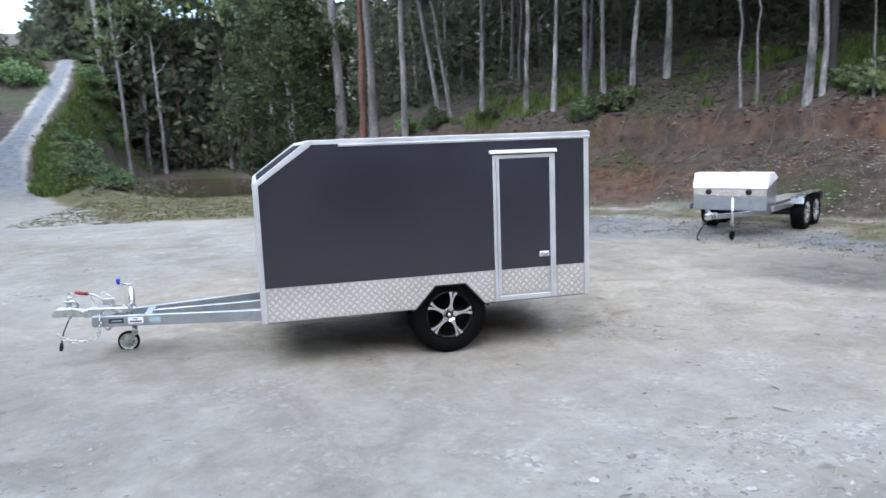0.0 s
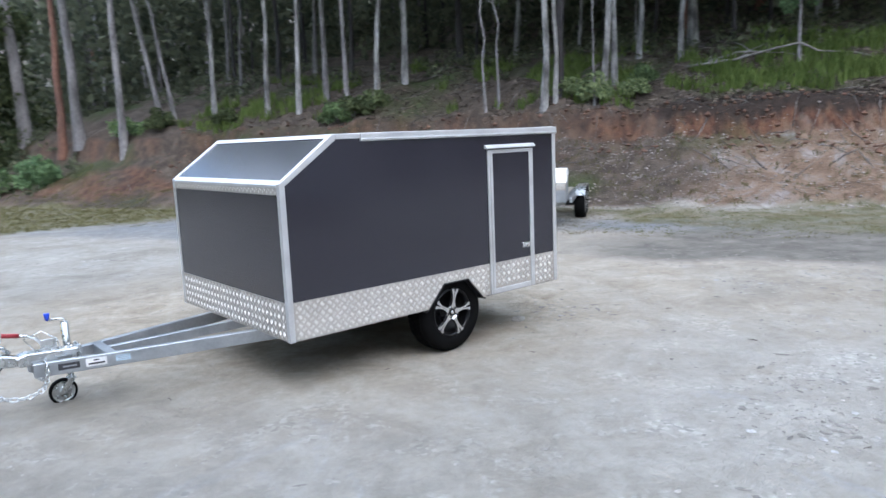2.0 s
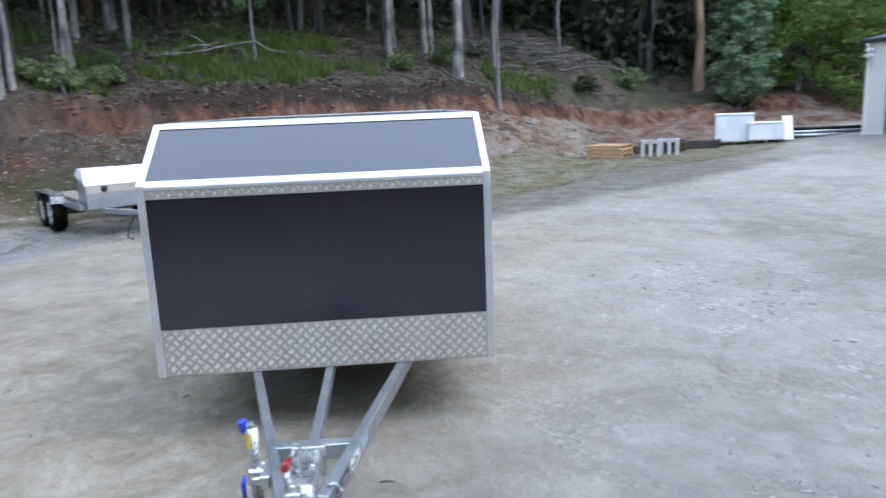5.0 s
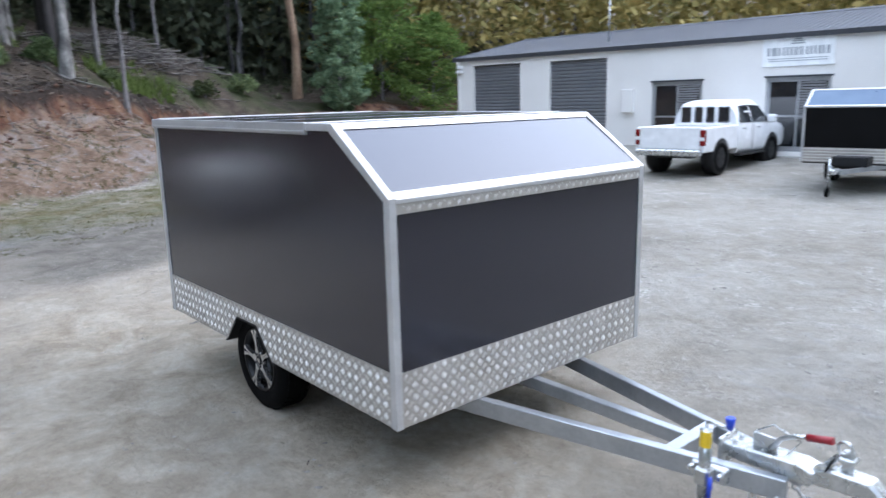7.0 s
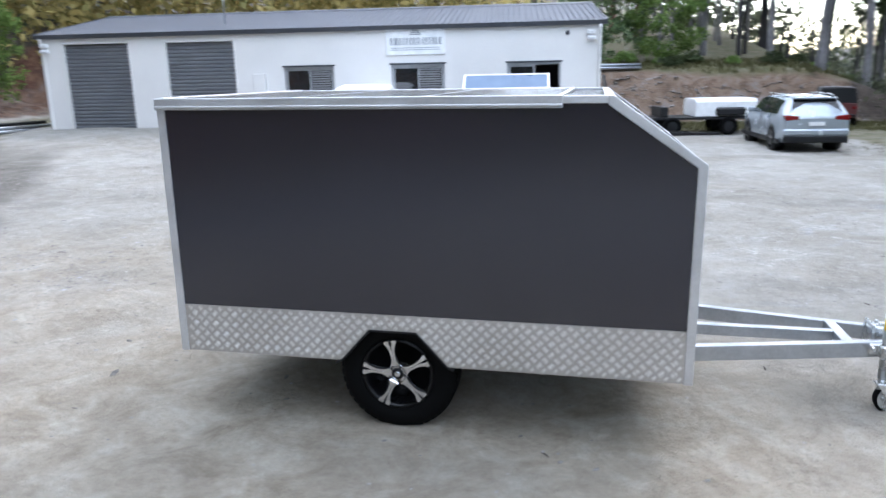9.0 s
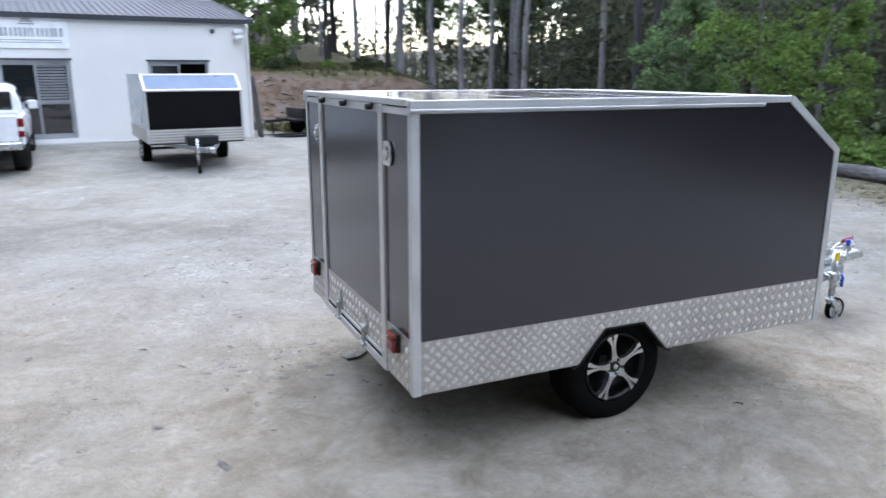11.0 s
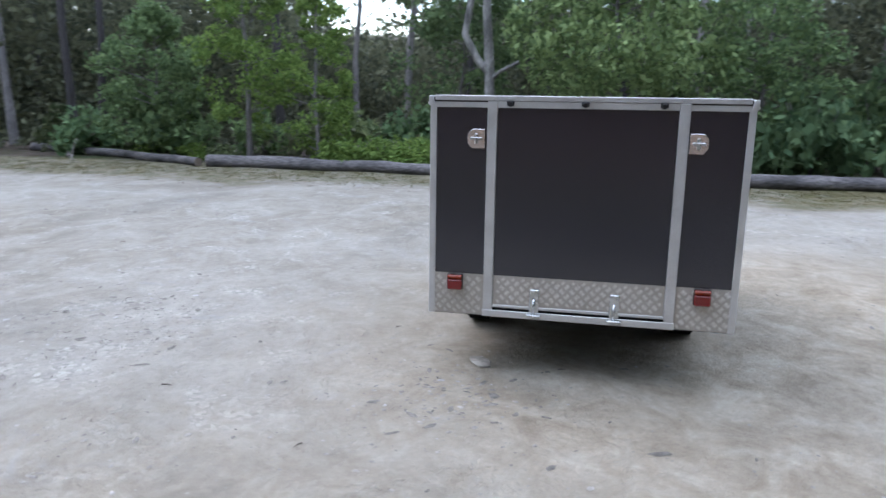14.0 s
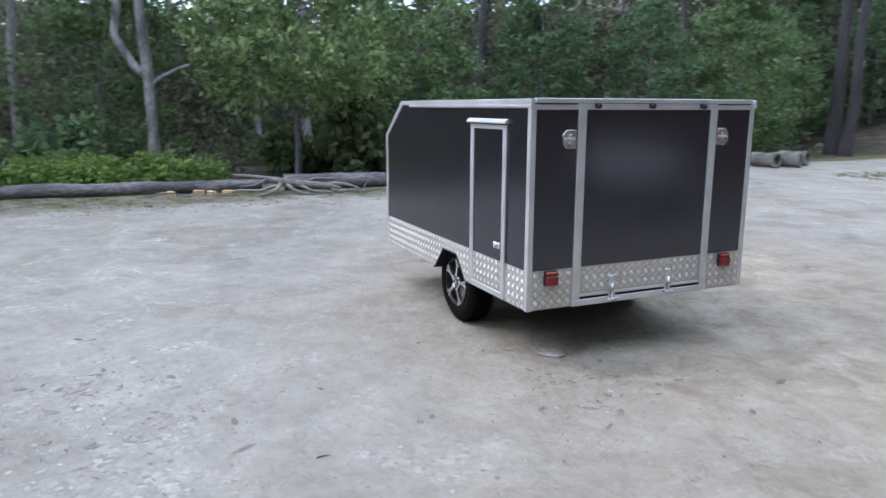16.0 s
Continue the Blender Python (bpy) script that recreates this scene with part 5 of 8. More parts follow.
def workshop():
    m = Matrix.Translation((-1.19, -18.587, 0)) @ Matrix.Rotation(radians(ANGLE), 4, "Z")
    t = thing("workshop_building", m, "white sheet-clad workshop with low grey metal roof and roller doors", "building")
    n, depth, eave, ridge = 18.45, 9.5, 3.62, 4.56
    doors = [(15.4, 17.65, 0.3, 3.38), (11.8, 14.1, 0.3, 3.36)]
    glazed = [(8.5, 10.15, 0.4, 2.49), (4.9, 6.62, 0.4, 2.49), (1.24, 2.92, 0.4, 2.47)]
    bm = B()
    opening_wall(bm, n, -0.3, eave, doors + glazed, -0.16, 0.0)
    part("wall", bm, WALL, t, "pale cladding front wall")
    for x in (0.0, n - 0.16):
        bm = B()
        prism(bm, [(-depth, -0.3), (-0.161, -0.3), (-0.161, eave), (-depth / 2, ridge - 0.05), (-depth, eave)], x + 0.001, x + 0.159, "x")
        part("wall", bm, WALL, t, "pale cladding gable wall")
    part("wall", slab(B(), (0.161, -depth, -0.3), (n - 0.161, -depth + 0.15, eave)), WALL, t)
    part("floor_slab", slab(B(), (0.16, -depth + 0.15, -0.2), (n - 0.16, -0.165, 0.385)), CONCRETE, t)
    # black sheet added behind the openings in place of the room's darkness
    part("shade_sheet", slab(B(), (0.17, -3.2, 0.386), (n - 0.17, -3.1, 3.5)), ROOM_SHADE, t, "black sheet standing for the unlit interior")
    for s, name in ((0, "roof"), (1, "roof")):
        bm = B()
        ya, za = (0.14, eave + 0.06) if s == 0 else (-depth - 0.14, eave + 0.06)
        yb, zb = -depth / 2, ridge + 0.06
        steps = int((n + 0.3) / 0.19)
        for i in range(steps):
            x = -0.15 + i * 0.19
            up = 0.028
            pts = [(x, 0), (x + 0.12, 0), (x + 0.135, up), (x + 0.175, up), (x + 0.19, 0)]
            va = [bm.verts.new((p, ya, za + q)) for p, q in pts]
            vb = [bm.verts.new((p, yb, zb + q)) for p, q in pts]
            for k in range(4):
                bm.faces.new((va[k], va[k + 1], vb[k + 1], vb[k]))
        bmesh.ops.remove_doubles(bm, verts=bm.verts[:], dist=0.001)
        bmesh.ops.recalc_face_normals(bm, faces=bm.faces[:])
        part(name, bm, ROOFING, t, "ribbed grey metal roof")
    part("ridge_cap", prism(B(), [(-depth / 2 - 0.2, ridge + 0.05), (-depth / 2, ridge + 0.12), (-depth / 2 + 0.2, ridge + 0.05)], -0.16, n + 0.16, "x"), DARK_TRIM, t)
    part("gutter", prism(B(), [(0.0, eave - 0.06), (0.13, eave - 0.06), (0.16, eave + 0.07), (0.13, eave + 0.075), (0.0, eave + 0.02)], -0.15, n + 0.15, "x"), DARK_TRIM, t, "charcoal gutter")
    for x in (-0.16, n + 0.12):
        part("barge_board", prism(B(), [(0.14, eave - 0.06), (0.14, eave + 0.1), (-depth / 2, ridge + 0.1), (-depth / 2, ridge - 0.08)], x, x + 0.04, "x"), DARK_TRIM, t)
    for i, (a, b, z0, z1) in enumerate(doors):
        d = new("roller_door")
        d.parent = t
        tagged(d, "closed grey ribbed roller door")
        bm = B()
        z, k = z0 + 0.06, 0
        rings = []
        while z < z1 - 0.02:
            for dz, dy in ((0, 0.0), (0.03, 0.03), (0.085, 0.03), (0.11, 0.0)):
                rings.append((z + dz, -0.11 + dy))
            z += 0.12
        va = [(bm.verts.new((a - 0.02, y, zz)), bm.verts.new((b + 0.02, y, zz))) for zz, y in rings if zz < z1 + 0.1]
        for (p, q), (r, s) in zip(va, va[1:]):
            bm.faces.new((p, q, s, r))
        part("curtain", bm, ROLLER, d)
        part("bottom_rail", slab(B(), (a, -0.12, z0 + 0.08), (b, -0.07, z0 + 0.15), 0.006), ROLLER, d)
        for x0, x1 in ((a - 0.05, a), (b, b + 0.05)):
            part("guide", slab(B(), (x0, 0.002, z0 + 0.1), (x1, 0.018, z1 + 0.04), 0.004), WALL, d)
        part("head_flashing", slab(B(), (a - 0.05, 0.002, z1), (b + 0.05, 0.02, z1 + 0.06), 0.004), WALL, d)
    sliding_door(t, *glazed[0], -0.1, "glazed_door", "aluminium sliding window-door with slatted blinds", 0.5)
    sliding_door(t, *glazed[1], -0.1, "glazed_door", "aluminium glazed office door with grey blinds", 0.8)
    sliding_door(t, *glazed[2], -0.1, "glazed_door", "aluminium sliding door standing half open", 0.0, True)
    for a, b, z0, z1 in glazed:
        part("head_flashing", slab(B(), (a - 0.05, 0.001, z1), (b + 0.05, 0.03, z1 + 0.05), 0.004), DARK_TRIM, t)
    part("door_step", slab(B(), (0.9, 0.002, -0.2), (10.6, 0.28, 0.29), 0.01), CONCRETE, t, "low concrete step along the front")
    for x in (0.06, n - 0.08):
        bm = B()
        pipe(bm, [(x, 0.1, eave - 0.05), (x, 0.1, eave - 0.15), (x, 0.05, eave - 0.3), (x, 0.05, 0.3), (x, 0.05, 0.12)], 0.045, 10)
        part("downpipe", bm, WALL, t, "pale downpipe")
    for x, s in ((0.35, -1), (n - 0.2, 1)):
        bm = B()
        slab(bm, (x - 0.11, 0.02, 3.28), (x + 0.11, 0.2, 3.4), 0.02)
        slab(bm, (x - 0.16, 0.08, 3.1), (x + 0.1, 0.26, 3.22), 0.03)
        slab(bm, (x - 0.03, 0.0, 3.2), (x + 0.03, 0.1, 3.3), 0.005)
        part("flood_light", bm, WHITE_PLASTIC, t, "white twin floodlight under the eave")
    bm = B()
    lathe(bm, [(0.0005, 0.09), (0.05, 0.08), (0.07, 0.0)], (1.05, 0.0, 3.34), "y", 14, False)
    part("security_camera", bm, DARK_TRIM, t)
    part("meter_box", slab(B(), (10.75, 0.002, 1.55), (11.15, 0.16, 2.3), 0.012), WALL, t, "pale meter box on the wall")
    part("roof_mast", pipe(B(), [(12.6, -1.5, 3.8), (12.6, -1.5, 5.4)], 0.022, 8), GALV, t)
    # the sign, its lettering as plain bars
    s = new("wall_sign")
    s.parent = t
    tagged(s, "white rectangular sign with grey print high on the wall")
    a, b, z0, z1 = 4.87, 6.76, 2.79, 3.69
    part("board", slab(B(), (a, 0.004, z0), (b, 0.04, z1), 0.006), SIGN_WHITE, s)
    mid = (a + b) / 2
    for i, w in enumerate((0.2, 0.14, 0.16, 0.17, 0.13, 0.16, 0.18, 0.19)):
        x = b - 0.14 - i * 0.205
        part("print_bar", slab(B(), (x - w, 0.041, z0 + 0.3), (x - w * 0.62, 0.046, z0 + 0.52)), SIGN_INK, s)
        part("print_bar", slab(B(), (x - w * 0.34, 0.041, z0 + 0.3), (x, 0.046, z0 + 0.52)), SIGN_INK, s)
    for z in (0.2, 0.14):
        part("print_bar", slab(B(), (a + 0.16, 0.041, z0 + z), (b - 0.16, 0.046, z0 + z + 0.02)), SIGN_INK, s)
    for w, z in ((0.36, 0.6), (0.3, 0.66), (0.2, 0.72)):
        part("print_bar", slab(B(), (mid - w / 2, 0.041, z0 + z), (mid + w / 2, 0.046, z0 + z + 0.04)), SIGN_INK, s)
    return t


workshop()


# ---- vehicles ----
def loft(stations, closed_ends=True):
    """A smooth body through half cross-sections: (along, [(half width, height) ...]) from sill to roof line."""
    bm, rings = B(), []
    for y, half in stations:
        ring = [bm.verts.new((w, y, z)) for w, z in half]
        ring += [bm.verts.new((-w, y, z)) for w, z in half[::-1]]
        rings.append(ring)
    n = len(rings[0])
    for a, b in zip(rings, rings[1:]):
        for k in range(n):
            f = bm.faces.new((a[k], a[(k + 1) % n], b[(k + 1) % n], b[k]))
            f.smooth = True
    if closed_ends:
        for r in (rings[0], rings[-1][::-1]):
            bm.faces.new(r)
    bmesh.ops.recalc_face_normals(bm, faces=bm.faces[:])
    return bm


def road_wheel(parent, x, y, r, out, spokes=5, rim_mat=None, width=0.2):
    w = new("wheel")
    w.parent = parent
    w.location = (x, y, r)
    s = out
    bm = B()
    lathe(bm, [(r * 0.62, -width * s), (r - 0.04, -(width + 0.008) * s), (r, -(width - 0.03) * s), (r, -0.03 * s), (r - 0.035, 0.004 * s), (r * 0.64, -0.004 * s)], (0, 0, 0), "x", 28)
    part("tyre", bm, RUBBER, w)
    bm = B()
    lathe(bm, [(r * 0.63, -0.012 * s), (r * 0.6, -0.004 * s), (r * 0.56, -0.03 * s), (r * 0.5, -0.1 * s), (0.02, -0.1 * s)], (0, 0, 0), "x", 24, False)
    lathe(bm, [(0.0005, -0.012 * s), (0.06, -0.014 * s), (0.07, -0.05 * s)], (0, 0, 0), "x", 12, False)
    for k in range(spokes):
        a = k * math.tau / spokes + 0.2
        turn = Matrix.Rotation(a, 4, "X")
        slab(bm, (-0.045 if s > 0 else 0.012, -0.028, 0.03), (-0.012 if s > 0 else 0.045, 0.028, r * 0.59), 0, turn)
    part("rim", bm, rim_mat or MACHINED, w)
    return w


def side_windows(parent, s, spans, name="side_window"):
    for pts in spans:
        bm = B()
        front = [bm.verts.new((s * p[0], p[1], p[2])) for p in pts]
        back = [bm.verts.new((s * (p[0] - 0.025), p[1], p[2])) for p in pts]
        bm.faces.new(front)
        bm.faces.new(back[::-1])
        for k in range(len(pts)):
            bm.faces.new((front[k], back[k], back[(k + 1) % len(pts)], front[(k + 1) % len(pts)]))
        bmesh.ops.recalc_face_normals(bm, faces=bm.faces[:])
        part(name, bm, GLASS, parent, "dark tinted glass")


def station_wagon(m):
    """A silver estate car; its nose points along +y of its own frame."""
    t = thing("station_wagon", m, "silver station wagon with roof rails parked on gravel", "car")
    def ring(w, zs, belt, roof, wr):
        return [(w * 0.9, zs), (w * 0.985, zs + 0.12), (w, (zs + belt) / 2), (w * 0.985, belt - 0.06), (w * 0.95, belt), ((w * 0.95 + wr) / 2 + 0.02, (belt + roof) / 2), (wr, roof - 0.06), (wr * 0.82, roof - 0.01), (wr * 0.4, roof + 0.008), (0.001, roof + 0.01)]
    st = [(-2.26, ring(0.74, 0.42, 0.84, 0.88, 0.66)), (-2.2, ring(0.84, 0.3, 0.92, 0.98, 0.74)), (-2.08, ring(0.885, 0.24, 0.97, 1.12, 0.72)), (-1.88, ring(0.9, 0.22, 0.98, 1.4, 0.62)), (-1.72, ring(0.9, 0.22, 0.98, 1.455, 0.6)),
          (-1.2, ring(0.9, 0.2, 0.97, 1.485, 0.62)), (-0.4, ring(0.9, 0.2, 0.96, 1.495, 0.63)), (0.35, ring(0.9, 0.2, 0.95, 1.47, 0.62)), (0.75, ring(0.9, 0.2, 0.94, 1.33, 0.64)), (1.3, ring(0.9, 0.2, 0.93, 0.99, 0.72)),
          (1.75, ring(0.88, 0.22, 0.86, 0.9, 0.7)), (2.1, ring(0.82, 0.26, 0.74, 0.78, 0.62)), (2.3, ring(0.66, 0.34, 0.62, 0.64, 0.5))]
    part("body", loft(st), SILVER_PAINT, t, "silver metallic bodywork")
    for s in (1, -1):
        side_windows(t, s, [[(0.868, -1.62, 1.0), (0.868, -1.08, 1.0), (0.69, -1.1, 1.4), (0.68, -1.55, 1.36)], [(0.868, -1.02, 1.0), (0.866, -0.2, 0.99), (0.7, -0.26, 1.42), (0.69, -1.04, 1.4)],
                            [(0.866, -0.13, 0.99), (0.866, 0.98, 0.97), (0.72, 0.42, 1.38), (0.7, -0.19, 1.42)]])
        part("cladding", slab(B(), (s * 0.86, -2.05, 0.2), (s * 0.912, 2.0, 0.32), 0.01), BLACK_STEEL, t, "black sill cladding")
        part("roof_rail", pipe(B(), [(s * 0.56, -1.6, 1.475), (s * 0.57, -1.5, 1.52), (s * 0.58, 0.2, 1.53), (s * 0.57, 0.32, 1.49)], 0.017, 8), ZINC, t, "bright roof rail")
        for y in (-1.32, 1.3):
            bm = B()
            lathe(bm, [(0.0005, s * 0.905), (0.37, s * 0.908), (0.385, s * 0.895), (0.385, s * 0.6), (0.0005, s * 0.6)], (0, y, 0.33), "x", 28, False)
            part("wheel_arch", bm, BLACK_STEEL, t)
            road_wheel(t, s * 0.918, y, 0.325, s)
        bm = B()
        lamp = [(0.45, 0.86), (0.8, 0.84), (0.845, 0.97), (0.78, 0.99), (0.47, 0.96)]
        prism(bm, [(s * p[0], p[1]) for p in lamp], -2.265, -2.0, "y", 0.01)
        part("tail_lamp", bm, RED_LENS, t, "red tail lamp")
        part("door_mirror", slab(B(), (s * 0.88, 0.72, 0.95), (s * 1.06, 0.86, 1.1), 0.03), SILVER_PAINT, t)
        for y in (-0.9, 0.1):
            part("door_handle", slab(B(), (s * 0.885, y, 0.86), (s * 0.915, y + 0.18, 0.89), 0.006), SILVER_PAINT, t)
        part("door_seam", slab(B(), (s * 0.89, -0.165, 0.34), (s * 0.9035, -0.155, 0.96)), BLACK_STEEL, t)
        part("door_seam", slab(B(), (s * 0.89, -1.045, 0.6), (s * 0.9035, -1.035, 0.97)), BLACK_STEEL, t)
    bm = B()
    glass = [bm.verts.new(p) for p in ((-0.66, -2.13, 1.03), (0.66, -2.13, 1.03), (0.56, -1.9, 1.39), (-0.56, -1.9, 1.39))]
    bm.faces.new(glass)
    bmesh.ops.solidify(bm, geom=bm.faces[:], thickness=0.02)
    part("rear_window", bm, GLASS, t, "dark tinted glass")
    bm = B()
    bm.faces.new([bm.verts.new(p) for p in ((-0.7, 1.25, 1.015), (0.7, 1.25, 1.015), (0.58, 0.5, 1.44), (-0.58, 0.5, 1.44))])
    bmesh.ops.solidify(bm, geom=bm.faces[:], thickness=0.02)
    part("windscreen", bm, GLASS, t)
    part("roof_spoiler", slab(B(), (-0.56, -2.0, 1.41), (0.56, -1.75, 1.45), 0.012), SILVER_PAINT, t)
    part("rear_bumper", slab(B(), (-0.84, -2.3, 0.42), (0.84, -2.1, 0.62), 0.05), SILVER_PAINT, t)
    part("bumper_skirt", slab(B(), (-0.82, -2.29, 0.24), (0.82, -2.06, 0.42), 0.03), BLACK_STEEL, t, "black lower bumper")
    part("number_plate", slab(B(), (-0.2, -2.285, 0.7), (0.2, -2.27, 0.8), 0.004), STICKER, t, "pale blank number plate")
    return t


def pickup(m):
    """A white dual-cab ute; its nose points along +y of its own frame."""
    t = thing("pickup_truck", m, "white dual-cab utility truck with black tyres and dark glass", "truck")
    def ring(w, zs, belt, roof, wr):
        return [(w * 0.93, zs), (w * 0.99, zs + 0.12), (w, (zs + belt) / 2), (w * 0.99, belt - 0.08), (w * 0.96, belt), ((w * 0.96 + wr) / 2 + 0.02, (belt + roof) / 2), (wr, roof - 0.07), (wr * 0.8, roof - 0.01), (0.001, roof)]
    cab = [(-0.66, ring(0.9, 0.42, 1.16, 1.6, 0.72)), (-0.55, ring(0.9, 0.42, 1.16, 1.74, 0.7)), (-0.1, ring(0.91, 0.42, 1.15, 1.79, 0.7)), (0.7, ring(0.91, 0.42, 1.14, 1.78, 0.69)), (1.1, ring(0.91, 0.42, 1.13, 1.6, 0.7)), (1.7, ring(0.91, 0.42, 1.12, 1.18, 0.78)),
           (2.2, ring(0.9, 0.44, 1.08, 1.11, 0.75)), (2.55, ring(0.84, 0.46, 0.98, 1.0, 0.66)), (2.68, ring(0.72, 0.5, 0.84, 0.86, 0.58))]
    part("cab", loft(cab), WHITE_PAINT, t, "white bodywork")
    bm = B()
    for x0, x1 in ((-0.91, -0.82), (0.82, 0.91)):
        slab(bm, (x0, -2.52, 0.55), (x1, -0.68, 1.16), 0.03)
    slab(bm, (-0.8, -2.5, 0.6), (0.8, -0.7, 0.68))
    slab(bm, (-0.81, -0.74, 0.6), (0.81, -0.68, 1.14), 0.01)
    tub = part("tub", bm, WHITE_PAINT, t, "white cargo tub")
    part("tailgate", slab(B(), (-0.81, -2.56, 0.62), (0.81, -2.48, 1.17), 0.025), WHITE_PAINT, t)
    # headboard with upright bars before the rear window
    bm = B()
    for x in (-0.3, 0.02, 0.34):
        slab(bm, (x - 0.045, -0.76, 1.14), (x + 0.045, -0.71, 1.62), 0.01)
    slab(bm, (-0.74, -0.77, 1.12), (0.74, -0.7, 1.2), 0.012)
    part("headboard", bm, WHITE_PAINT, t, "white headboard bars behind the cab")
    for s in (1, -1):
        side_windows(t, s, [[(0.884, -0.52, 1.2), (0.882, 0.2, 1.19), (0.755, 0.12, 1.64), (0.76, -0.4, 1.62)], [(0.882, 0.28, 1.19), (0.884, 1.35, 1.17), (0.77, 0.82, 1.6), (0.756, 0.2, 1.64)]])
        for y in (-1.6, 1.55):
            bm = B()
            lathe(bm, [(0.0005, s * 0.915), (0.44, s * 0.918), (0.455, s * 0.9), (0.455, s * 0.6), (0.0005, s * 0.6)], (0, y, 0.42), "x", 28, False)
            part("wheel_arch", bm, BLACK_STEEL, t)
            road_wheel(t, s * 0.93, y, 0.385, s, 6, BLACK_STEEL, 0.25)
        part("tail_lamp", slab(B(), (s * 0.8, -2.565, 0.72), (s * 0.918, -2.44, 1.1), 0.015), RED_LENS, t, "tall red tail lamp")
        part("lamp_lens", slab(B(), (s * 0.805, -2.572, 0.84), (s * 0.912, -2.5, 0.93), 0.01), STICKER, t)
        part("door_mirror", slab(B(), (s * 0.9, 1.12, 1.14), (s * 1.12, 1.26, 1.36), 0.03), WHITE_PAINT, t)
        part("side_step", slab(B(), (s * 0.8, -0.6, 0.36), (s * 0.96, 1.0, 0.41), 0.012), BLACK_STEEL, t)
        for y in (-0.4, 0.5):
            part("door_handle", slab(B(), (s * 0.9, y, 1.03), (s * 0.928, y + 0.17, 1.06), 0.006), CHROME, t)
        part("door_seam", slab(B(), (s * 0.9, 0.235, 0.5), (s * 0.9135, 0.245, 1.14)), BLACK_STEEL, t)
    part("rear_window", slab(B(), (-0.66, -0.69, 1.2), (0.66, -0.6, 1.61), 0.02), GLASS, t, "dark tinted glass")
    part("rear_bumper", slab(B(), (-0.86, -2.66, 0.46), (0.86, -2.5, 0.62), 0.03), ZINC, t, "chrome step bumper")
    part("chassis", slab(B(), (-0.5, -2.4, 0.4), (0.5, 2.2, 0.6)), BLACK_STEEL, t)
    return t


def placed(x, y, turn):
    return pose(x, y, ground_z(x, y), 0, 0, turn)


station_wagon(pose(-6.5, -17.25, 0.02, 0, 0, 183) @ Matrix.Scale(0.94, 4))
pickup(placed(5.5, -15.3, 183.5))


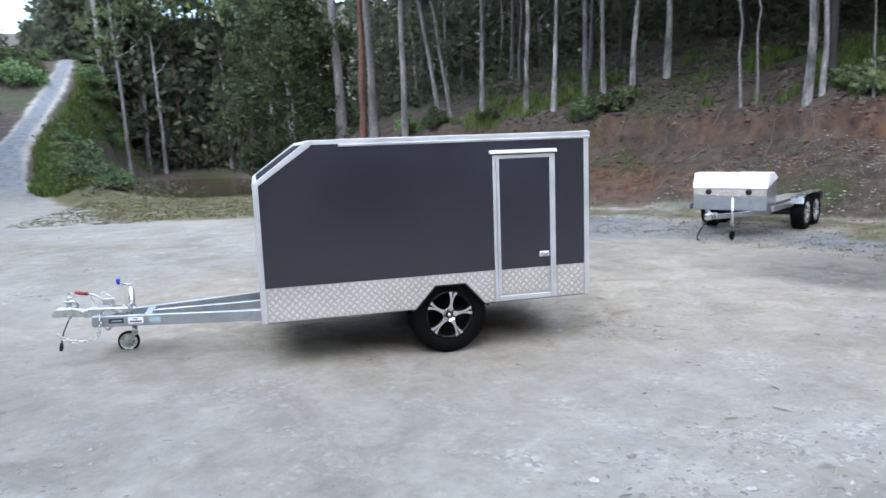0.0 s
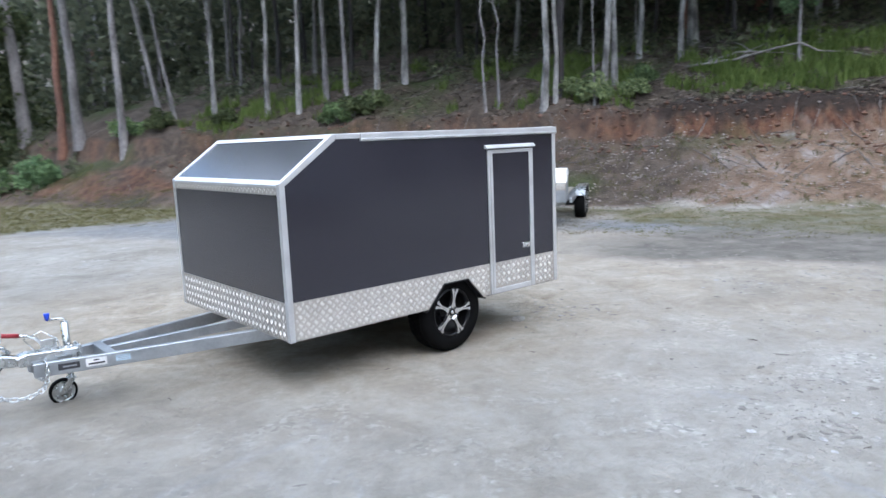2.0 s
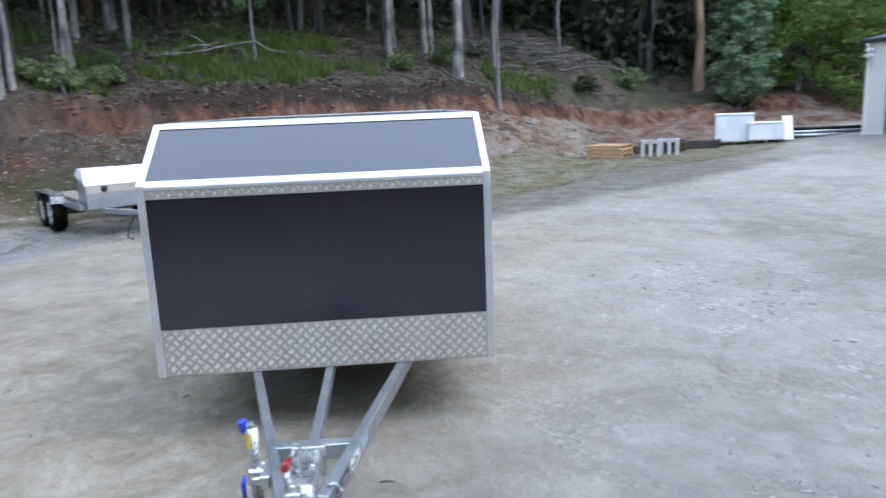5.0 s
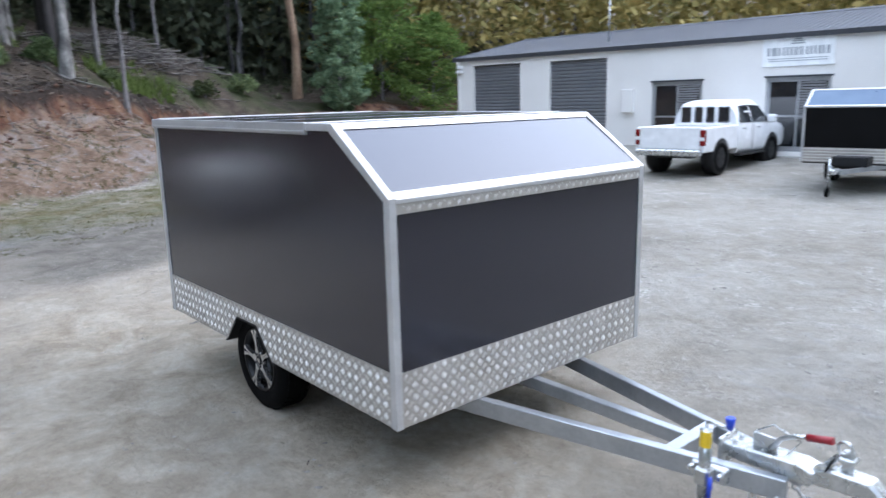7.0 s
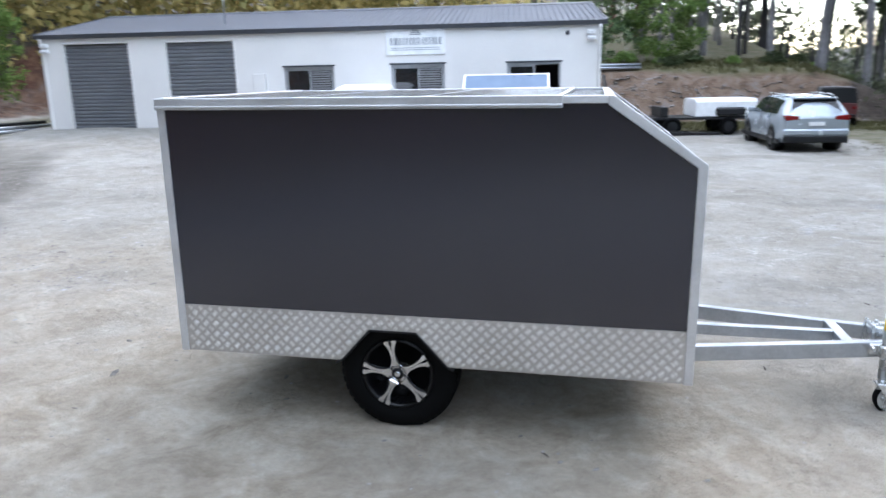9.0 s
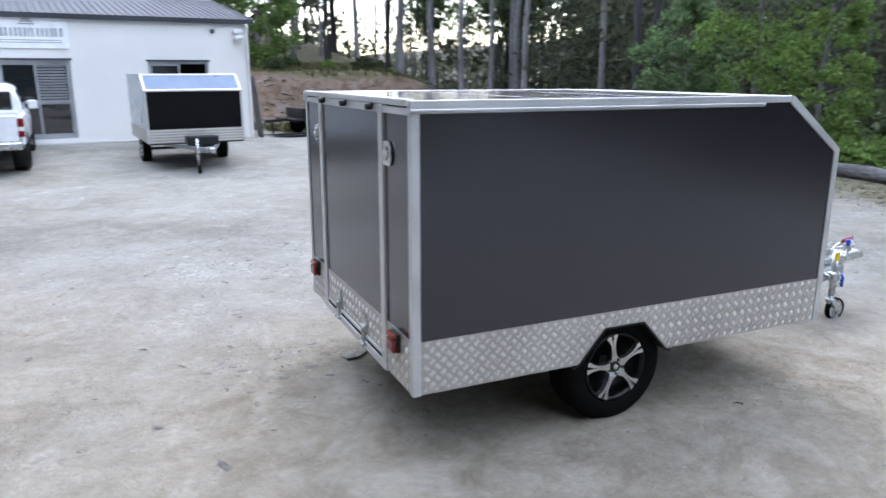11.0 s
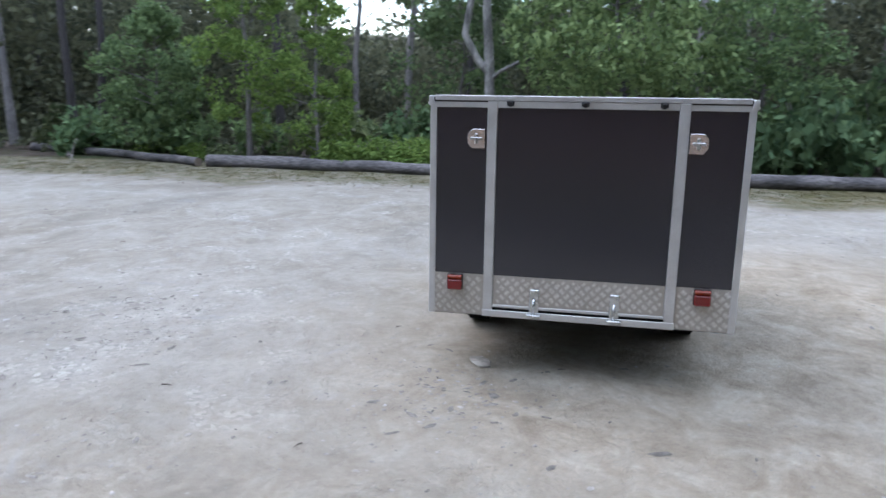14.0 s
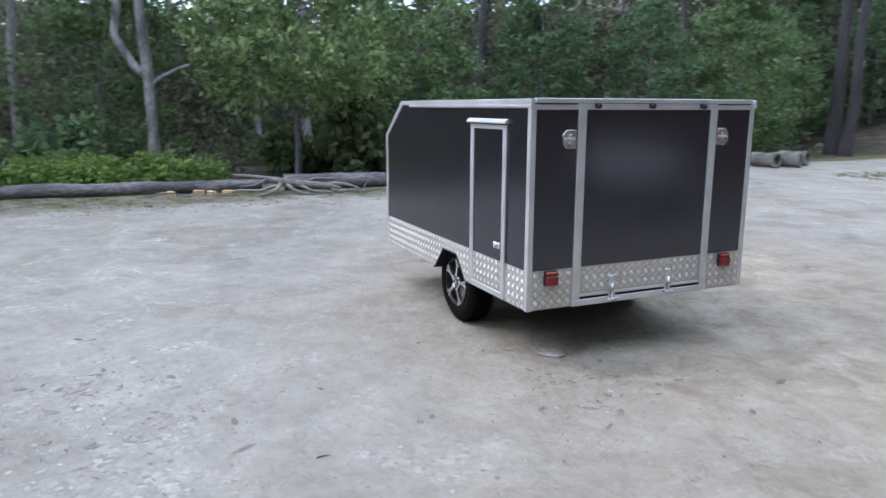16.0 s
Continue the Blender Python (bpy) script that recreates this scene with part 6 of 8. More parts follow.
# ---- the second enclosed trailer, by the workshop ----
def display_trailer(m):
    t = thing("display_trailer", m, "silver enclosed trailer with deep black front panel by the workshop", "trailer")
    f, r, w, z0, z1, zk, zt, xt = -1.5, 1.5, 1.04, 0.6, 0.9, 1.74, 2.08, -1.05
    side = [(f, z0), (f, zk), (xt, zt), (r, zt), (r, z0)]
    for s in (1, -1):
        part("side_panel", prism(B(), side, s * (w - 0.03), s * (w - 0.003), "y"), SILVER_PAINT if s > 0 else DISPLAY_BLACK, t, "smooth side panel")
        lo, hi = sorted((s * (w - 0.04), s * (w + 0.006)))
        strip("corner_trim", t, [(f - 0.006, lo), (f + 0.06, lo), (f + 0.06, hi), (f - 0.006, hi)], z0 - 0.004, zk, "z")
        strip("slope_trim", t, [(f - 0.006, zk), (xt - 0.006, zt + 0.006), (xt + 0.04, zt + 0.006), (f + 0.07, zk - 0.02)], lo, hi, "y")
        strip("top_trim", t, [(xt + 0.041, zt - 0.05), (r, zt - 0.05), (r, zt + 0.01), (xt + 0.041, zt + 0.01)], lo, hi, "y")
        strip("side_skirt", t, [(f + 0.061, z0), (r, z0), (r, z1), (f + 0.061, z1)], s * (w - 0.001), s * (w + 0.004), "y", PLATE)
        road_wheel_parent = new("wheel")
        road_wheel_parent.parent = t
        road_wheel_parent.location = (0.35, s * (w - 0.04), 0.33)
        bm = B()
        lathe(bm, [(0.2, -0.19 * s), (0.31, -0.2 * s), (0.33, -0.17 * s), (0.33, -0.03 * s), (0.31, 0.0), (0.2, -0.005 * s)], (0, 0, 0), "y", 28)
        part("tyre", bm, RUBBER, road_wheel_parent)
        bm = B()
        lathe(bm, [(0.2, -0.01 * s), (0.17, -0.03 * s), (0.06, -0.02 * s), (0.0005, -0.015 * s)], (0, 0, 0), "y", 24, False)
        part("rim", bm, ZINC, road_wheel_parent)
    part("front_panel", slab(B(), (f - 0.003, -w + 0.041, z1), (f + 0.02, w - 0.041, zk - 0.03)), DISPLAY_BLACK, t, "deep black front panel")
    strip("front_skirt", t, [(-w + 0.041, z0), (w - 0.041, z0), (w - 0.041, z1 - 0.001), (-w + 0.041, z1 - 0.001)], f - 0.005, f + 0.02, "x", PLATE)
    for k in range(5):
        z = z0 + (z1 - z0) * (k + 0.5) / 5
        part("rib", slab(B(), (f - 0.014, -w + 0.05, z - 0.011), (f - 0.0052, w - 0.05, z + 0.011), 0.003), TREAD, t)
    part("sloped_panel", prism(B(), [(f + 0.02, zk), (xt, zt - 0.004), (xt + 0.03, zt - 0.03), (f + 0.05, zk - 0.03)], -w + 0.041, w - 0.041, "y"), SKY_SHEET, t, "sloped panel coloured with a blue sky reflection")
    strip("knee_trim", t, [(f - 0.01, zk - 0.03), (f + 0.02, zk - 0.03), (f + 0.02, zk + 0.025), (f - 0.01, zk + 0.005)], -w + 0.041, w - 0.041, "y")
    strip("ridge_trim", t, [(xt - 0.03, zt - 0.02), (xt + 0.05, zt - 0.02), (xt + 0.05, zt + 0.008), (xt - 0.006, zt + 0.008)], -w + 0.041, w - 0.041, "y")
    part("roof_sheet", slab(B(), (xt + 0.03, -w + 0.03, zt - 0.03), (r, w - 0.03, zt - 0.005)), SILVER_PAINT, t)
    part("rear_wall", slab(B(), (r - 0.03, -w + 0.03, z0), (r - 0.003, w - 0.03, zt - 0.03)), SILVER_PAINT, t)
    part("floor_pan", slab(B(), (f + 0.02, -w + 0.03, z0 - 0.03), (r - 0.03, w - 0.03, z0)), BLACK_STEEL, t)
    part("axle", slab(B(), (0.32, -0.9, 0.3), (0.38, 0.9, 0.36)), BLACK_STEEL, t)
    for s in (1, -1):
        part("drawbar_rail", beam(B(), (f + 0.7, 0.6 * s, z0 - 0.03), (f - 1.25, 0.06 * s, z0 - 0.03), 0.05, 0.09), GALV, t)
    part("toolbox", slab(B(), (f - 0.52, -0.35, z0 - 0.03), (f - 0.12, 0.3, z0 + 0.16), 0.015), BLACK_STEEL, t, "black drawbar toolbox")
    part("jack_tube", pipe(B(), [(f - 0.95, 0.2, 0.16), (f - 0.95, 0.2, 0.75)], 0.028, 10), ZINC, t)
    bm = B()
    lathe(bm, [(0.03, -0.03), (0.085, -0.028), (0.1, 0), (0.085, 0.028), (0.03, 0.03)], (f - 0.98, 0.2, 0.1), "y", 20)
    part("jockey_wheel", bm, RUBBER, t)
    part("coupling", slab(B(), (f - 1.5, -0.06, z0 - 0.1), (f - 1.15, 0.06, z0), 0.02), ZINC, t)
    return t


display_trailer(pose(1.18, -14.15, ground_z(1.2, -13.4), 0, 0, -85))


# ---- the tool-box trailer by the bank ----
def box_trailer(m):
    """Its drawbar points along -y of its own frame."""
    t = thing("toolbox_trailer", m, "galvanised flatbed trailer with checker plate toolbox beside the bank", "trailer")
    bm = B()
    prism(bm, [(-0.3, 0.5), (0.3, 0.5), (0.3, 1.1), (0.1, 1.2), (-0.22, 1.2), (-0.3, 0.92)], -0.68, 0.68, "x", 0.01)
    part("toolbox", bm, GALV, t, "grey sheet toolbox")
    tread("toolbox_front", t, [(-0.675, 0.76), (0.675, 0.76), (0.675, 0.91), (-0.675, 0.91)], -0.302, -0.306, "y", -0.67, 0.67, 0.77, 0.91, lambda u, v, o: (u, -0.306 - o, v), None, "checker plate band", 0.07)
    part("toolbox_lid", prism(B(), [(-0.315, 0.92), (-0.225, 1.205), (0.105, 1.208), (0.31, 1.105), (0.31, 1.085), (-0.295, 0.91)], -0.69, 0.69, "x", 0.004), WHITE_BOX, t, "pale toolbox lid")
    for x in (-0.38, 0.36):
        bm = B()
        lathe(bm, [(0.0005, -0.345), (0.045, -0.343), (0.055, -0.33), (0.055, -0.3)], (x, 0, 0.85), "y", 14, False)
        part("lock", bm, BLACK_STEEL, t)
    part("lid_badge", slab(B(), (-0.12, -0.14, 1.206), (0.12, -0.07, 1.216), 0.003), ZINC, t)
    for x in (-0.78, 0.78):
        part("side_rail", slab(B(), (x - 0.03, -0.3, 0.5), (x + 0.03, 2.6, 0.6), 0.005), GALV, t)
    for y in (0.5, 1.2, 1.9, 2.55):
        part("cross_member", slab(B(), (-0.75, y - 0.03, 0.5), (0.75, y + 0.03, 0.58), 0.004), GALV, t)
    for x in (-0.45, 0.45):
        part("wheel_track", slab(B(), (x - 0.2, 0.36, 0.602), (x + 0.2, 2.62, 0.625), 0.004), PLATE, t)
    for y in (1.3, 2.0):
        part("axle", slab(B(), (-0.95, y - 0.03, 0.3), (0.95, y + 0.03, 0.36)), BLACK_STEEL, t)
        for s in (1, -1):
            road_wheel(t, s * 1.0, y, 0.355, s, 5, ZINC, 0.24)
    for s in (1, -1):
        lo, hi = sorted((s * 0.78, s * 1.02))
        part("mudguard", prism(B(), [(0.9, 0.55), (0.92, 0.68), (1.05, 0.735), (2.3, 0.735), (2.42, 0.68), (2.44, 0.55), (2.42, 0.55), (2.4, 0.67), (2.29, 0.72), (1.06, 0.72), (0.94, 0.67), (0.92, 0.55)], lo, hi, "x"), ZINC, t, "bright folded mudguard")
    for s in (1, -1):
        part("drawbar_rail", beam(B(), (0.6 * s, 0.2, 0.5), (0.05 * s, -1.1, 0.5), 0.05, 0.09), GALV, t)
    part("coupling", slab(B(), (-0.06, -1.4, 0.42), (0.06, -1.05, 0.53), 0.015), ZINC, t)
    part("jack_tube", pipe(B(), [(0.22, -0.75, 0.14), (0.22, -0.75, 0.78)], 0.027, 10), ZINC, t)
    part("jack_crank", pipe(B(), [(0.22, -0.75, 0.78), (0.22, -0.75, 0.81), (0.36, -0.75, 0.81)], 0.01, 8), ZINC, t)
    bm = B()
    lathe(bm, [(0.03, -0.028), (0.08, -0.026), (0.09, 0), (0.08, 0.026), (0.03, 0.028)], (0.22, -0.75, 0.09), "x", 20)
    part("jockey_wheel", bm, RUBBER, t)
    part("safety_chain", pipe(B(), [(-0.1, -1.0, 0.44), (-0.25, -1.05, 0.2), (-0.3, -1.1, 0.06), (-0.22, -1.2, 0.02)], 0.012, 6), BLACK_STEEL, t)
    return t


box_trailer(placed(6.97, 4.28, -55) @ Matrix.Scale(0.97, 4))


def far_trailer(m):
    """A dark flat trailer with a long white tool chest; its length runs along x."""
    t = thing("flat_trailer", m, "black flat trailer carrying a white tool chest on grass", "trailer")
    part("deck", slab(B(), (-1.9, -0.85, 0.52), (1.7, 0.85, 0.6), 0.01), BLACK_STEEL, t)
    part("chest", prism(B(), [(-0.8, 0.62), (0.8, 0.62), (0.8, 1.1), (0.7, 1.2), (-0.7, 1.2), (-0.8, 1.1)], -0.35, 1.65, "x", 0.01), WHITE_BOX, t, "white tool chest")
    for x in (-1.1, 0.75):
        for s in (1, -1):
            w = new("wheel")
            w.parent = t
            w.location = (x, s * 0.8, 0.3)
            bm = B()
            lathe(bm, [(0.18, -0.09), (0.28, -0.09), (0.3, -0.06), (0.3, 0.06), (0.28, 0.09), (0.18, 0.09)], (0, 0, 0), "y", 24)
            part("tyre", bm, RUBBER, w)
            bm = B()
            lathe(bm, [(0.18, 0.05 * s), (0.1, 0.06 * s), (0.0005, 0.07 * s)], (0, 0, 0), "y", 16, False)
            part("rim", bm, BLACK_STEEL, w)
    for s in (1, -1):
        part("mudguard", slab(B(), (0.3, s * 0.66, 0.64), (1.25, s * 0.98, 0.92), 0.06), BLACK_STEEL, t)
    part("head_rack", slab(B(), (-1.5, -0.8, 0.61), (-1.25, 0.8, 0.95), 0.02), BLACK_STEEL, t)
    part("drawbar_rail", beam(B(), (-1.8, 0, 0.6), (-2.6, 0, 0.56), 0.12, 0.1), BLACK_STEEL, t)
    part("stand", slab(B(), (-2.35, -0.03, 0.0), (-2.29, 0.03, 0.5), 0.005), BLACK_STEEL, t)
    return t


far_trailer(placed(-4.6, -21.6, 188))


def old_wagon(m):
    """A small dark red four-wheel drive with a black canopy, half hidden behind the car."""
    t = thing("old_off_roader", m, "dark red old off-roader with black canopy below the bank", "car")
    ring = lambda w, z0, z1, z2, wr: [(w, z0), (w, z0 + 0.2), (w, z1), ((w + wr) / 2, (z1 + z2) / 2), (wr, z2), (0.001, z2 + 0.02)]
    part("body", loft([(-1.7, ring(0.72, 0.45, 0.95, 1.0, 0.68)), (-1.6, ring(0.76, 0.42, 1.0, 1.05, 0.7)), (0.5, ring(0.78, 0.42, 1.0, 1.06, 0.72)), (1.6, ring(0.74, 0.42, 0.96, 1.0, 0.66)), (1.75, ring(0.66, 0.46, 0.9, 0.94, 0.6))]), MAROON, t, "dull dark red bodywork")
    part("canopy", loft([(-1.66, ring(0.72, 1.0, 1.2, 1.62, 0.6)), (-1.5, ring(0.73, 1.0, 1.2, 1.68, 0.62)), (0.3, ring(0.73, 1.0, 1.2, 1.68, 0.62)), (0.6, ring(0.72, 1.0, 1.1, 1.3, 0.66))]), BLACK_STEEL, t, "black canvas canopy")
    for s in (1, -1):
        for y in (-1.1, 1.1):
            road_wheel(t, s * 0.8, y, 0.36, s, 5, WHITE_PAINT)
        part("tail_lamp", slab(B(), (s * 0.55, -1.73, 0.78), (s * 0.7, -1.69, 0.9), 0.01), RED_LENS, t)
    part("rear_bumper", slab(B(), (-0.7, -1.82, 0.46), (0.7, -1.72, 0.58), 0.02), BLACK_STEEL, t)
    return t


old_wagon(placed(-9.9, -25.3, 170) @ Matrix.Scale(0.86, 4))


# ---- pallets, blocks and stores along the foot of the bank ----
def pallet(m, material, label, group=""):
    t = thing("pallet", m, label, "pallet", group)
    for y in (-0.5, 0.0, 0.5):
        part("bearer", slab(B(), (-0.58, y - 0.04, 0.02), (0.58, y + 0.04, 0.11), 0.004), material, t)
    for i in range(7):
        x = -0.52 + i * 0.173
        part("board", slab(B(), (x - 0.06, -0.56, 0.111), (x + 0.06, 0.56, 0.131), 0.003), material, t)
    for x in (-0.52, 0.0, 0.52):
        part("board", slab(B(), (x - 0.06, -0.56, 0.0), (x + 0.06, 0.56, 0.019), 0.003), material, t)
    return t


z = ground_z(16.6, -7.6)
for i, turn in enumerate((52, 56, 50)):
    pallet(pose(16.6 + 0.04 * i, -7.6, z + 0.01 + i * 0.134, 0, 0, turn), PALLET, "pale timber pallet stacked on grass below the bank", "timber pallets")


def hollow_block(m):
    """A cast block with two open cells, stood on end."""
    t = thing("concrete_block", m, "pale grey hollow concrete block stood on end", "block", "concrete blocks")
    bm = B()
    for x0, x1 in ((-0.3, -0.18), (-0.06, 0.06), (0.18, 0.3)):
        slab(bm, (x0, -0.16, 0), (x1, 0.16, 0.52), 0.01)
    slab(bm, (-0.18, -0.16, 0.4), (-0.06, 0.16, 0.5), 0.008)
    slab(bm, (0.06, -0.16, 0.4), (0.18, 0.16, 0.5), 0.008)
    part("casting", bm, CONCRETE, t)
    return t


hollow_block(placed(15.85, -8.65, 70))
hollow_block(placed(16.1, -9.35, 66))

OLD = ((17.7, -8.9, 0, 64), (17.75, -8.95, 1, 60), (18.0, -10.1, 0, 66), (18.02, -10.15, 1, 70), (18.0, -10.05, 2, 63), (18.25, -11.35, 0, 66), (18.2, -11.4, 1, 61))
for x, y, k, turn in OLD:
    pallet(pose(x, y, ground_z(x, y) + 0.01 + 0.134 * k, 0, 0, turn), OLD_WOOD, "dark weathered pallet in a low stack on grass", "old pallets")
t = thing("plank_stack", placed(17.95, -9.9, -24), "dark weathered planks laid across pallets", "planks")
for i, y in enumerate((-0.3, -0.12, 0.08, 0.26)):
    part("plank", slab(B(), (-1.3 + 0.1 * i, y - 0.08, 0.42 - 0.0), (1.2 - 0.07 * i, y + 0.08, 0.46), 0.004), OLD_WOOD, t)


def white_crate(m, w, d, h, label):
    t = thing("white_crate", m, label, "crate")
    part("body", slab(B(), (-w / 2, -d / 2, 0.1), (w / 2, d / 2, h), 0.03), WHITE_PLASTIC, t)
    part("lid", slab(B(), (-w / 2 - 0.02, -d / 2 - 0.02, h), (w / 2 + 0.02, d / 2 + 0.02, h + 0.05), 0.015), WHITE_PLASTIC, t)
    for x in (-w / 2 + 0.1, 0, w / 2 - 0.1):
        part("skid", slab(B(), (x - 0.06, -d / 2, 0), (x + 0.06, d / 2, 0.099), 0.005), OLD_WOOD, t)
    return t


white_crate(placed(18.6, -12.7, 64), 1.25, 1.0, 1.02, "large white plastic crate on wooden skids")
white_crate(placed(18.0, -13.5, 70), 1.15, 0.9, 0.66, "low white plastic crate on wooden skids")
t = thing("leaning_board", pose(17.75, -14.25, ground_z(17.75, -14.25) + 0.02, 32, 0, 70), "white board leaning against crates", "board")
part("board", slab(B(), (-0.16, -0.02, 0), (0.16, 0.02, 0.95), 0.006), WHITE_PLASTIC, t)
t = thing("pipe_bundle", placed(18.3, -15.6, 80), "bundle of long black pipes lying by the workshop corner", "pipes")
for k, (y, zz) in enumerate(((-0.3, 0.06), (-0.16, 0.06), (-0.02, 0.06), (0.12, 0.06), (-0.23, 0.18), (-0.09, 0.18), (0.05, 0.18), (-0.16, 0.29))):
    part("pipe", pipe(B(), [(-1.9 + 0.13 * (k % 3), y, zz), (1.8 - 0.1 * (k % 2), y + 0.02, zz)], 0.055, 12), BLACK_STEEL if k % 3 else GALV, t)

# steel leaning on the workshop corner and lengths lying before it
t = thing("steel_sheet", pose(-1.5, -18.9, ground_z(-1.5, -18.9), 0, 6, ANGLE), "dark steel sheet leaning on the workshop corner", "sheet")
part("sheet", slab(B(), (-0.01, -0.45, 0), (0.01, 0.15, 1.9), 0.003), DARK_TRIM, t)
for i, (x, y, turn, n) in enumerate(((-3.0, -19.9, 20, 1.3), (-2.6, -20.3, 12, 1.6), (-4.3, -20.6, 8, 0.9))):
    t = thing("steel_length", placed(x, y, turn), "dark length of steel lying on the grass edge", "steel bar", "steel lengths")
    part("bar", slab(B(), (-n, -0.06, 0.01), (n, 0.06, 0.1), 0.01), BLACK_STEEL, t)
t = thing("pole_stack", placed(-1.0, -29.6, 10), "pale poles stacked on the slope behind the workshop", "poles")
for y, zz in ((-0.2, 0.08), (0.0, 0.08), (0.2, 0.08), (-0.1, 0.22), (0.1, 0.22)):
    part("pole", pipe(B(), [(-2.0, y, zz), (2.0, y, zz)], 0.07, 10), GALV, t)

# short concrete pipes by the road
def pipe_length(x, y, turn, n):
    t = thing("concrete_pipe", placed(x, y, turn), "short weathered concrete pipe with open end lying on the verge", "pipe", "concrete pipes")
    bm = B()
    lathe(bm, [(0.15, -n), (0.215, -n), (0.22, -n * 0.94), (0.22, n * 0.7), (0.245, n * 0.78), (0.245, n), (0.17, n), (0.165, n * 0.8), (0.15, n * 0.75)], (0, 0, 0.235), "x", 24)
    part("barrel", bm, OLD_CONCRETE, t)


pipe_length(-10.95, 15.0, 8, 0.45)
pipe_length(-10.75, 15.75, 32, 0.42)
pipe_length(-11.15, 16.5, 20, 0.45)

# the flat stone beside the trailer
t = thing("flat_stone", placed(1.16, -0.69, 30), "flat grey stone slab lying on gravel", "stone")
bm = B()
prism(bm, [(-0.11, -0.05), (-0.02, -0.075), (0.1, -0.05), (0.12, 0.03), (0.03, 0.07), (-0.09, 0.05)], 0.0, 0.016, "z", 0.005)
part("slab", bm, STONE, t)


# ---- foliage ----
def leaf_mesh(name, rng, centres, radii, per, size, material, droop=0.3, shape=2.2):
    """Clumps of separate rhombic leaves; centres and radii of the clumps, leaves for each, and a leaf's length."""
    centres, radii = np.asarray(centres, float), np.asarray(radii, float)
    k = np.repeat(np.arange(len(centres)), per)
    n = len(k)
    d = rng.normal(size=(n, 3))
    d /= np.linalg.norm(d, axis=1)[:, None]
    p = centres[k] + d * (radii[k] * rng.uniform(0.25, 1.0, n) ** 0.6)[:, None] * np.array([1, 1, 0.75])
    a = rng.normal(size=(n, 3))
    a[:, 2] -= droop * 2
    a /= np.linalg.norm(a, axis=1)[:, None]
    b = np.cross(a, rng.normal(size=(n, 3)))
    b /= np.linalg.norm(b, axis=1)[:, None]
    size = np.asarray(size)[k] if np.ndim(size) else size
    half = (size * rng.uniform(0.55, 1.25, n) / 2)[:, None]
    a, b = a * half, b * half / shape
    verts = np.stack([p - a, p + b, p + a, p - b], 1).reshape(-1, 3)
    return from_arrays(name, verts, np.arange(4 * n).reshape(-1, 4), material)


def crown_clumps(rng, n, rx, rz, hollow=0.35, flat=0.0):
    d = rng.normal(size=(n, 3))
    d /= np.linalg.norm(d, axis=1)[:, None]
    r = rng.uniform(hollow, 1, n) ** 0.7
    p = d * r[:, None] * np.array([rx, rx, rz])
    p[:, 2] -= flat * np.abs(p[:, 2])
    return p


rng = np.random.RandomState(11)
GUM_CROWNS = [leaf_mesh("crown", rng, crown_clumps(rng, 42, 2.6, 3.6), rng.uniform(0.5, 1.05, 42), 30, 0.46, LEAF_GUM, 0.6, 3.2) for i in range(4)]
FAR_CROWNS = [leaf_mesh("crown", rng, crown_clumps(rng, 34, 2.6, 3.6), rng.uniform(0.6, 1.15, 34), 10, 0.82, LEAF_GUM, 0.6, 2.8) for i in range(4)]
BUSHES = {}
for key, mat, size, n, per in (("dark", LEAF_DARK, 0.18, 34, 42), ("bright", LEAF_BRIGHT, 0.14, 34, 55), ("blue", LEAF_BLUE, 0.2, 34, 42), ("gum", LEAF_GUM, 0.2, 30, 42)):
    BUSHES[key] = []
    for i in range(2):
        c = crown_clumps(rng, n, 0.85, 0.75, 0.25)
        c[:, 2] = np.abs(c[:, 2]) * 1.1 + 0.12
        BUSHES[key].append(leaf_mesh("leaves", rng, c, rng.uniform(0.2, 0.38, n), per, size, mat, 0.1, 1.8))


def trunk_line(rng, height, lean, crook):
    pts, x, y = [], 0.0, 0.0
    n = 9
    for i in range(n + 1):
        f = i / n
        pts.append(Vector((lean[0] * f * height + crook * height * 0.02 * math.sin(f * 5 + rng.uniform(0, 1)) * rng.uniform(0.4, 1), lean[1] * f * height + crook * height * 0.02 * rng.uniform(-1, 1) * min(1, f * 4), f * height - 0.25 * (i == 0))))
    return pts


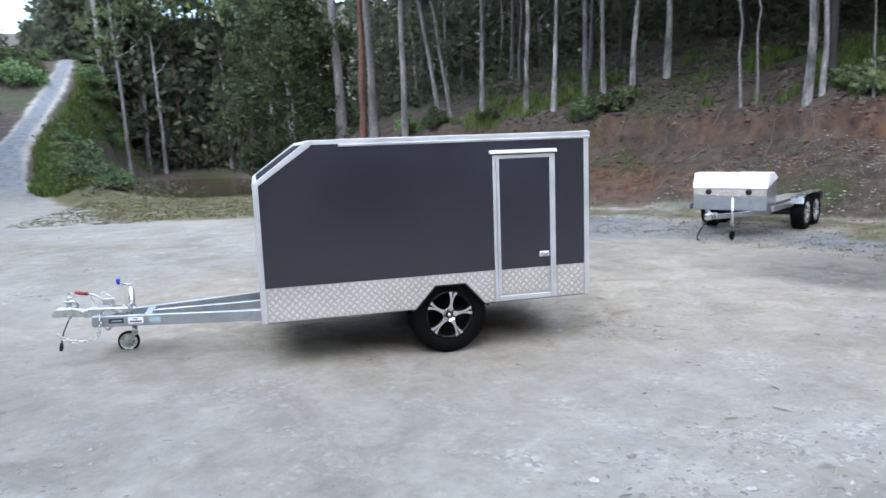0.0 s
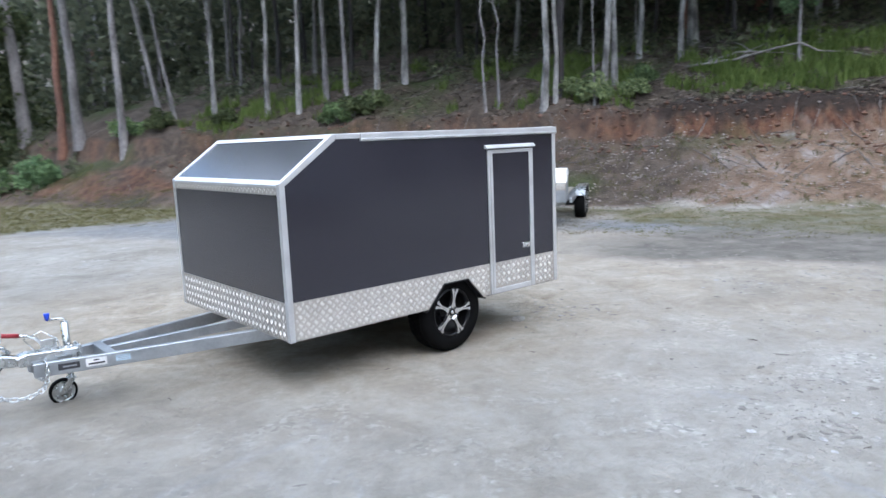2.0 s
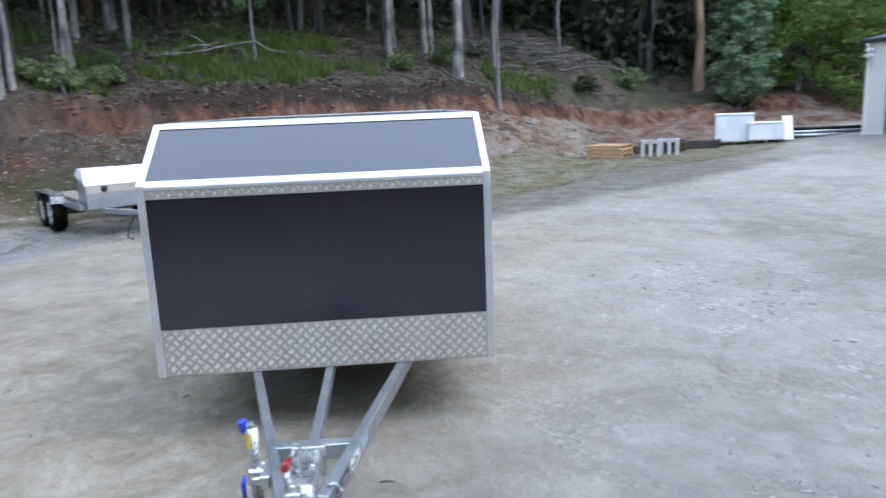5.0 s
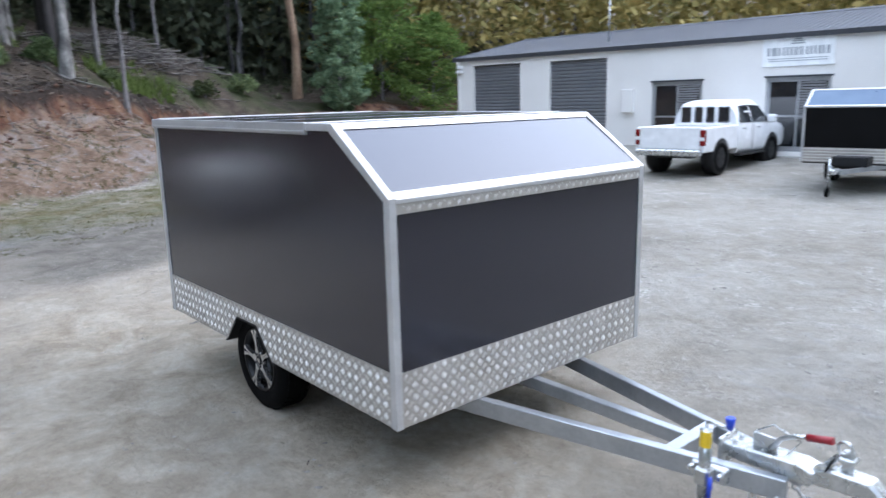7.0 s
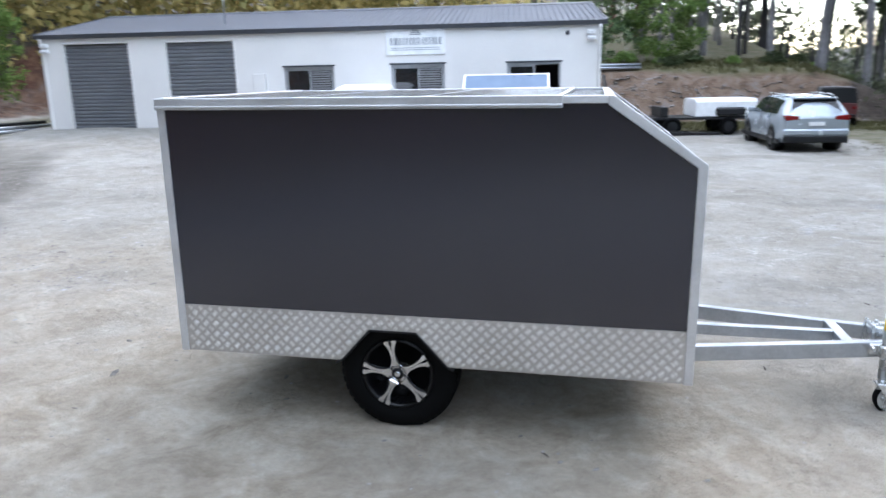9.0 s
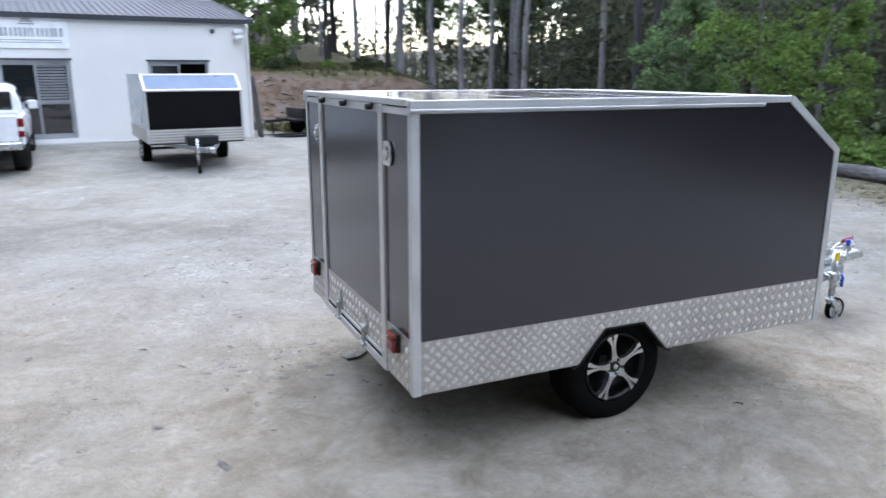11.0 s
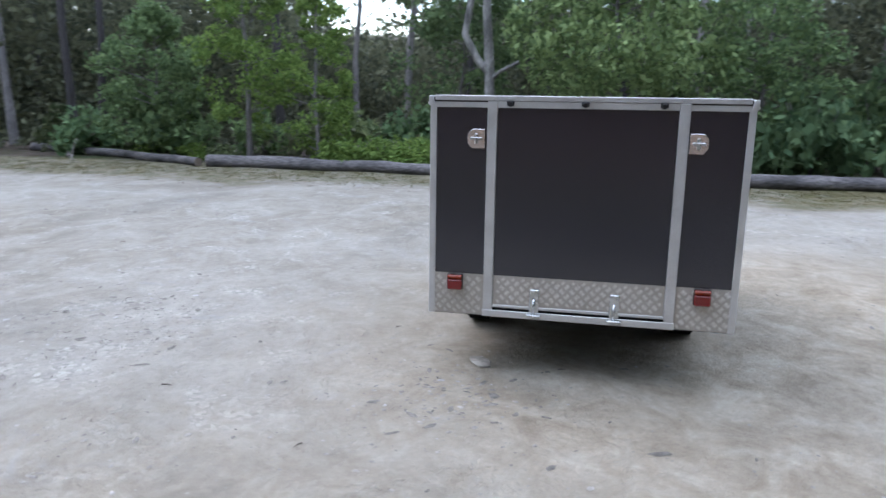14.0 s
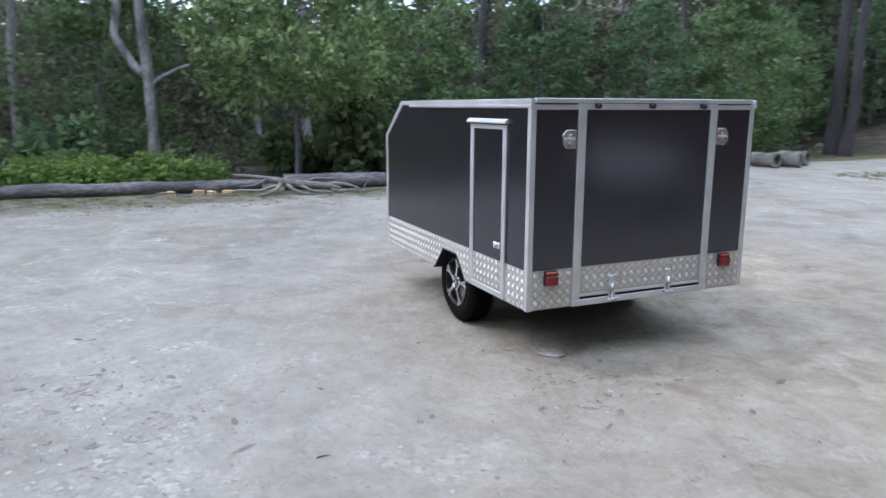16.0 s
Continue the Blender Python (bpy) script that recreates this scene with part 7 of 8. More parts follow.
def gum_tree(seed, x, y, radius, height, lean=(0, 0), bark=None, crown=None, crook=0.5, fork=0.0, crown_size=1.0, label="", limbs=5, group="", dead=False):
    """A tall trunk with limbs and a high, open crown."""
    rng = np.random.RandomState(seed)
    bark = bark or BARK_WHITE
    t = thing("tree", pose(x, y, ground_z(x, y)), label or "tall straight eucalypt with pale smooth bark", "tree", group)
    radius *= 0.7
    pts = trunk_line(rng, height, lean, crook)
    radii = [radius * (1.35 if i == 0 else 1.0 - 0.72 * (i / 9) ** 1.1) for i in range(10)]
    bm = B()
    pipe(bm, pts, radii, 9, caps=False)
    if fork:
        k = max(1, int(fork * 9))
        base = pts[k]
        side = Vector((rng.uniform(-1, 1), rng.uniform(-1, 1), 0)).normalized()
        top = [base + side * (0.06 * height * f ** 0.8) + Vector((0, 0, (height - base.z) * 0.95 * f)) for f in (0, 0.15, 0.35, 0.6, 1.0)]
        pipe(bm, top, [radii[k] * q for q in (0.8, 0.75, 0.62, 0.45, 0.2)], 8, caps=False)
    ends = []
    for i in range(limbs):
        f = rng.uniform(0.5, 0.92)
        k = int(f * 9)
        base = pts[k].lerp(pts[k + 1], f * 9 - k)
        a = rng.uniform(0, math.tau)
        n = height * rng.uniform(0.1, 0.2)
        way = Vector((math.cos(a), math.sin(a), rng.uniform(0.5, 1.2))).normalized()
        tip = base + way * n + Vector((0, 0, 0.15 * n))
        pipe(bm, [base, base + way * n * 0.45 + Vector((0, 0, -0.03 * n)), tip], [radii[k] * 0.5, radii[k] * 0.34, radii[k] * 0.12], 6, caps=False)
        ends.append(tip)
    part("trunk", bm, bark, t)
    if not dead:
        kinds = crown or GUM_CROWNS
        for j, p in enumerate([pts[-1] + Vector((0, 0, -0.5))] + ends[:2 if limbs > 4 else int(limbs > 2)]):
            c = new("crown", kinds[rng.randint(len(kinds))])
            c.parent = t
            s = crown_size * height / 16 * (1.0 if j == 0 else 0.62)
            c.matrix_basis = Matrix.LocRotScale(p, Euler((0, 0, rng.uniform(0, 6))), (s, s, s * rng.uniform(0.85, 1.15)))
    return t


def bush(seed, x, y, size, key, label, tall=1.0, group="", sink=0.0):
    rng = np.random.RandomState(seed)
    t = thing("bush", pose(x, y, ground_z(x, y) - sink, 0, 0, rng.uniform(0, 360)), label, "bush", group)
    bm = B()
    for i in range(5):
        a = i * math.tau / 5 + rng.uniform(0, 1)
        pipe(bm, [(0.02 * math.cos(a), 0.02 * math.sin(a), -0.1), (0.15 * size * math.cos(a), 0.15 * size * math.sin(a), 0.4 * size * tall), (0.4 * size * math.cos(a), 0.4 * size * math.sin(a), 0.85 * size * tall)],
             [0.022 * size, 0.016 * size, 0.006 * size], 5, caps=False)
    part("stems", bm, BARK_GREY, t)
    c = new("leaves", BUSHES[key][seed % 2])
    c.parent = t
    c.matrix_basis = Matrix.Diagonal((size, size, size * tall, 1))
    return t


# pale trunks along the top of the bank, where they stand: x, y, trunk radius, height
PALE = ((8.8, 19.6, 0.13, 16), (7.8, 22.2, 0.14, 15), (9.3, 18.2, 0.13, 17), (13.1, 16.5, 0.17, 17), (11.5, 16.1, 0.14, 16), (12.7, 9.05, 0.15, 15), (12.95, 8.8, 0.1, 13),
        (14.4, 8.1, 0.14, 15), (15.2, 8.25, 0.13, 16), (17.6, 7.4, 0.13, 14), (21.5, -0.7, 0.15, 16), (21.0, -3.2, 0.26, 19), (24.4, -2.2, 0.2, 18), (24.9, -2.5, 0.17, 17), (17.6, 9.0, 0.13, 15))
for i, (x, y, r, h) in enumerate(PALE):
    gum_tree(100 + i, x, y, r, h, ((0.012 * ((i * 7) % 5 - 2)), 0.01 * ((i * 3) % 5 - 2)), fork=(0.33 if i in (1, 9, 5) else 0), crook=0.7, group="pale eucalypts on the bank",
             label="tall eucalypt with pale blotchy bark on the bank")
GREYS = ((4.0, 27.3, 0.3, 15), (3.2, 33.9, 0.42, 16), (6.7, 25.1, 0.15, 14), (7.1, 24.5, 0.12, 13), (11.0, 18.8, 0.15, 16), (11.1, 17.5, 0.13, 15), (12.2, 11.1, 0.06, 7), (12.6, 10.9, 0.06, 6), (13.7, 7.9, 0.05, 6),
         (19.6, -4.5, 0.1, 9), (23.9, -5.0, 0.12, 14), (-8.0, 70, 0.4, 20), (-11.5, 55, 0.22, 17), (-14.0, 61, 0.3, 18), (-4, 68, 0.3, 20), (0, 72, 0.3, 20), (-10, 66, 0.25, 18), (2, 66, 0.3, 20), (-6, 75, 0.3, 20))
for i, (x, y, r, h) in enumerate(GREYS):
    lean = (-0.16, 0.02) if i in (2, 3) else (0.012 * ((i * 5) % 5 - 2), 0.0)
    gum_tree(140 + i, x, y, r, h, lean, BARK_GREY, FAR_CROWNS if y > 50 else None, crook=0.8 if r < 0.08 else 0.4, crown_size=0.5 if h < 10 else 1.0, limbs=3 if h < 10 else 5, label="slim grey-barked tree among the undergrowth" if h < 10 else "tall grey-barked eucalypt in the woods", group="grey trees")
gum_tree(171, 4.9, 24.6, 0.22, 15, (0, 0), BARK_GREY, label="straight smooth grey eucalypt at the wood's edge")
gum_tree(170, 3.6, 28.6, 0.24, 15, (0.02, 0), BARK_BROWN, label="red-brown barked eucalypt at the wood's edge")
gum_tree(172, 13.3, 8.95, 0.2, 16, (0, 0), BARK_DARK, label="thick dark-barked tree on the bank")
gum_tree(173, 27.5, -4.3, 0.42, 22, (0, 0), BARK_DARK, label="thick dark-barked tree on the hill")
gum_tree(174, 28.8, -15.9, 0.3, 24, (0, 0), BARK_SUNLIT, label="tall tree behind the stores, tan bark with sun glow in its colour")
gum_tree(175, 39.5, -26.4, 0.35, 22, (0, 0), BARK_GREY, label="tall grey eucalypt beyond the workshop")

# trees to the west and south-west
WEST = ((-19.1, -6.5, 0.2, 18), (-15.9, -10.0, 0.2, 17), (-23.4, -5.2, 0.22, 19), (-20.5, -8.9, 0.16, 17), (-14.5, -16.7, 0.2, 17), (-13.5, -14.8, 0.17, 15), (-15.5, -20.0, 0.2, 18), (-14.4, 22.4, 0.36, 20), (-13.6, 22.2, 0.3, 19),
        (-18, 3, 0.2, 17), (-19.5, 9, 0.22, 18), (-17, 14, 0.2, 18), (-22, 1, 0.18, 17), (-25, 12, 0.2, 18))
for i, (x, y, r, h) in enumerate(WEST):
    gum_tree(200 + i, x, y, r, h, (0.01 * ((i * 3) % 5 - 2), 0.01), BARK_DARK if i % 3 else BARK_GREY, FAR_CROWNS, label="tall dark-barked tree in the woods behind the logs", group="dark trees behind the logs", limbs=6)
SOUTH = ((-11.1, -31.4, 0.3, 19), (-13.4, -32.5, 0.26, 18), (-13.1, -28.2, 0.22, 17), (-13.0, -24.8, 0.17, 15), (-9.0, -32.2, 0.2, 17), (-13.6, -23.0, 0.22, 17), (-14.9, -25.9, 0.24, 18), (-6.4, -35, 0.2, 17), (-3.5, -37, 0.2, 18), (-17, -30, 0.2, 18))
for i, (x, y, r, h) in enumerate(SOUTH):
    gum_tree(230 + i, x, y, r, h, (0.01 * ((i * 3) % 5 - 2), 0.01), BARK_GREY, GUM_CROWNS, label="grey eucalypt with open crown against the sky", group="eucalypts on the south slope", limbs=7, crown_size=0.8)

srng = np.random.RandomState(91)
for i in range(50):
    x, y = srng.uniform(-32, -4), srng.uniform(-52, -34)
    gum_tree(260 + i, x, y, srng.uniform(0.08, 0.16), srng.uniform(6.5, 12), (srng.uniform(-0.04, 0.04), 0.02), (BARK_GREY, BARK_DARK)[i % 2], FAR_CROWNS, limbs=6, crown_size=1.35, crook=0.9,
             label="small open-crowned eucalypt on the far slope", group="small eucalypts on the slope")


def crooked_gum():
    """The pale tree behind the log: two bent stems and a bare sweeping limb."""
    x, y = -14.6, -3.0
    t = thing("tree", pose(x, y, ground_z(x, y)), "pale crooked gum with two bent stems and a bare limb", "tree")
    bm = B()
    pipe(bm, [(0, 0, -0.2), (0.02, 0.05, 1.4), (-0.02, 0.0, 2.9), (0.1, -0.08, 4.2), (0.05, -0.1, 6), (0.1, 0.1, 9.5)], [0.2, 0.15, 0.14, 0.12, 0.1, 0.05], 9, caps=False)
    pipe(bm, [(0.0, 0.02, 2.5), (0.0, -0.35, 2.9), (0.0, -0.72, 3.6), (0.0, -0.6, 4.3), (0.1, -0.3, 5.6), (0.2, -0.2, 9)], [0.11, 0.11, 0.1, 0.095, 0.09, 0.04], 8, caps=False)
    pipe(bm, [(0, 0.02, 2.3), (0.05, 0.3, 2.55), (0.1, 0.9, 2.85), (0.12, 1.6, 3.0), (0.15, 2.0, 3.4), (0.15, 2.1, 5.2)], [0.07, 0.06, 0.05, 0.045, 0.035, 0.015], 7, caps=False)
    pipe(bm, [(0.06, -0.1, 4.9), (0.1, 0.35, 5.1), (0.15, 0.9, 5.35), (0.2, 1.2, 5.8)], [0.05, 0.045, 0.035, 0.01], 6, caps=False)
    part("trunk", bm, BARK_WHITE, t)
    c = new("crown", GUM_CROWNS[1])
    c.parent = t
    c.matrix_basis = Matrix.LocRotScale((0, 0, 10.5), None, (0.8, 0.8, 0.7))


crooked_gum()


def leafy_tree(seed, x, y, height, spread, mat, label, leaf=0.16, low=0.18, n=110, per=80, cone=0.5):
    """A young tree clothed in leaves nearly to the ground, broad or pointed."""
    rng = np.random.RandomState(seed)
    t = thing("tree", pose(x, y, ground_z(x, y)), label, "tree")
    bm = B()
    pts = trunk_line(rng, height * 0.95, (0.01, 0.0), 0.5)
    pipe(bm, pts, [0.012 * height * (1.2 if i == 0 else 1 - 0.85 * i / 9) for i in range(10)], 8, caps=False)
    f = rng.uniform(low, 1, n) ** 0.9
    r = spread * (1 - cone * f) * np.sqrt(np.clip((f - low * 0.8) * 5, 0.15, 1)) * np.clip((1.03 - f) * 4, 0.1, 1)
    a = rng.uniform(0, math.tau, n)
    rr = r * rng.uniform(0.45, 1.05, n)
    c = np.stack([rr * np.cos(a), rr * np.sin(a), f * height + rng.uniform(-0.2, 0.2, n)], 1)
    for i in range(0, n, 6):
        b = Vector((0, 0, max(0.3, c[i][2] - 0.35 * rr[i])))
        pipe(bm, [b, b.lerp(Vector(c[i]), 0.6), Vector(c[i])], [0.02, 0.014, 0.004], 5, caps=False)
    part("trunk", bm, BARK_GREY, t)
    me = leaf_mesh("crown", rng, c, rng.uniform(0.22, 0.5, n) * spread / 1.8, per, leaf, mat, 0.3, 1.9)
    o = new("crown", me)
    o.parent = t


leafy_tree(301, -12.2, -9.3, 7.6, 1.7, LEAF_BRIGHT, "bright green leafy sapling behind the logs", 0.14, 0.1, 120, 90, 0.6)
leafy_tree(302, -12.0, -7.2, 5.8, 1.3, LEAF_BRIGHT, "smaller bright green leafy sapling behind the logs", 0.13, 0.08, 90, 85, 0.65)
leafy_tree(303, -13.1, 0.5, 7.2, 2.9, LEAF_BROAD, "broad dark green leafy tree behind the logs", 0.2, 0.22, 190, 85, 0.3)
leafy_tree(304, -14.4, 4.4, 6.0, 2.2, LEAF_DARK, "dense green shrubby tree in the thicket", 0.18, 0.06, 120, 80, 0.4)
leafy_tree(305, -14.2, 8.6, 6.4, 2.0, LEAF_BLUE, "blue-green shrubby tree in the thicket", 0.17, 0.06, 120, 80, 0.5)
leafy_tree(306, -13.6, 12.4, 5.4, 2.1, LEAF_BLUE, "rounded blue-green shrubby tree in the thicket", 0.16, 0.05, 120, 80, 0.4)
leafy_tree(307, -14.0, 16.8, 6.2, 2.2, LEAF_DARK, "dark shrubby tree at the road side", 0.18, 0.05, 120, 80, 0.45)
leafy_tree(308, 25.4, -16.3, 6.8, 1.7, LEAF_SILVER, "blue-green leafy tree behind the stores", 0.2, 0.05, 150, 85, 0.55)
leafy_tree(309, 27.0, -20.0, 6.5, 2.6, LEAF_BRIGHT, "olive green leafy tree by the workshop end", 0.2, 0.04, 150, 85, 0.4)
leafy_tree(310, 24.6, -21.5, 5.0, 2.0, LEAF_BRIGHT, "olive shrubby tree behind the workshop end", 0.18, 0.04, 110, 80, 0.4)
leafy_tree(311, 17.7, 3.6, 4.6, 0.9, LEAF_BLUE, "slender blue-green sapling on top of the bank", 0.12, 0.3, 40, 60, 0.2)
leafy_tree(312, 0.6, 36.0, 11.5, 4.6, LEAF_GUM, "large olive leafy tree beside the pond", 0.32, 0.12, 210, 85, 0.3)
leafy_tree(313, -4.0, -32.5, 5.5, 2.4, LEAF_BRIGHT, "green leafy tree on the slope by the workshop", 0.2, 0.04, 120, 75, 0.4)
leafy_tree(314, -1.2, -33.5, 6.0, 2.6, LEAF_DARK, "green leafy tree behind the workshop", 0.2, 0.04, 120, 75, 0.4)
leafy_tree(315, -13.0, -12.6, 4.2, 2.0, LEAF_DARK, "dark leafy shrub tree behind the logs", 0.17, 0.04, 100, 75, 0.4)
for i, (x, y) in enumerate(((-16.5, 21.0), (-18.5, 25.0), (-21.5, 29.0), (-17.2, 28.5), (-24.5, 24.0), (-16.0, 32.5))):
    leafy_tree(330 + i, x, y, 5.5 + 0.5 * (i % 3), 2.4, (LEAF_DARK, LEAF_BLUE)[i % 2], "dense shrubby tree beside the road", 0.2, 0.03, 100, 70, 0.4)
leafy_tree(316, -17.0, -4.2, 6.5, 2.4, LEAF_DARK, "dark leafy shrub tree in the woods", 0.2, 0.05, 120, 75, 0.4)

# undergrowth
for i in range(11):
    x, y = -11.75 - 0.35 * (i % 3), -8.0 + 0.62 * i
    if -6.9 < y < -1.9:
        bush(400 + i, x, y, 0.95 + 0.15 * (i % 2), "bright", "mound of bright green creeper behind the log", 0.8, "creeper mounds")
for i in range(16):
    a = np.random.RandomState(420 + i)
    x, y = -12.6 - a.uniform(0, 2.5), -20 + 2.5 * i + a.uniform(-0.8, 0.8)
    bush(420 + i, x, y, a.uniform(1.0, 1.7), ("dark", "gum", "blue", "dark")[i % 4], "dense leafy shrub in the undergrowth", a.uniform(0.9, 1.4), "shrubs behind the logs")
for i in range(8):
    a = np.random.RandomState(450 + i)
    bush(450 + i, float(np.interp(-16.5 + 0.9 * i, (-17.6, -13.6, -10.2), (-14.4, -13.3, -12.0))) - 0.3 * (i % 2), -16.5 + 0.9 * i, a.uniform(0.5, 0.9), ("bright", "gum")[i % 2], "low green weeds by the logs", 0.8, "weeds by the logs")
for i, (x, y, s, k) in enumerate(((10.1, 15.6, 1.1, "gum"), (9.6, 15.9, 0.9, "dark"), (10.9, 15.4, 0.8, "gum"), (13.9, 8.0, 0.9, "gum"), (14.6, 7.2, 0.8, "gum"), (13.6, 8.7, 0.7, "gum"), (15.6, 7.4, 0.7, "dark"), (6.2, 24.0, 0.9, "gum"), (5.4, 25.3, 1.1, "dark"),
                                  (8.0, 21.4, 0.8, "gum"), (20.6, -1.0, 0.8, "gum"), (22.4, -2.8, 0.8, "dark"), (21.9, -4.6, 0.6, "gum"), (26.0, -11.5, 1.0, "gum"), (24.2, -9.0, 0.8, "gum"), (2.2, 26.5, 1.2, "blue"), (1.0, 28.5, 1.4, "dark"))):
    bush(480 + i, x, y, s * 0.8, k, "leafy green shrub on the bank", 0.9 + 0.12 * (i % 4), "shrubs on the bank")
for i in range(26):
    a = np.random.RandomState(520 + i)
    y = a.uniform(27, 66)
    x = -0.4 - 0.2 * (y + 7.1) + a.uniform(-2.0, 0.6)
    if float(in_pond(x, y)) < 1.06:
        continue
    bush(520 + i, x, y, a.uniform(0.7, 1.5), ("dark", "gum", "gum", "dark")[i % 4], "green thicket on the slope above the pond", 0.8, "thicket above the pond")
for i in range(10):
    a = np.random.RandomState(560 + i)
    y = a.uniform(30, 60)
    x = float(np.interp(y, (27.5, 37, 51, 66), (-11.9, -13.0, -14.8, -17.1))) - a.uniform(2.4, 7)
    bush(560 + i, x, y, a.uniform(1.2, 2.4), ("dark", "gum")[i % 2], "green thicket beside the road", 1.0, "thicket beside the road")
for i in range(16):
    a = np.random.RandomState(590 + i)
    x, y = -13 + 1.5 * i + a.uniform(-0.5, 0.5), -31.5 + a.uniform(-2, 1)
    bush(590 + i, x, y, a.uniform(0.35, 0.9), ("gum", "bright", "gum")[i % 3], "scrub on top of the south bank", 0.8, "scrub on the south bank")

ROAD_Y, ROAD_X = (27.5, 33, 41, 50, 58.5, 70), (-12.2, -13.5, -14.1, -15.0, -16.3, -18.2)
for i in range(64):
    a = np.random.RandomState(640 + i)
    y = a.uniform(28, 54)
    x = float(np.interp(y, ROAD_Y, ROAD_X)) + a.uniform(1.9, 6.4)
    if float(in_pond(x, y)) < 1.08:
        continue
    bush(640 + i, x, y, a.uniform(0.5, 1.25), ("dark", "gum", "dark", "blue")[i % 4], "green bushes on the slope between road and pond", 0.8, "bushes between road and pond")
for i in range(14):
    a = np.random.RandomState(690 + i)
    y = a.uniform(34, 66)
    x = float(np.interp(y, ROAD_Y, ROAD_X)) - a.uniform(1.8, 7)
    bush(690 + i, x, y, a.uniform(0.9, 2.0), ("dark", "gum", "dark")[i % 3], "green thicket beside the road", 0.9, "thicket beside the road")
prng = np.random.RandomState(61)
for i in range(18):
    x, y = prng.uniform(-14, 3), prng.uniform(62.5, 76)
    gum_tree(660 + i, x, y, prng.uniform(0.14, 0.3), prng.uniform(15, 20), (prng.uniform(-0.03, 0.03), 0), (BARK_GREY, BARK_DARK, BARK_BROWN)[i % 3], FAR_CROWNS, crook=0.5, label="slender tree in the woods beyond the pond", group="trees beyond the pond", limbs=3)


# ---- deeper woods ----
def wood_trees():
    """Trunks scattered through the woods on the hill and all round, nearest first."""
    rng = np.random.RandomState(77)
    spots = []
    while len(spots) < 120:
        x, y = rng.uniform(-45, 60), rng.uniform(-60, 62)
        d = float(past_foot(x, y))
        hill = d > 8 and y > -45
        west = x < -17 and y < 28
        south = y < -36 and x > -20 and rng.rand() < (0.35 if x < 2 else 0.9)
        if not (hill or west or south) or any((x - a) ** 2 + (y - b) ** 2 < 4 for a, b in spots):
            continue
        spots.append((x, y))
    for i, (x, y) in enumerate(spots):
        bark = (BARK_DARK, BARK_GREY, BARK_DARK, BARK_WHITE, BARK_BROWN)[i % 5]
        gum_tree(700 + i, x, y, rng.uniform(0.1, 0.3), rng.uniform(14, 22), (rng.uniform(-0.03, 0.03), rng.uniform(-0.03, 0.03)), bark, FAR_CROWNS, crook=0.5,
                 label={0: "dark-barked tree deep in the woods", 1: "grey-barked tree deep in the woods", 2: "dark-barked tree deep in the woods", 3: "pale-barked tree deep in the woods", 4: "brown-barked tree deep in the woods"}[i % 5], group="trees in the woods", limbs=4)

    n = 0
    while n < 110:
        x, y = rng.uniform(4, 50), rng.uniform(-34, 50)
        d = float(past_foot(x, y))
        if not 9 < d < 34:
            continue
        n += 1
        gum_tree(900 + n, x, y, rng.uniform(0.07, 0.17), rng.uniform(12, 18), (rng.uniform(-0.05, 0.05), rng.uniform(-0.05, 0.05)), (BARK_DARK, BARK_GREY, BARK_WHITE, BARK_DARK)[n % 4], FAR_CROWNS, crook=0.8,
                 label="slender tree among the woods on the hill", group="slender trees on the hill", limbs=2, crown_size=0.8)


wood_trees()


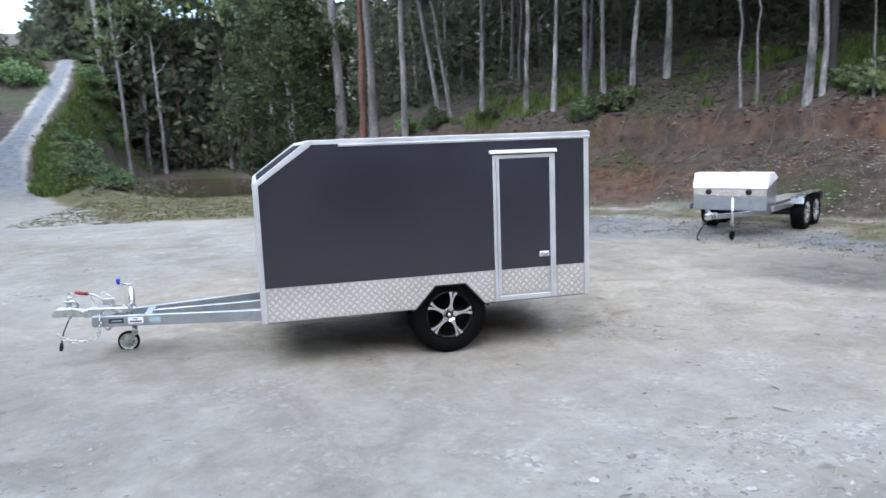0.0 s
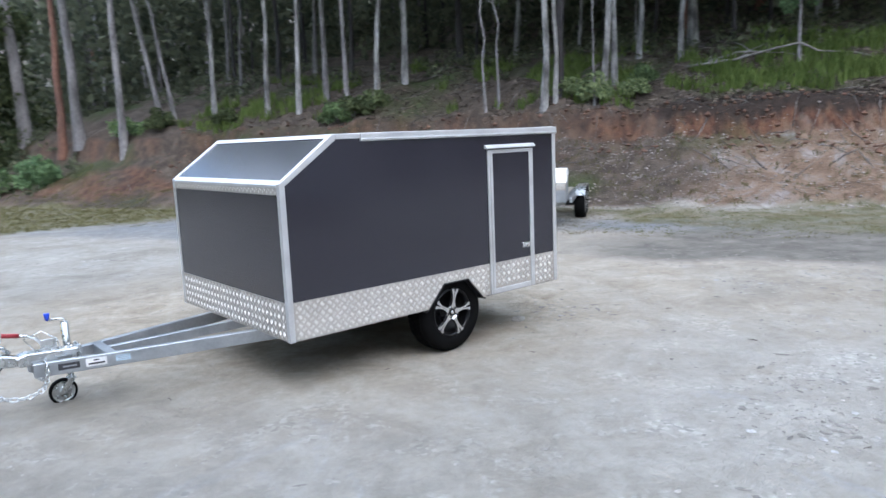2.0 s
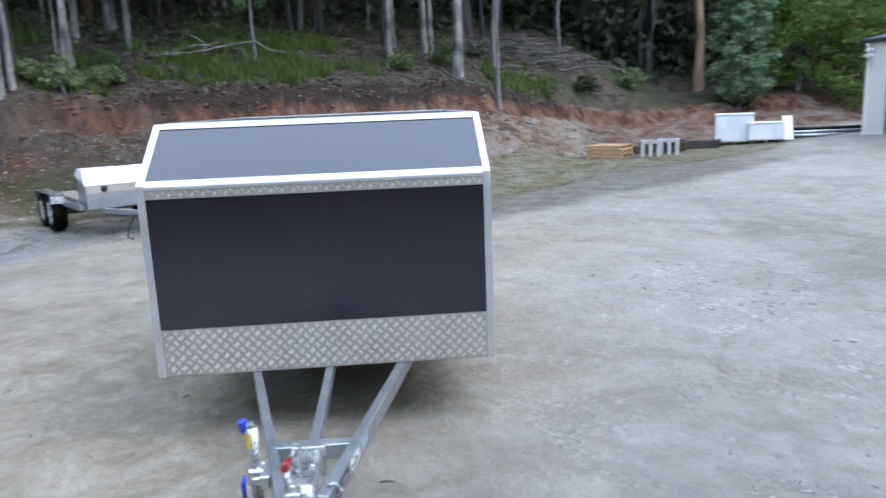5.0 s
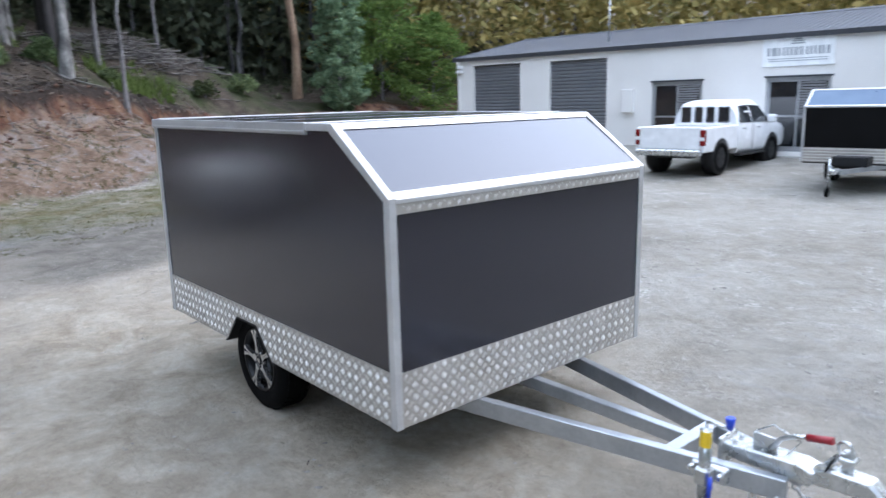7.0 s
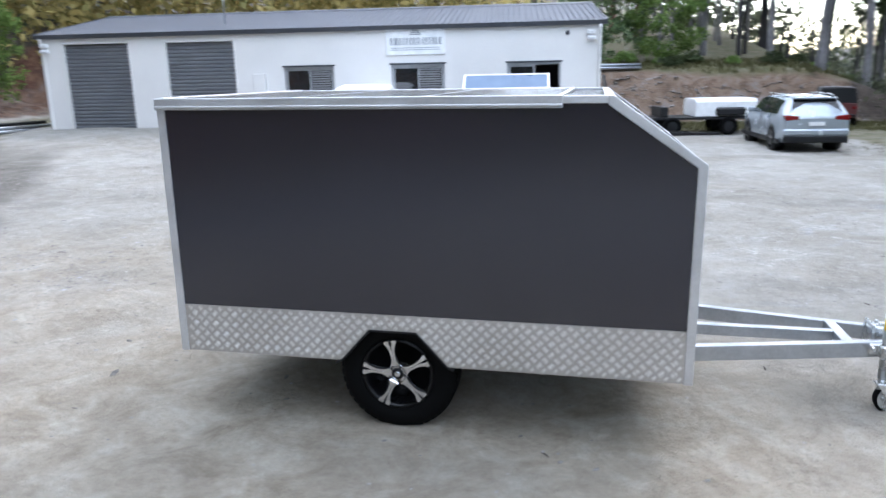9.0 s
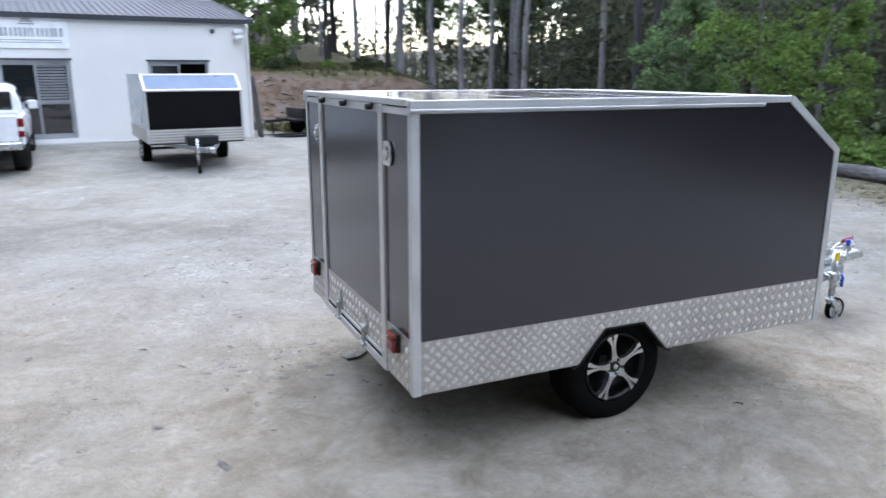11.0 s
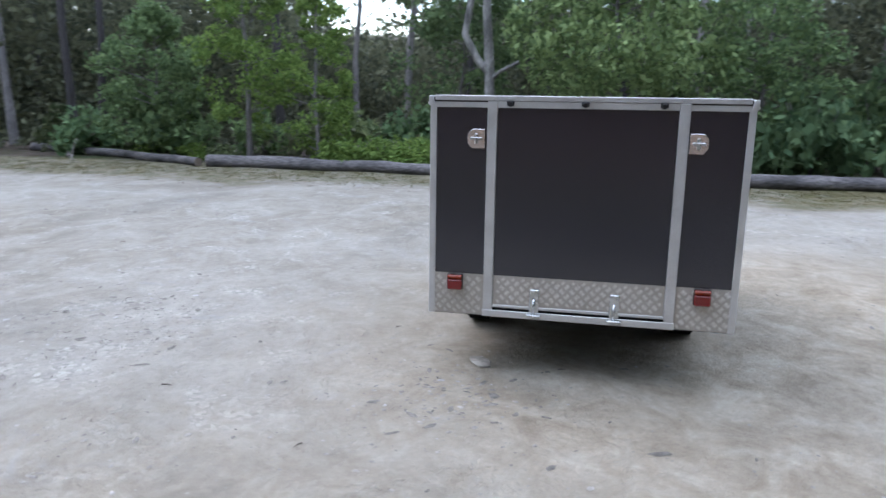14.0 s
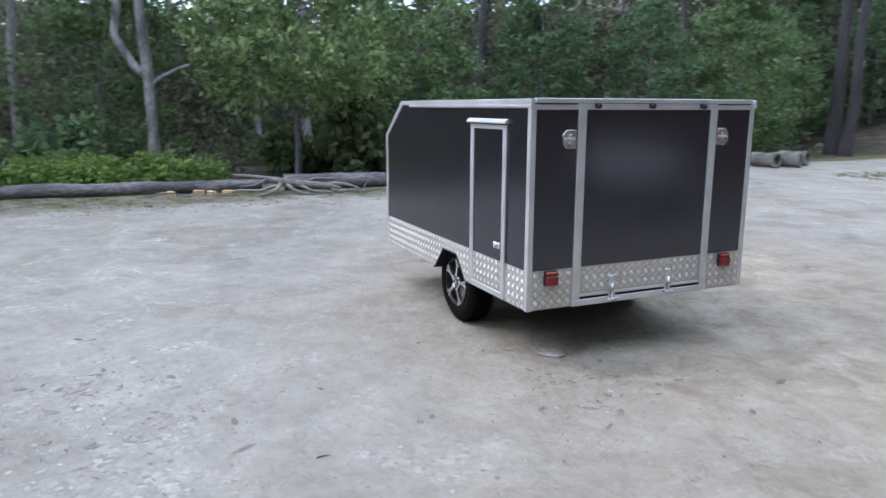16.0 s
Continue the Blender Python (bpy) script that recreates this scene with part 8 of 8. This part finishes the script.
def far_woods():
    """The leafy mass that closes the view beyond the single trees."""
    rng = np.random.RandomState(5)
    c, r, sunned = [], [], []
    while len(c) < 23000:
        a, q = rng.uniform(0, math.tau), rng.uniform(20, 85)
        if len(c) % 5 == 4:                                       # behind the workshop
            a, q = radians(rng.uniform(-84, -8)), rng.uniform(36, 62)
        elif len(c) % 4 == 1:                                       # beyond the pond
            a, q = radians(rng.uniform(88, 108)), rng.uniform(68, 84)
        elif len(c) % 4 == 2:                                     # behind the logs
            a, q = radians(rng.uniform(122, 236)), rng.uniform(26, 48)
        elif len(c) % 4 == 3:                                     # on the hill
            a, q = radians(rng.uniform(-25, 85)), rng.uniform(26, 72)
        x, y = 2 + q * math.cos(a), q * math.sin(a)
        d = float(past_foot(x, y))
        bearing = math.degrees(math.atan2(x + 1.6, y + 7))      # 0 is +y, 90 is +x
        tall, near = 17.0, 34
        if -178 < bearing < -141:                                # thin, with sky showing
            tall, near = 4.2, 44
        elif -105 < bearing < -94:
            tall, near = 5.5, 30
        elif -141 <= bearing < -44:
            tall, near = 7.5, 26
        elif -20.5 < bearing < -13.5:
            tall, near = 2.0, 75
        elif -13.5 <= bearing < 4:
            tall, near = 14.0, 66
        elif -44 <= bearing < -20.5:
            tall, near = 17.0, 33
        hill = d > 14 and y > -40 and y < 66
        tall = 15.0 if hill else tall
        if q < near and not hill or float(in_pond(x, y)) < 1.3:
            continue
        z = ground_z(x, y) + tall * rng.uniform(0, 1) ** 1.1
        c.append((x, y, z))
        r.append(rng.uniform(0.9, 2.1))
        # clumps behind the workshop take the leaf colour that carries sunlight
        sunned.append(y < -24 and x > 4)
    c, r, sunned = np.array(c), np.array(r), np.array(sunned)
    ob = new("sunned_woods", leaf_mesh("sunned_woods", rng, c[sunned], r[sunned], 20, 0.57, LEAF_SUNLIT, 0.2, 1.9))
    tagged(ob, "olive foliage behind the workshop, coloured bright and yellowish as if sunlit", "woods", kind="stuff")
    c, r = c[~sunned], r[~sunned]
    turn = np.degrees(np.arctan2(c[:, 1], c[:, 0]))
    hill = (turn > -35) & (turn < 112)
    ob = new("hill_woods", leaf_mesh("hill_woods", rng, c[hill], r[hill], 20, np.clip(0.0165 * np.hypot(c[hill, 0], c[hill, 1]), 0.36, 0.85), LEAF_HILL, 0.2, 1.9))
    tagged(ob, "dim dark foliage deep in the woods on the hill", "woods", kind="stuff")
    c, r = c[~hill], r[~hill]
    ob = new("far_woods", leaf_mesh("far_woods", rng, c, r, 28, np.clip(0.0125 * np.hypot(c[:, 0], c[:, 1]), 0.34, 0.64), LEAF_FAR, 0.2, 1.9))
    tagged(ob, "dense dark foliage of the woods beyond the single trees", "woods", kind="stuff")


def undergrowth():
    """Low leafy growth over the floor of the woods."""
    rng = np.random.RandomState(15)
    c, r = [], []
    while len(c) < 3600:
        x, y = rng.uniform(-28, 46), rng.uniform(-34, 62)
        d = float(past_foot(x, y))
        over_pond = y > 25 and x > float(np.interp(y, ROAD_Y, ROAD_X)) + 1.4 and x < 4
        if not ((d > 7.5 and wander(x, y, 4.5) > -0.25) or (x < -12.6 and y < 19) or over_pond) or float(in_pond(x, y)) < 1.06:
            continue
        s = rng.uniform(0.15, 0.5) * (1.0 if d > 0 else 1.8)
        c.append((x, y, ground_z(x, y) + s * rng.uniform(0.2, 1.2)))
        r.append(s)
    ob = new("undergrowth", leaf_mesh("undergrowth", rng, c, r, 20, 0.23, LEAF_FAR, 0.0, 2.0))
    tagged(ob, "low dark green undergrowth on the floor of the woods", "undergrowth", kind="stuff")


def canopy():
    """Leaf clumps added high over the hill, out of view, to shade it."""
    rng = np.random.RandomState(25)
    c, r = [], []
    while len(c) < 8200:
        x, y = rng.uniform(-4, 60), rng.uniform(-42, 62)
        d = float(past_foot(x, y))
        # the last clumps hang over the bank and verge to shade them
        if len(c) > 6200:
            x, y = on_foot(rng, 0.5, 10, 2, 9)
            d = 5.0
        if y > 25 or not 0.5 < d < 45 or (d < 5 and y < -7) or wander(x, y, 5) < -0.55 + 0.35 * (d > 20):
            continue
        c.append((x, y, ground_z(x, y) + rng.uniform(9.5, 17)))
        r.append(rng.uniform(0.8, 1.7))
    ob = new("canopy", leaf_mesh("canopy", rng, c, r, 15, 0.62, LEAF_GUM, 0.4, 2.2))
    tagged(ob, "leaf clumps added out of view over the hill to shade it", "canopy", kind="stuff")


undergrowth()
canopy()
far_woods()


# ---- logs and dead wood ----
def log_along(seed, points, radius, label, group="boundary logs"):
    rng = np.random.RandomState(seed)
    a = points[0]
    t = thing("log", pose(a[0], a[1], ground_z(*a)), label, "log", group)
    pts, radii = [], []
    for (p, q) in zip(points, points[1:]):
        n = max(3, int(math.dist(p, q) / 0.5))
        for i in range(n):
            f = i / n
            x, y = p[0] + (q[0] - p[0]) * f, p[1] + (q[1] - p[1]) * f
            pts.append((x, y))
    pts.append(points[-1])
    line = []
    for i, (x, y) in enumerate(pts):
        r = radius * (1 - 0.18 * i / len(pts)) * rng.uniform(0.93, 1.07)
        radii.append(r)
        line.append(Vector((x - a[0], y - a[1], ground_z(x, y) - ground_z(*a) + r * 0.86)))
    bm = B()
    pipe(bm, line, radii, 14, caps=False)
    for v in bm.verts:
        v.co += Vector((rng.uniform(-1, 1), rng.uniform(-1, 1), rng.uniform(-1, 1))) * radius * 0.06
    part("bark", bm, LOG, t)
    for k, j in ((0, 1), (-1, -2)):
        way = (line[k] - line[j]).normalized()
        bm = B()
        pipe(bm, [line[k] - way * 0.05, line[k] + way * 0.012], radii[k] * 0.96, 14)
        part("sawn_end", bm, LOG_END, t)
    return t


log_along(1, [(-15.2, -24.6), (-14.2, -19.2)], 0.13, "long pale weathered log lying on the grass edge")
log_along(2, [(-13.6, -17.6), (-12.4, -13.6), (-10.95, -10.2)], 0.14, "long grey weathered log lying on the grass edge")
log_along(3, [(-10.95, -9.9), (-10.95, -6.2), (-10.75, -2.8), (-10.6, -0.9)], 0.17, "long dark grey log with charred end on the verge")
log_along(4, [(-10.55, -0.4), (-10.4, 2.2), (-10.8, 6.5)], 0.19, "thick dark grey log lying on the verge")
log_along(5, [(-10.83, 6.6), (-11.3, 10.5)], 0.16, "dark grey log lying on the verge")


def branch(seed, p, q, radius, label, bend=0.15, twigs=3, mat=None, lift=0.0):
    rng = np.random.RandomState(seed)
    a, b = Vector((p[0], p[1], ground_z(*p[:2]))), Vector((q[0], q[1], ground_z(*q[:2])))
    t = thing("dead_branch", Matrix.Translation(a), label, "branch", "dead branches")
    line = []
    for i in range(8):
        f = i / 7
        v = (b - a) * f
        x, y = a.x + v.x, a.y + v.y
        line.append(Vector((v.x + bend * rng.uniform(-1, 1) * math.sin(f * 3.1), v.y + bend * rng.uniform(-1, 1) * math.sin(f * 3.1), ground_z(x, y) - a.z + radius + lift * math.sin(f * 3.1) + 0.08 * abs(rng.uniform(0, 1)))))
    bm = B()
    pipe(bm, line, [radius * (1 - 0.75 * i / 7) for i in range(8)], 7)
    for k in range(twigs):
        i = rng.randint(1, 6)
        way = Vector((rng.uniform(-1, 1), rng.uniform(-1, 1), rng.uniform(0.0, 0.5))).normalized() * rng.uniform(0.3, 0.9)
        pipe(bm, [line[i], line[i] + way * 0.5 + Vector((0, 0, 0.05)), line[i] + way], [radius * 0.5, radius * 0.35, radius * 0.1], 5)
    part("wood", bm, mat or DEADWOOD, t)


def root_snag():
    """A bleached, many-armed root lying before the log: a thick stem with arms that fork and sweep to the ground."""
    x, y = -9.85, -0.5
    t = thing("dead_branch", pose(x, y, ground_z(x, y)), "bleached twisted root with many arms lying before the log", "branch", "dead branches")
    arms = (([(-0.55, -1.05, 0.4), (-0.35, -0.75, 0.38), (-0.15, -0.4, 0.34), (-0.02, -0.1, 0.26), (0.05, 0.35, 0.2), (0.12, 0.8, 0.15), (0.25, 1.15, 0.09)], [0.02, 0.035, 0.05, 0.085, 0.09, 0.08, 0.05]),
            ([(0.1, 0.75, 0.13), (0.12, 1.05, 0.2), (0.2, 1.35, 0.16), (0.36, 1.65, 0.05)], [0.06, 0.05, 0.036, 0.014]),
            ([(0.02, 0.3, 0.22), (-0.12, 0.7, 0.3), (-0.14, 1.1, 0.26), (-0.05, 1.35, 0.2)], [0.045, 0.036, 0.028, 0.01]),
            ([(-0.02, -0.1, 0.24), (0.2, -0.25, 0.12), (0.32, -0.5, 0.04), (0.36, -0.72, 0.02)], [0.06, 0.045, 0.03, 0.012]),
            ([(0.0, 0.0, 0.22), (0.25, 0.1, 0.1), (0.38, 0.3, 0.03), (0.5, 0.62, 0.02)], [0.05, 0.04, 0.03, 0.012]),
            ([(0.03, 0.25, 0.2), (0.3, 0.5, 0.07), (0.42, 0.9, 0.03)], [0.04, 0.03, 0.012]),
            ([(0.0, -0.15, 0.2), (0.1, -0.6, 0.1), (0.02, -1.0, 0.12), (0.06, -1.35, 0.05), (-0.1, -1.75, 0.03)], [0.035, 0.026, 0.022, 0.018, 0.008]),
            ([(-0.15, -0.4, 0.32), (-0.02, -0.62, 0.22), (-0.2, -0.95, 0.16)], [0.03, 0.02, 0.008]))
    for line, radii in arms:
        part("root_arm", pipe(B(), line, list(radii), 8), DEADWOOD, t)


root_snag()
for i, (x, y, turn, n) in enumerate(((-10.25, -2.85, 15, 0.09), (-10.2, -2.3, 70, 0.11), (-10.05, -2.05, 30, 0.1), (-9.95, -1.72, 80, 0.12))):
    t = thing("wood_block", placed(x, y, turn), "short pale block of cut timber lying before the log", "wood block", "wood blocks")
    part("block", slab(B(), (-n, -0.06, 0.0), (n, 0.06, 0.1 + 0.02 * (i % 2)), 0.008), PALLET, t)
branch(801, (-9.95, -3.2), (-9.9, -2.0), 0.02, "thin bleached stick lying before the log", 0.05, 1)
branch(802, (-9.5, 0.4), (-9.2, 1.8), 0.025, "thin bleached branch lying before the log", 0.1, 2)
branch(810, (16.6, 6.5), (18.6, 1.6), 0.05, "long bleached fallen branch on top of the bank", 0.2, 4, None, 0.4)
branch(811, (17.0, 6.6), (17.8, 3.5), 0.05, "bleached fallen branch on top of the bank", 0.3, 4, None, 0.35)
branch(812, (21.2, -2.6), (19.5, -4.9), 0.05, "bleached fallen branch on the bank edge", 0.1, 2)
branch(813, (-12.9, -15.8), (-10.6, -13.7), 0.05, "thin pale branch lying beside the logs", 0.05, 1)


def brush_heap(x, y, w, d, h, n, seed):
    """A heap of cut branches on the hill."""
    rng = np.random.RandomState(seed)
    bm = B()
    for i in range(n):
        px, py = rng.normal(0, w / 2.6), rng.normal(0, d / 2.6)
        pz = ground_z(x + px, y + py) - ground_z(x, y) + h * rng.uniform(0, 1) * math.exp(-(px / w) ** 2 * 4 - (py / d) ** 2 * 4)
        a = rng.uniform(0, math.tau)
        n2 = rng.uniform(0.2, 1.0) ** 1.5 * 1.4
        v = Vector((math.cos(a) * n2, math.sin(a) * n2, rng.uniform(-0.25, 0.25)))
        p = Vector((px, py, pz + 0.05))
        pipe(bm, [p - v, p + Vector((0, 0, rng.uniform(-0.05, 0.12))), p + v], [0.022 * rng.uniform(0.4, 1.7), 0.02, 0.006], 5)
    ob = part("brush_heap", bm, BRUSH)
    ob.location = (x, y, ground_z(x, y))
    tagged(ob, "heap of grey cut branches on the hillside", "brush heap", kind="stuff")


brush_heap(26.2, -6.3, 2.6, 4.6, 0.7, 520, 3)
brush_heap(16.0, -36.5, 6.0, 2.0, 1.6, 260, 4)


# ---- small pieces of the ground ----
def stones(name, label, category, material, seed, n, place, size, flat=0.55, longer=1.0):
    """Broken stones, each an uneven lump, half sunk where place(rng) puts them."""
    rng = np.random.RandomState(seed)
    base = np.array([(0, 0, 1), (0.9, 0, 0.2), (0.28, 0.85, 0.25), (-0.72, 0.52, 0.15), (-0.72, -0.52, 0.3), (0.28, -0.85, 0.1), (0, 0, -0.8)])
    tri = np.array([(0, 1, 2), (0, 2, 3), (0, 3, 4), (0, 4, 5), (0, 5, 1), (6, 2, 1), (6, 3, 2), (6, 4, 3), (6, 5, 4), (6, 1, 5)])
    xy = np.array([place(rng) for i in range(n)])
    z = height(xy[:, 0], xy[:, 1])
    s = size[0] * (size[1] / size[0]) ** (rng.uniform(0, 1, n) ** 2.2)
    a = rng.uniform(0, math.tau, n)
    v = base[None] * rng.uniform(0.65, 1.3, (n, 7, 3)) * s[:, None, None]
    v[:, :, 2] *= flat
    v[:, :, 0] *= longer
    x = v[:, :, 0] * np.cos(a)[:, None] - v[:, :, 1] * np.sin(a)[:, None] + xy[:, None, 0]
    y = v[:, :, 0] * np.sin(a)[:, None] + v[:, :, 1] * np.cos(a)[:, None] + xy[:, None, 1]
    verts = np.stack([x, y, v[:, :, 2] + z[:, None] + 0.1 * s[:, None]], -1).reshape(-1, 3)
    faces = (tri[None] + 7 * np.arange(n)[:, None, None]).reshape(-1, 3)
    ob = new(name, from_arrays(name, verts, faces, material))
    tagged(ob, label, category, kind="stuff")


prng = np.random.RandomState(31)
PATCHES = [(prng.uniform(-9, 11), prng.uniform(-12, 12), prng.uniform(0.25, 0.9)) for i in range(60)]


def in_patches(r):
    x, y, s = PATCHES[r.randint(60)]
    return x + r.normal(0, s), y + r.normal(0, s)


stones("yard_stones", "small pale broken stones scattered over the gravel yard", "gravel", STONE, 1, 9000, lambda r: (r.uniform(-11, 13), r.uniform(-15, 14)), (0.004, 0.022), 0.3, 1.3)
stones("gravel_patches", "patches of loose grey gravel on the yard", "gravel", STONE, 2, 12000, in_patches, (0.005, 0.024), 0.28, 1.3)
stones("mud_flakes", "dark dried mud flakes and crusts scattered over the yard", "mud flakes", MUD, 8, 1700, in_patches, (0.006, 0.034), 0.2, 2.0)
stones("flat_stones", "flat pale stones bedded in the gravel yard", "stones", PALE_STONE, 12, 240, in_patches, (0.01, 0.05), 0.14, 1.3)
stones("crust_edges", "thin broken edges of dried crust on the yard", "mud crust", MUD, 13, 900, in_patches, (0.008, 0.03), 0.16, 3.0)
stones("bank_rubble", "pale and dark broken rubble at the foot of the bank", "rubble", RUBBLE, 3, 7500, lambda r: on_foot(r, -0.3, 3.7, 5, 11), (0.008, 0.06), 0.6)
stones("earth_clods", "clods of red earth on the cut bank", "earth clods", CLOD, 4, 1600, lambda r: on_foot(r, 2.6, 4.2, 3, 10), (0.015, 0.11), 0.9)
stones("south_rubble", "pale rubble along the foot of the south bank", "rubble", RUBBLE, 6, 1500, lambda r: (r.uniform(-12, 4), -26.8 - r.uniform(0, 2.6)), (0.03, 0.14), 0.6)


def blades(name, label, material, seed, n, place, tall, wide=0.012):
    """Grass: narrow bent blades in tufts."""
    rng = np.random.RandomState(seed)
    xy = np.array([place(rng) for i in range(n // 7)])
    k = np.repeat(np.arange(len(xy)), 7)
    p = xy[k] + rng.normal(0, 0.05, (len(k), 2))
    h = tall * rng.uniform(0.4, 1.2, len(k)) * rng.uniform(0.5, 1.3, len(xy))[k]
    z = height(p[:, 0], p[:, 1])
    a = rng.uniform(0, math.tau, len(k))
    dx, dy = np.cos(a), np.sin(a)
    bend = h * rng.uniform(0.2, 0.7, len(k))
    w = wide * rng.uniform(0.6, 1.4, len(k))
    v = np.zeros((len(k), 5, 3))
    v[:, 0] = np.stack([p[:, 0] - dy * w, p[:, 1] + dx * w, z - 0.02], -1)
    v[:, 1] = np.stack([p[:, 0] + dy * w, p[:, 1] - dx * w, z - 0.02], -1)
    v[:, 2] = np.stack([p[:, 0] + dy * w * 0.7 + dx * bend * 0.35, p[:, 1] - dx * w * 0.7 + dy * bend * 0.35, z + h * 0.65], -1)
    v[:, 3] = np.stack([p[:, 0] - dy * w * 0.7 + dx * bend * 0.35, p[:, 1] + dx * w * 0.7 + dy * bend * 0.35, z + h * 0.65], -1)
    v[:, 4] = np.stack([p[:, 0] + dx * bend, p[:, 1] + dy * bend, z + h], -1)
    o = 5 * np.arange(len(k))[:, None]
    tri = np.concatenate([o + np.array([[0, 1, 2]]), o + np.array([[0, 2, 3]]), o + np.array([[3, 2, 4]])])
    ob = new(name, from_arrays(name, v.reshape(-1, 3), tri, material))
    tagged(ob, label, "grass", kind="stuff")


def bank_tuft(r):
    """Tufts keep together in patches on top of the bank."""
    while True:
        x, y = on_foot(r, 4.4, 11.0)
        if wander(x, y, 2.8) + 0.7 * wander(x + 7, y, 0.8) > 0.15:
            return x, y


blades("verge_grass", "short dry green grass along the foot of the bank", GRASS, 1, 30000, lambda r: on_foot(r, -4.2, 0.3), 0.026, 0.006)
blades("bank_grass", "long green grass tufts on top of the bank", GRASS_GREEN, 2, 24000, bank_tuft, 0.4, 0.016)
blades("bank_weeds", "dry tan grass tufts on the rubble slope of the bank", GRASS, 6, 9000, lambda r: on_foot(r, 0.0, 3.4), 0.1, 0.007)
blades("log_grass", "short dry grass before the logs", GRASS, 3, 24000, lambda r: (-10.6 + r.normal(0.6, 1.0), r.uniform(-18, 12)), 0.028, 0.006)
blades("pond_grass", "rough green grass before the pond", GRASS, 4, 26000, lambda r: (r.uniform(-8.5, 4), r.uniform(14.5, 26.5)), 0.06, 0.009)


def pond_slope(r):
    """Over the slope between the road and the pond."""
    while True:
        y = r.uniform(24, 60)
        x = float(np.interp(y, ROAD_Y, ROAD_X)) + r.uniform(1.2, 8)
        if y > 27 + 2 * wander(x, y, 2.0) and 1.12 < float(in_pond(x, y)) < 1.9:
            return x, y


blades("pond_slope_grass", "rank green grass and weeds on the slope between road and pond", GRASS_GREEN, 7, 30000, pond_slope, 0.32, 0.03)
blades("south_grass", "green grass by the flat trailer and on the south bank", GRASS, 5, 14000, lambda r: (r.uniform(-12, -1.5), r.choice((r.uniform(-26.6, -22), r.uniform(-33, -29.9)))), 0.16)


def sticks(name, label, seed, n, place, size, material):
    rng = np.random.RandomState(seed)
    bm = B()
    for i in range(n):
        x, y = place(rng)
        a, s = rng.uniform(0, math.tau), rng.uniform(*size)
        p, q = (x - math.cos(a) * s, y - math.sin(a) * s), (x + math.cos(a) * s, y + math.sin(a) * s)
        r = min(0.012, 0.12 * s) + 0.012 * s * rng.rand()
        pipe(bm, [(*p, ground_z(*p) + r), (x, y, ground_z(x, y) + r + min(0.05, 0.2 * s) * rng.rand()), (*q, ground_z(*q) + r)], [r, r, r * 0.4], 4)
    ob = part(name, bm, material)
    tagged(ob, label, "sticks", kind="stuff")


sticks("fallen_sticks", "grey fallen sticks lying over the leaf litter of the bank", 1, 900, lambda r: on_foot(r, 1.5, 14), (0.06, 0.5), BRUSH)
sticks("yard_twigs", "few dark twigs and scraps on the gravel", 2, 70, lambda r: (r.uniform(-8, 9), r.uniform(-9, 9)), (0.015, 0.04), OLD_WOOD)


def leaves_down(seed, n, place):
    rng = np.random.RandomState(seed)
    xy = np.array([place(rng) for i in range(n)])
    z = height(xy[:, 0], xy[:, 1])
    a = rng.uniform(0, math.tau, n)
    s = rng.uniform(0.025, 0.09, n)
    u = np.stack([np.cos(a) * s, np.sin(a) * s, rng.uniform(-0.03, 0.03, n)], -1)
    v = np.stack([-np.sin(a) * s * 0.4, np.cos(a) * s * 0.4, rng.uniform(-0.03, 0.03, n)], -1)
    c = np.stack([xy[:, 0], xy[:, 1], z + 0.03], -1)
    ob = new("leaf_litter", from_arrays("leaf_litter", np.stack([c - u, c + v, c + u, c - v], 1).reshape(-1, 3), np.arange(4 * n).reshape(-1, 4), LITTER))
    tagged(ob, "brown fallen leaves and bark on the bank", "leaf litter", kind="stuff")


leaves_down(9, 26000, lambda r: on_foot(r, 3.9, 14))
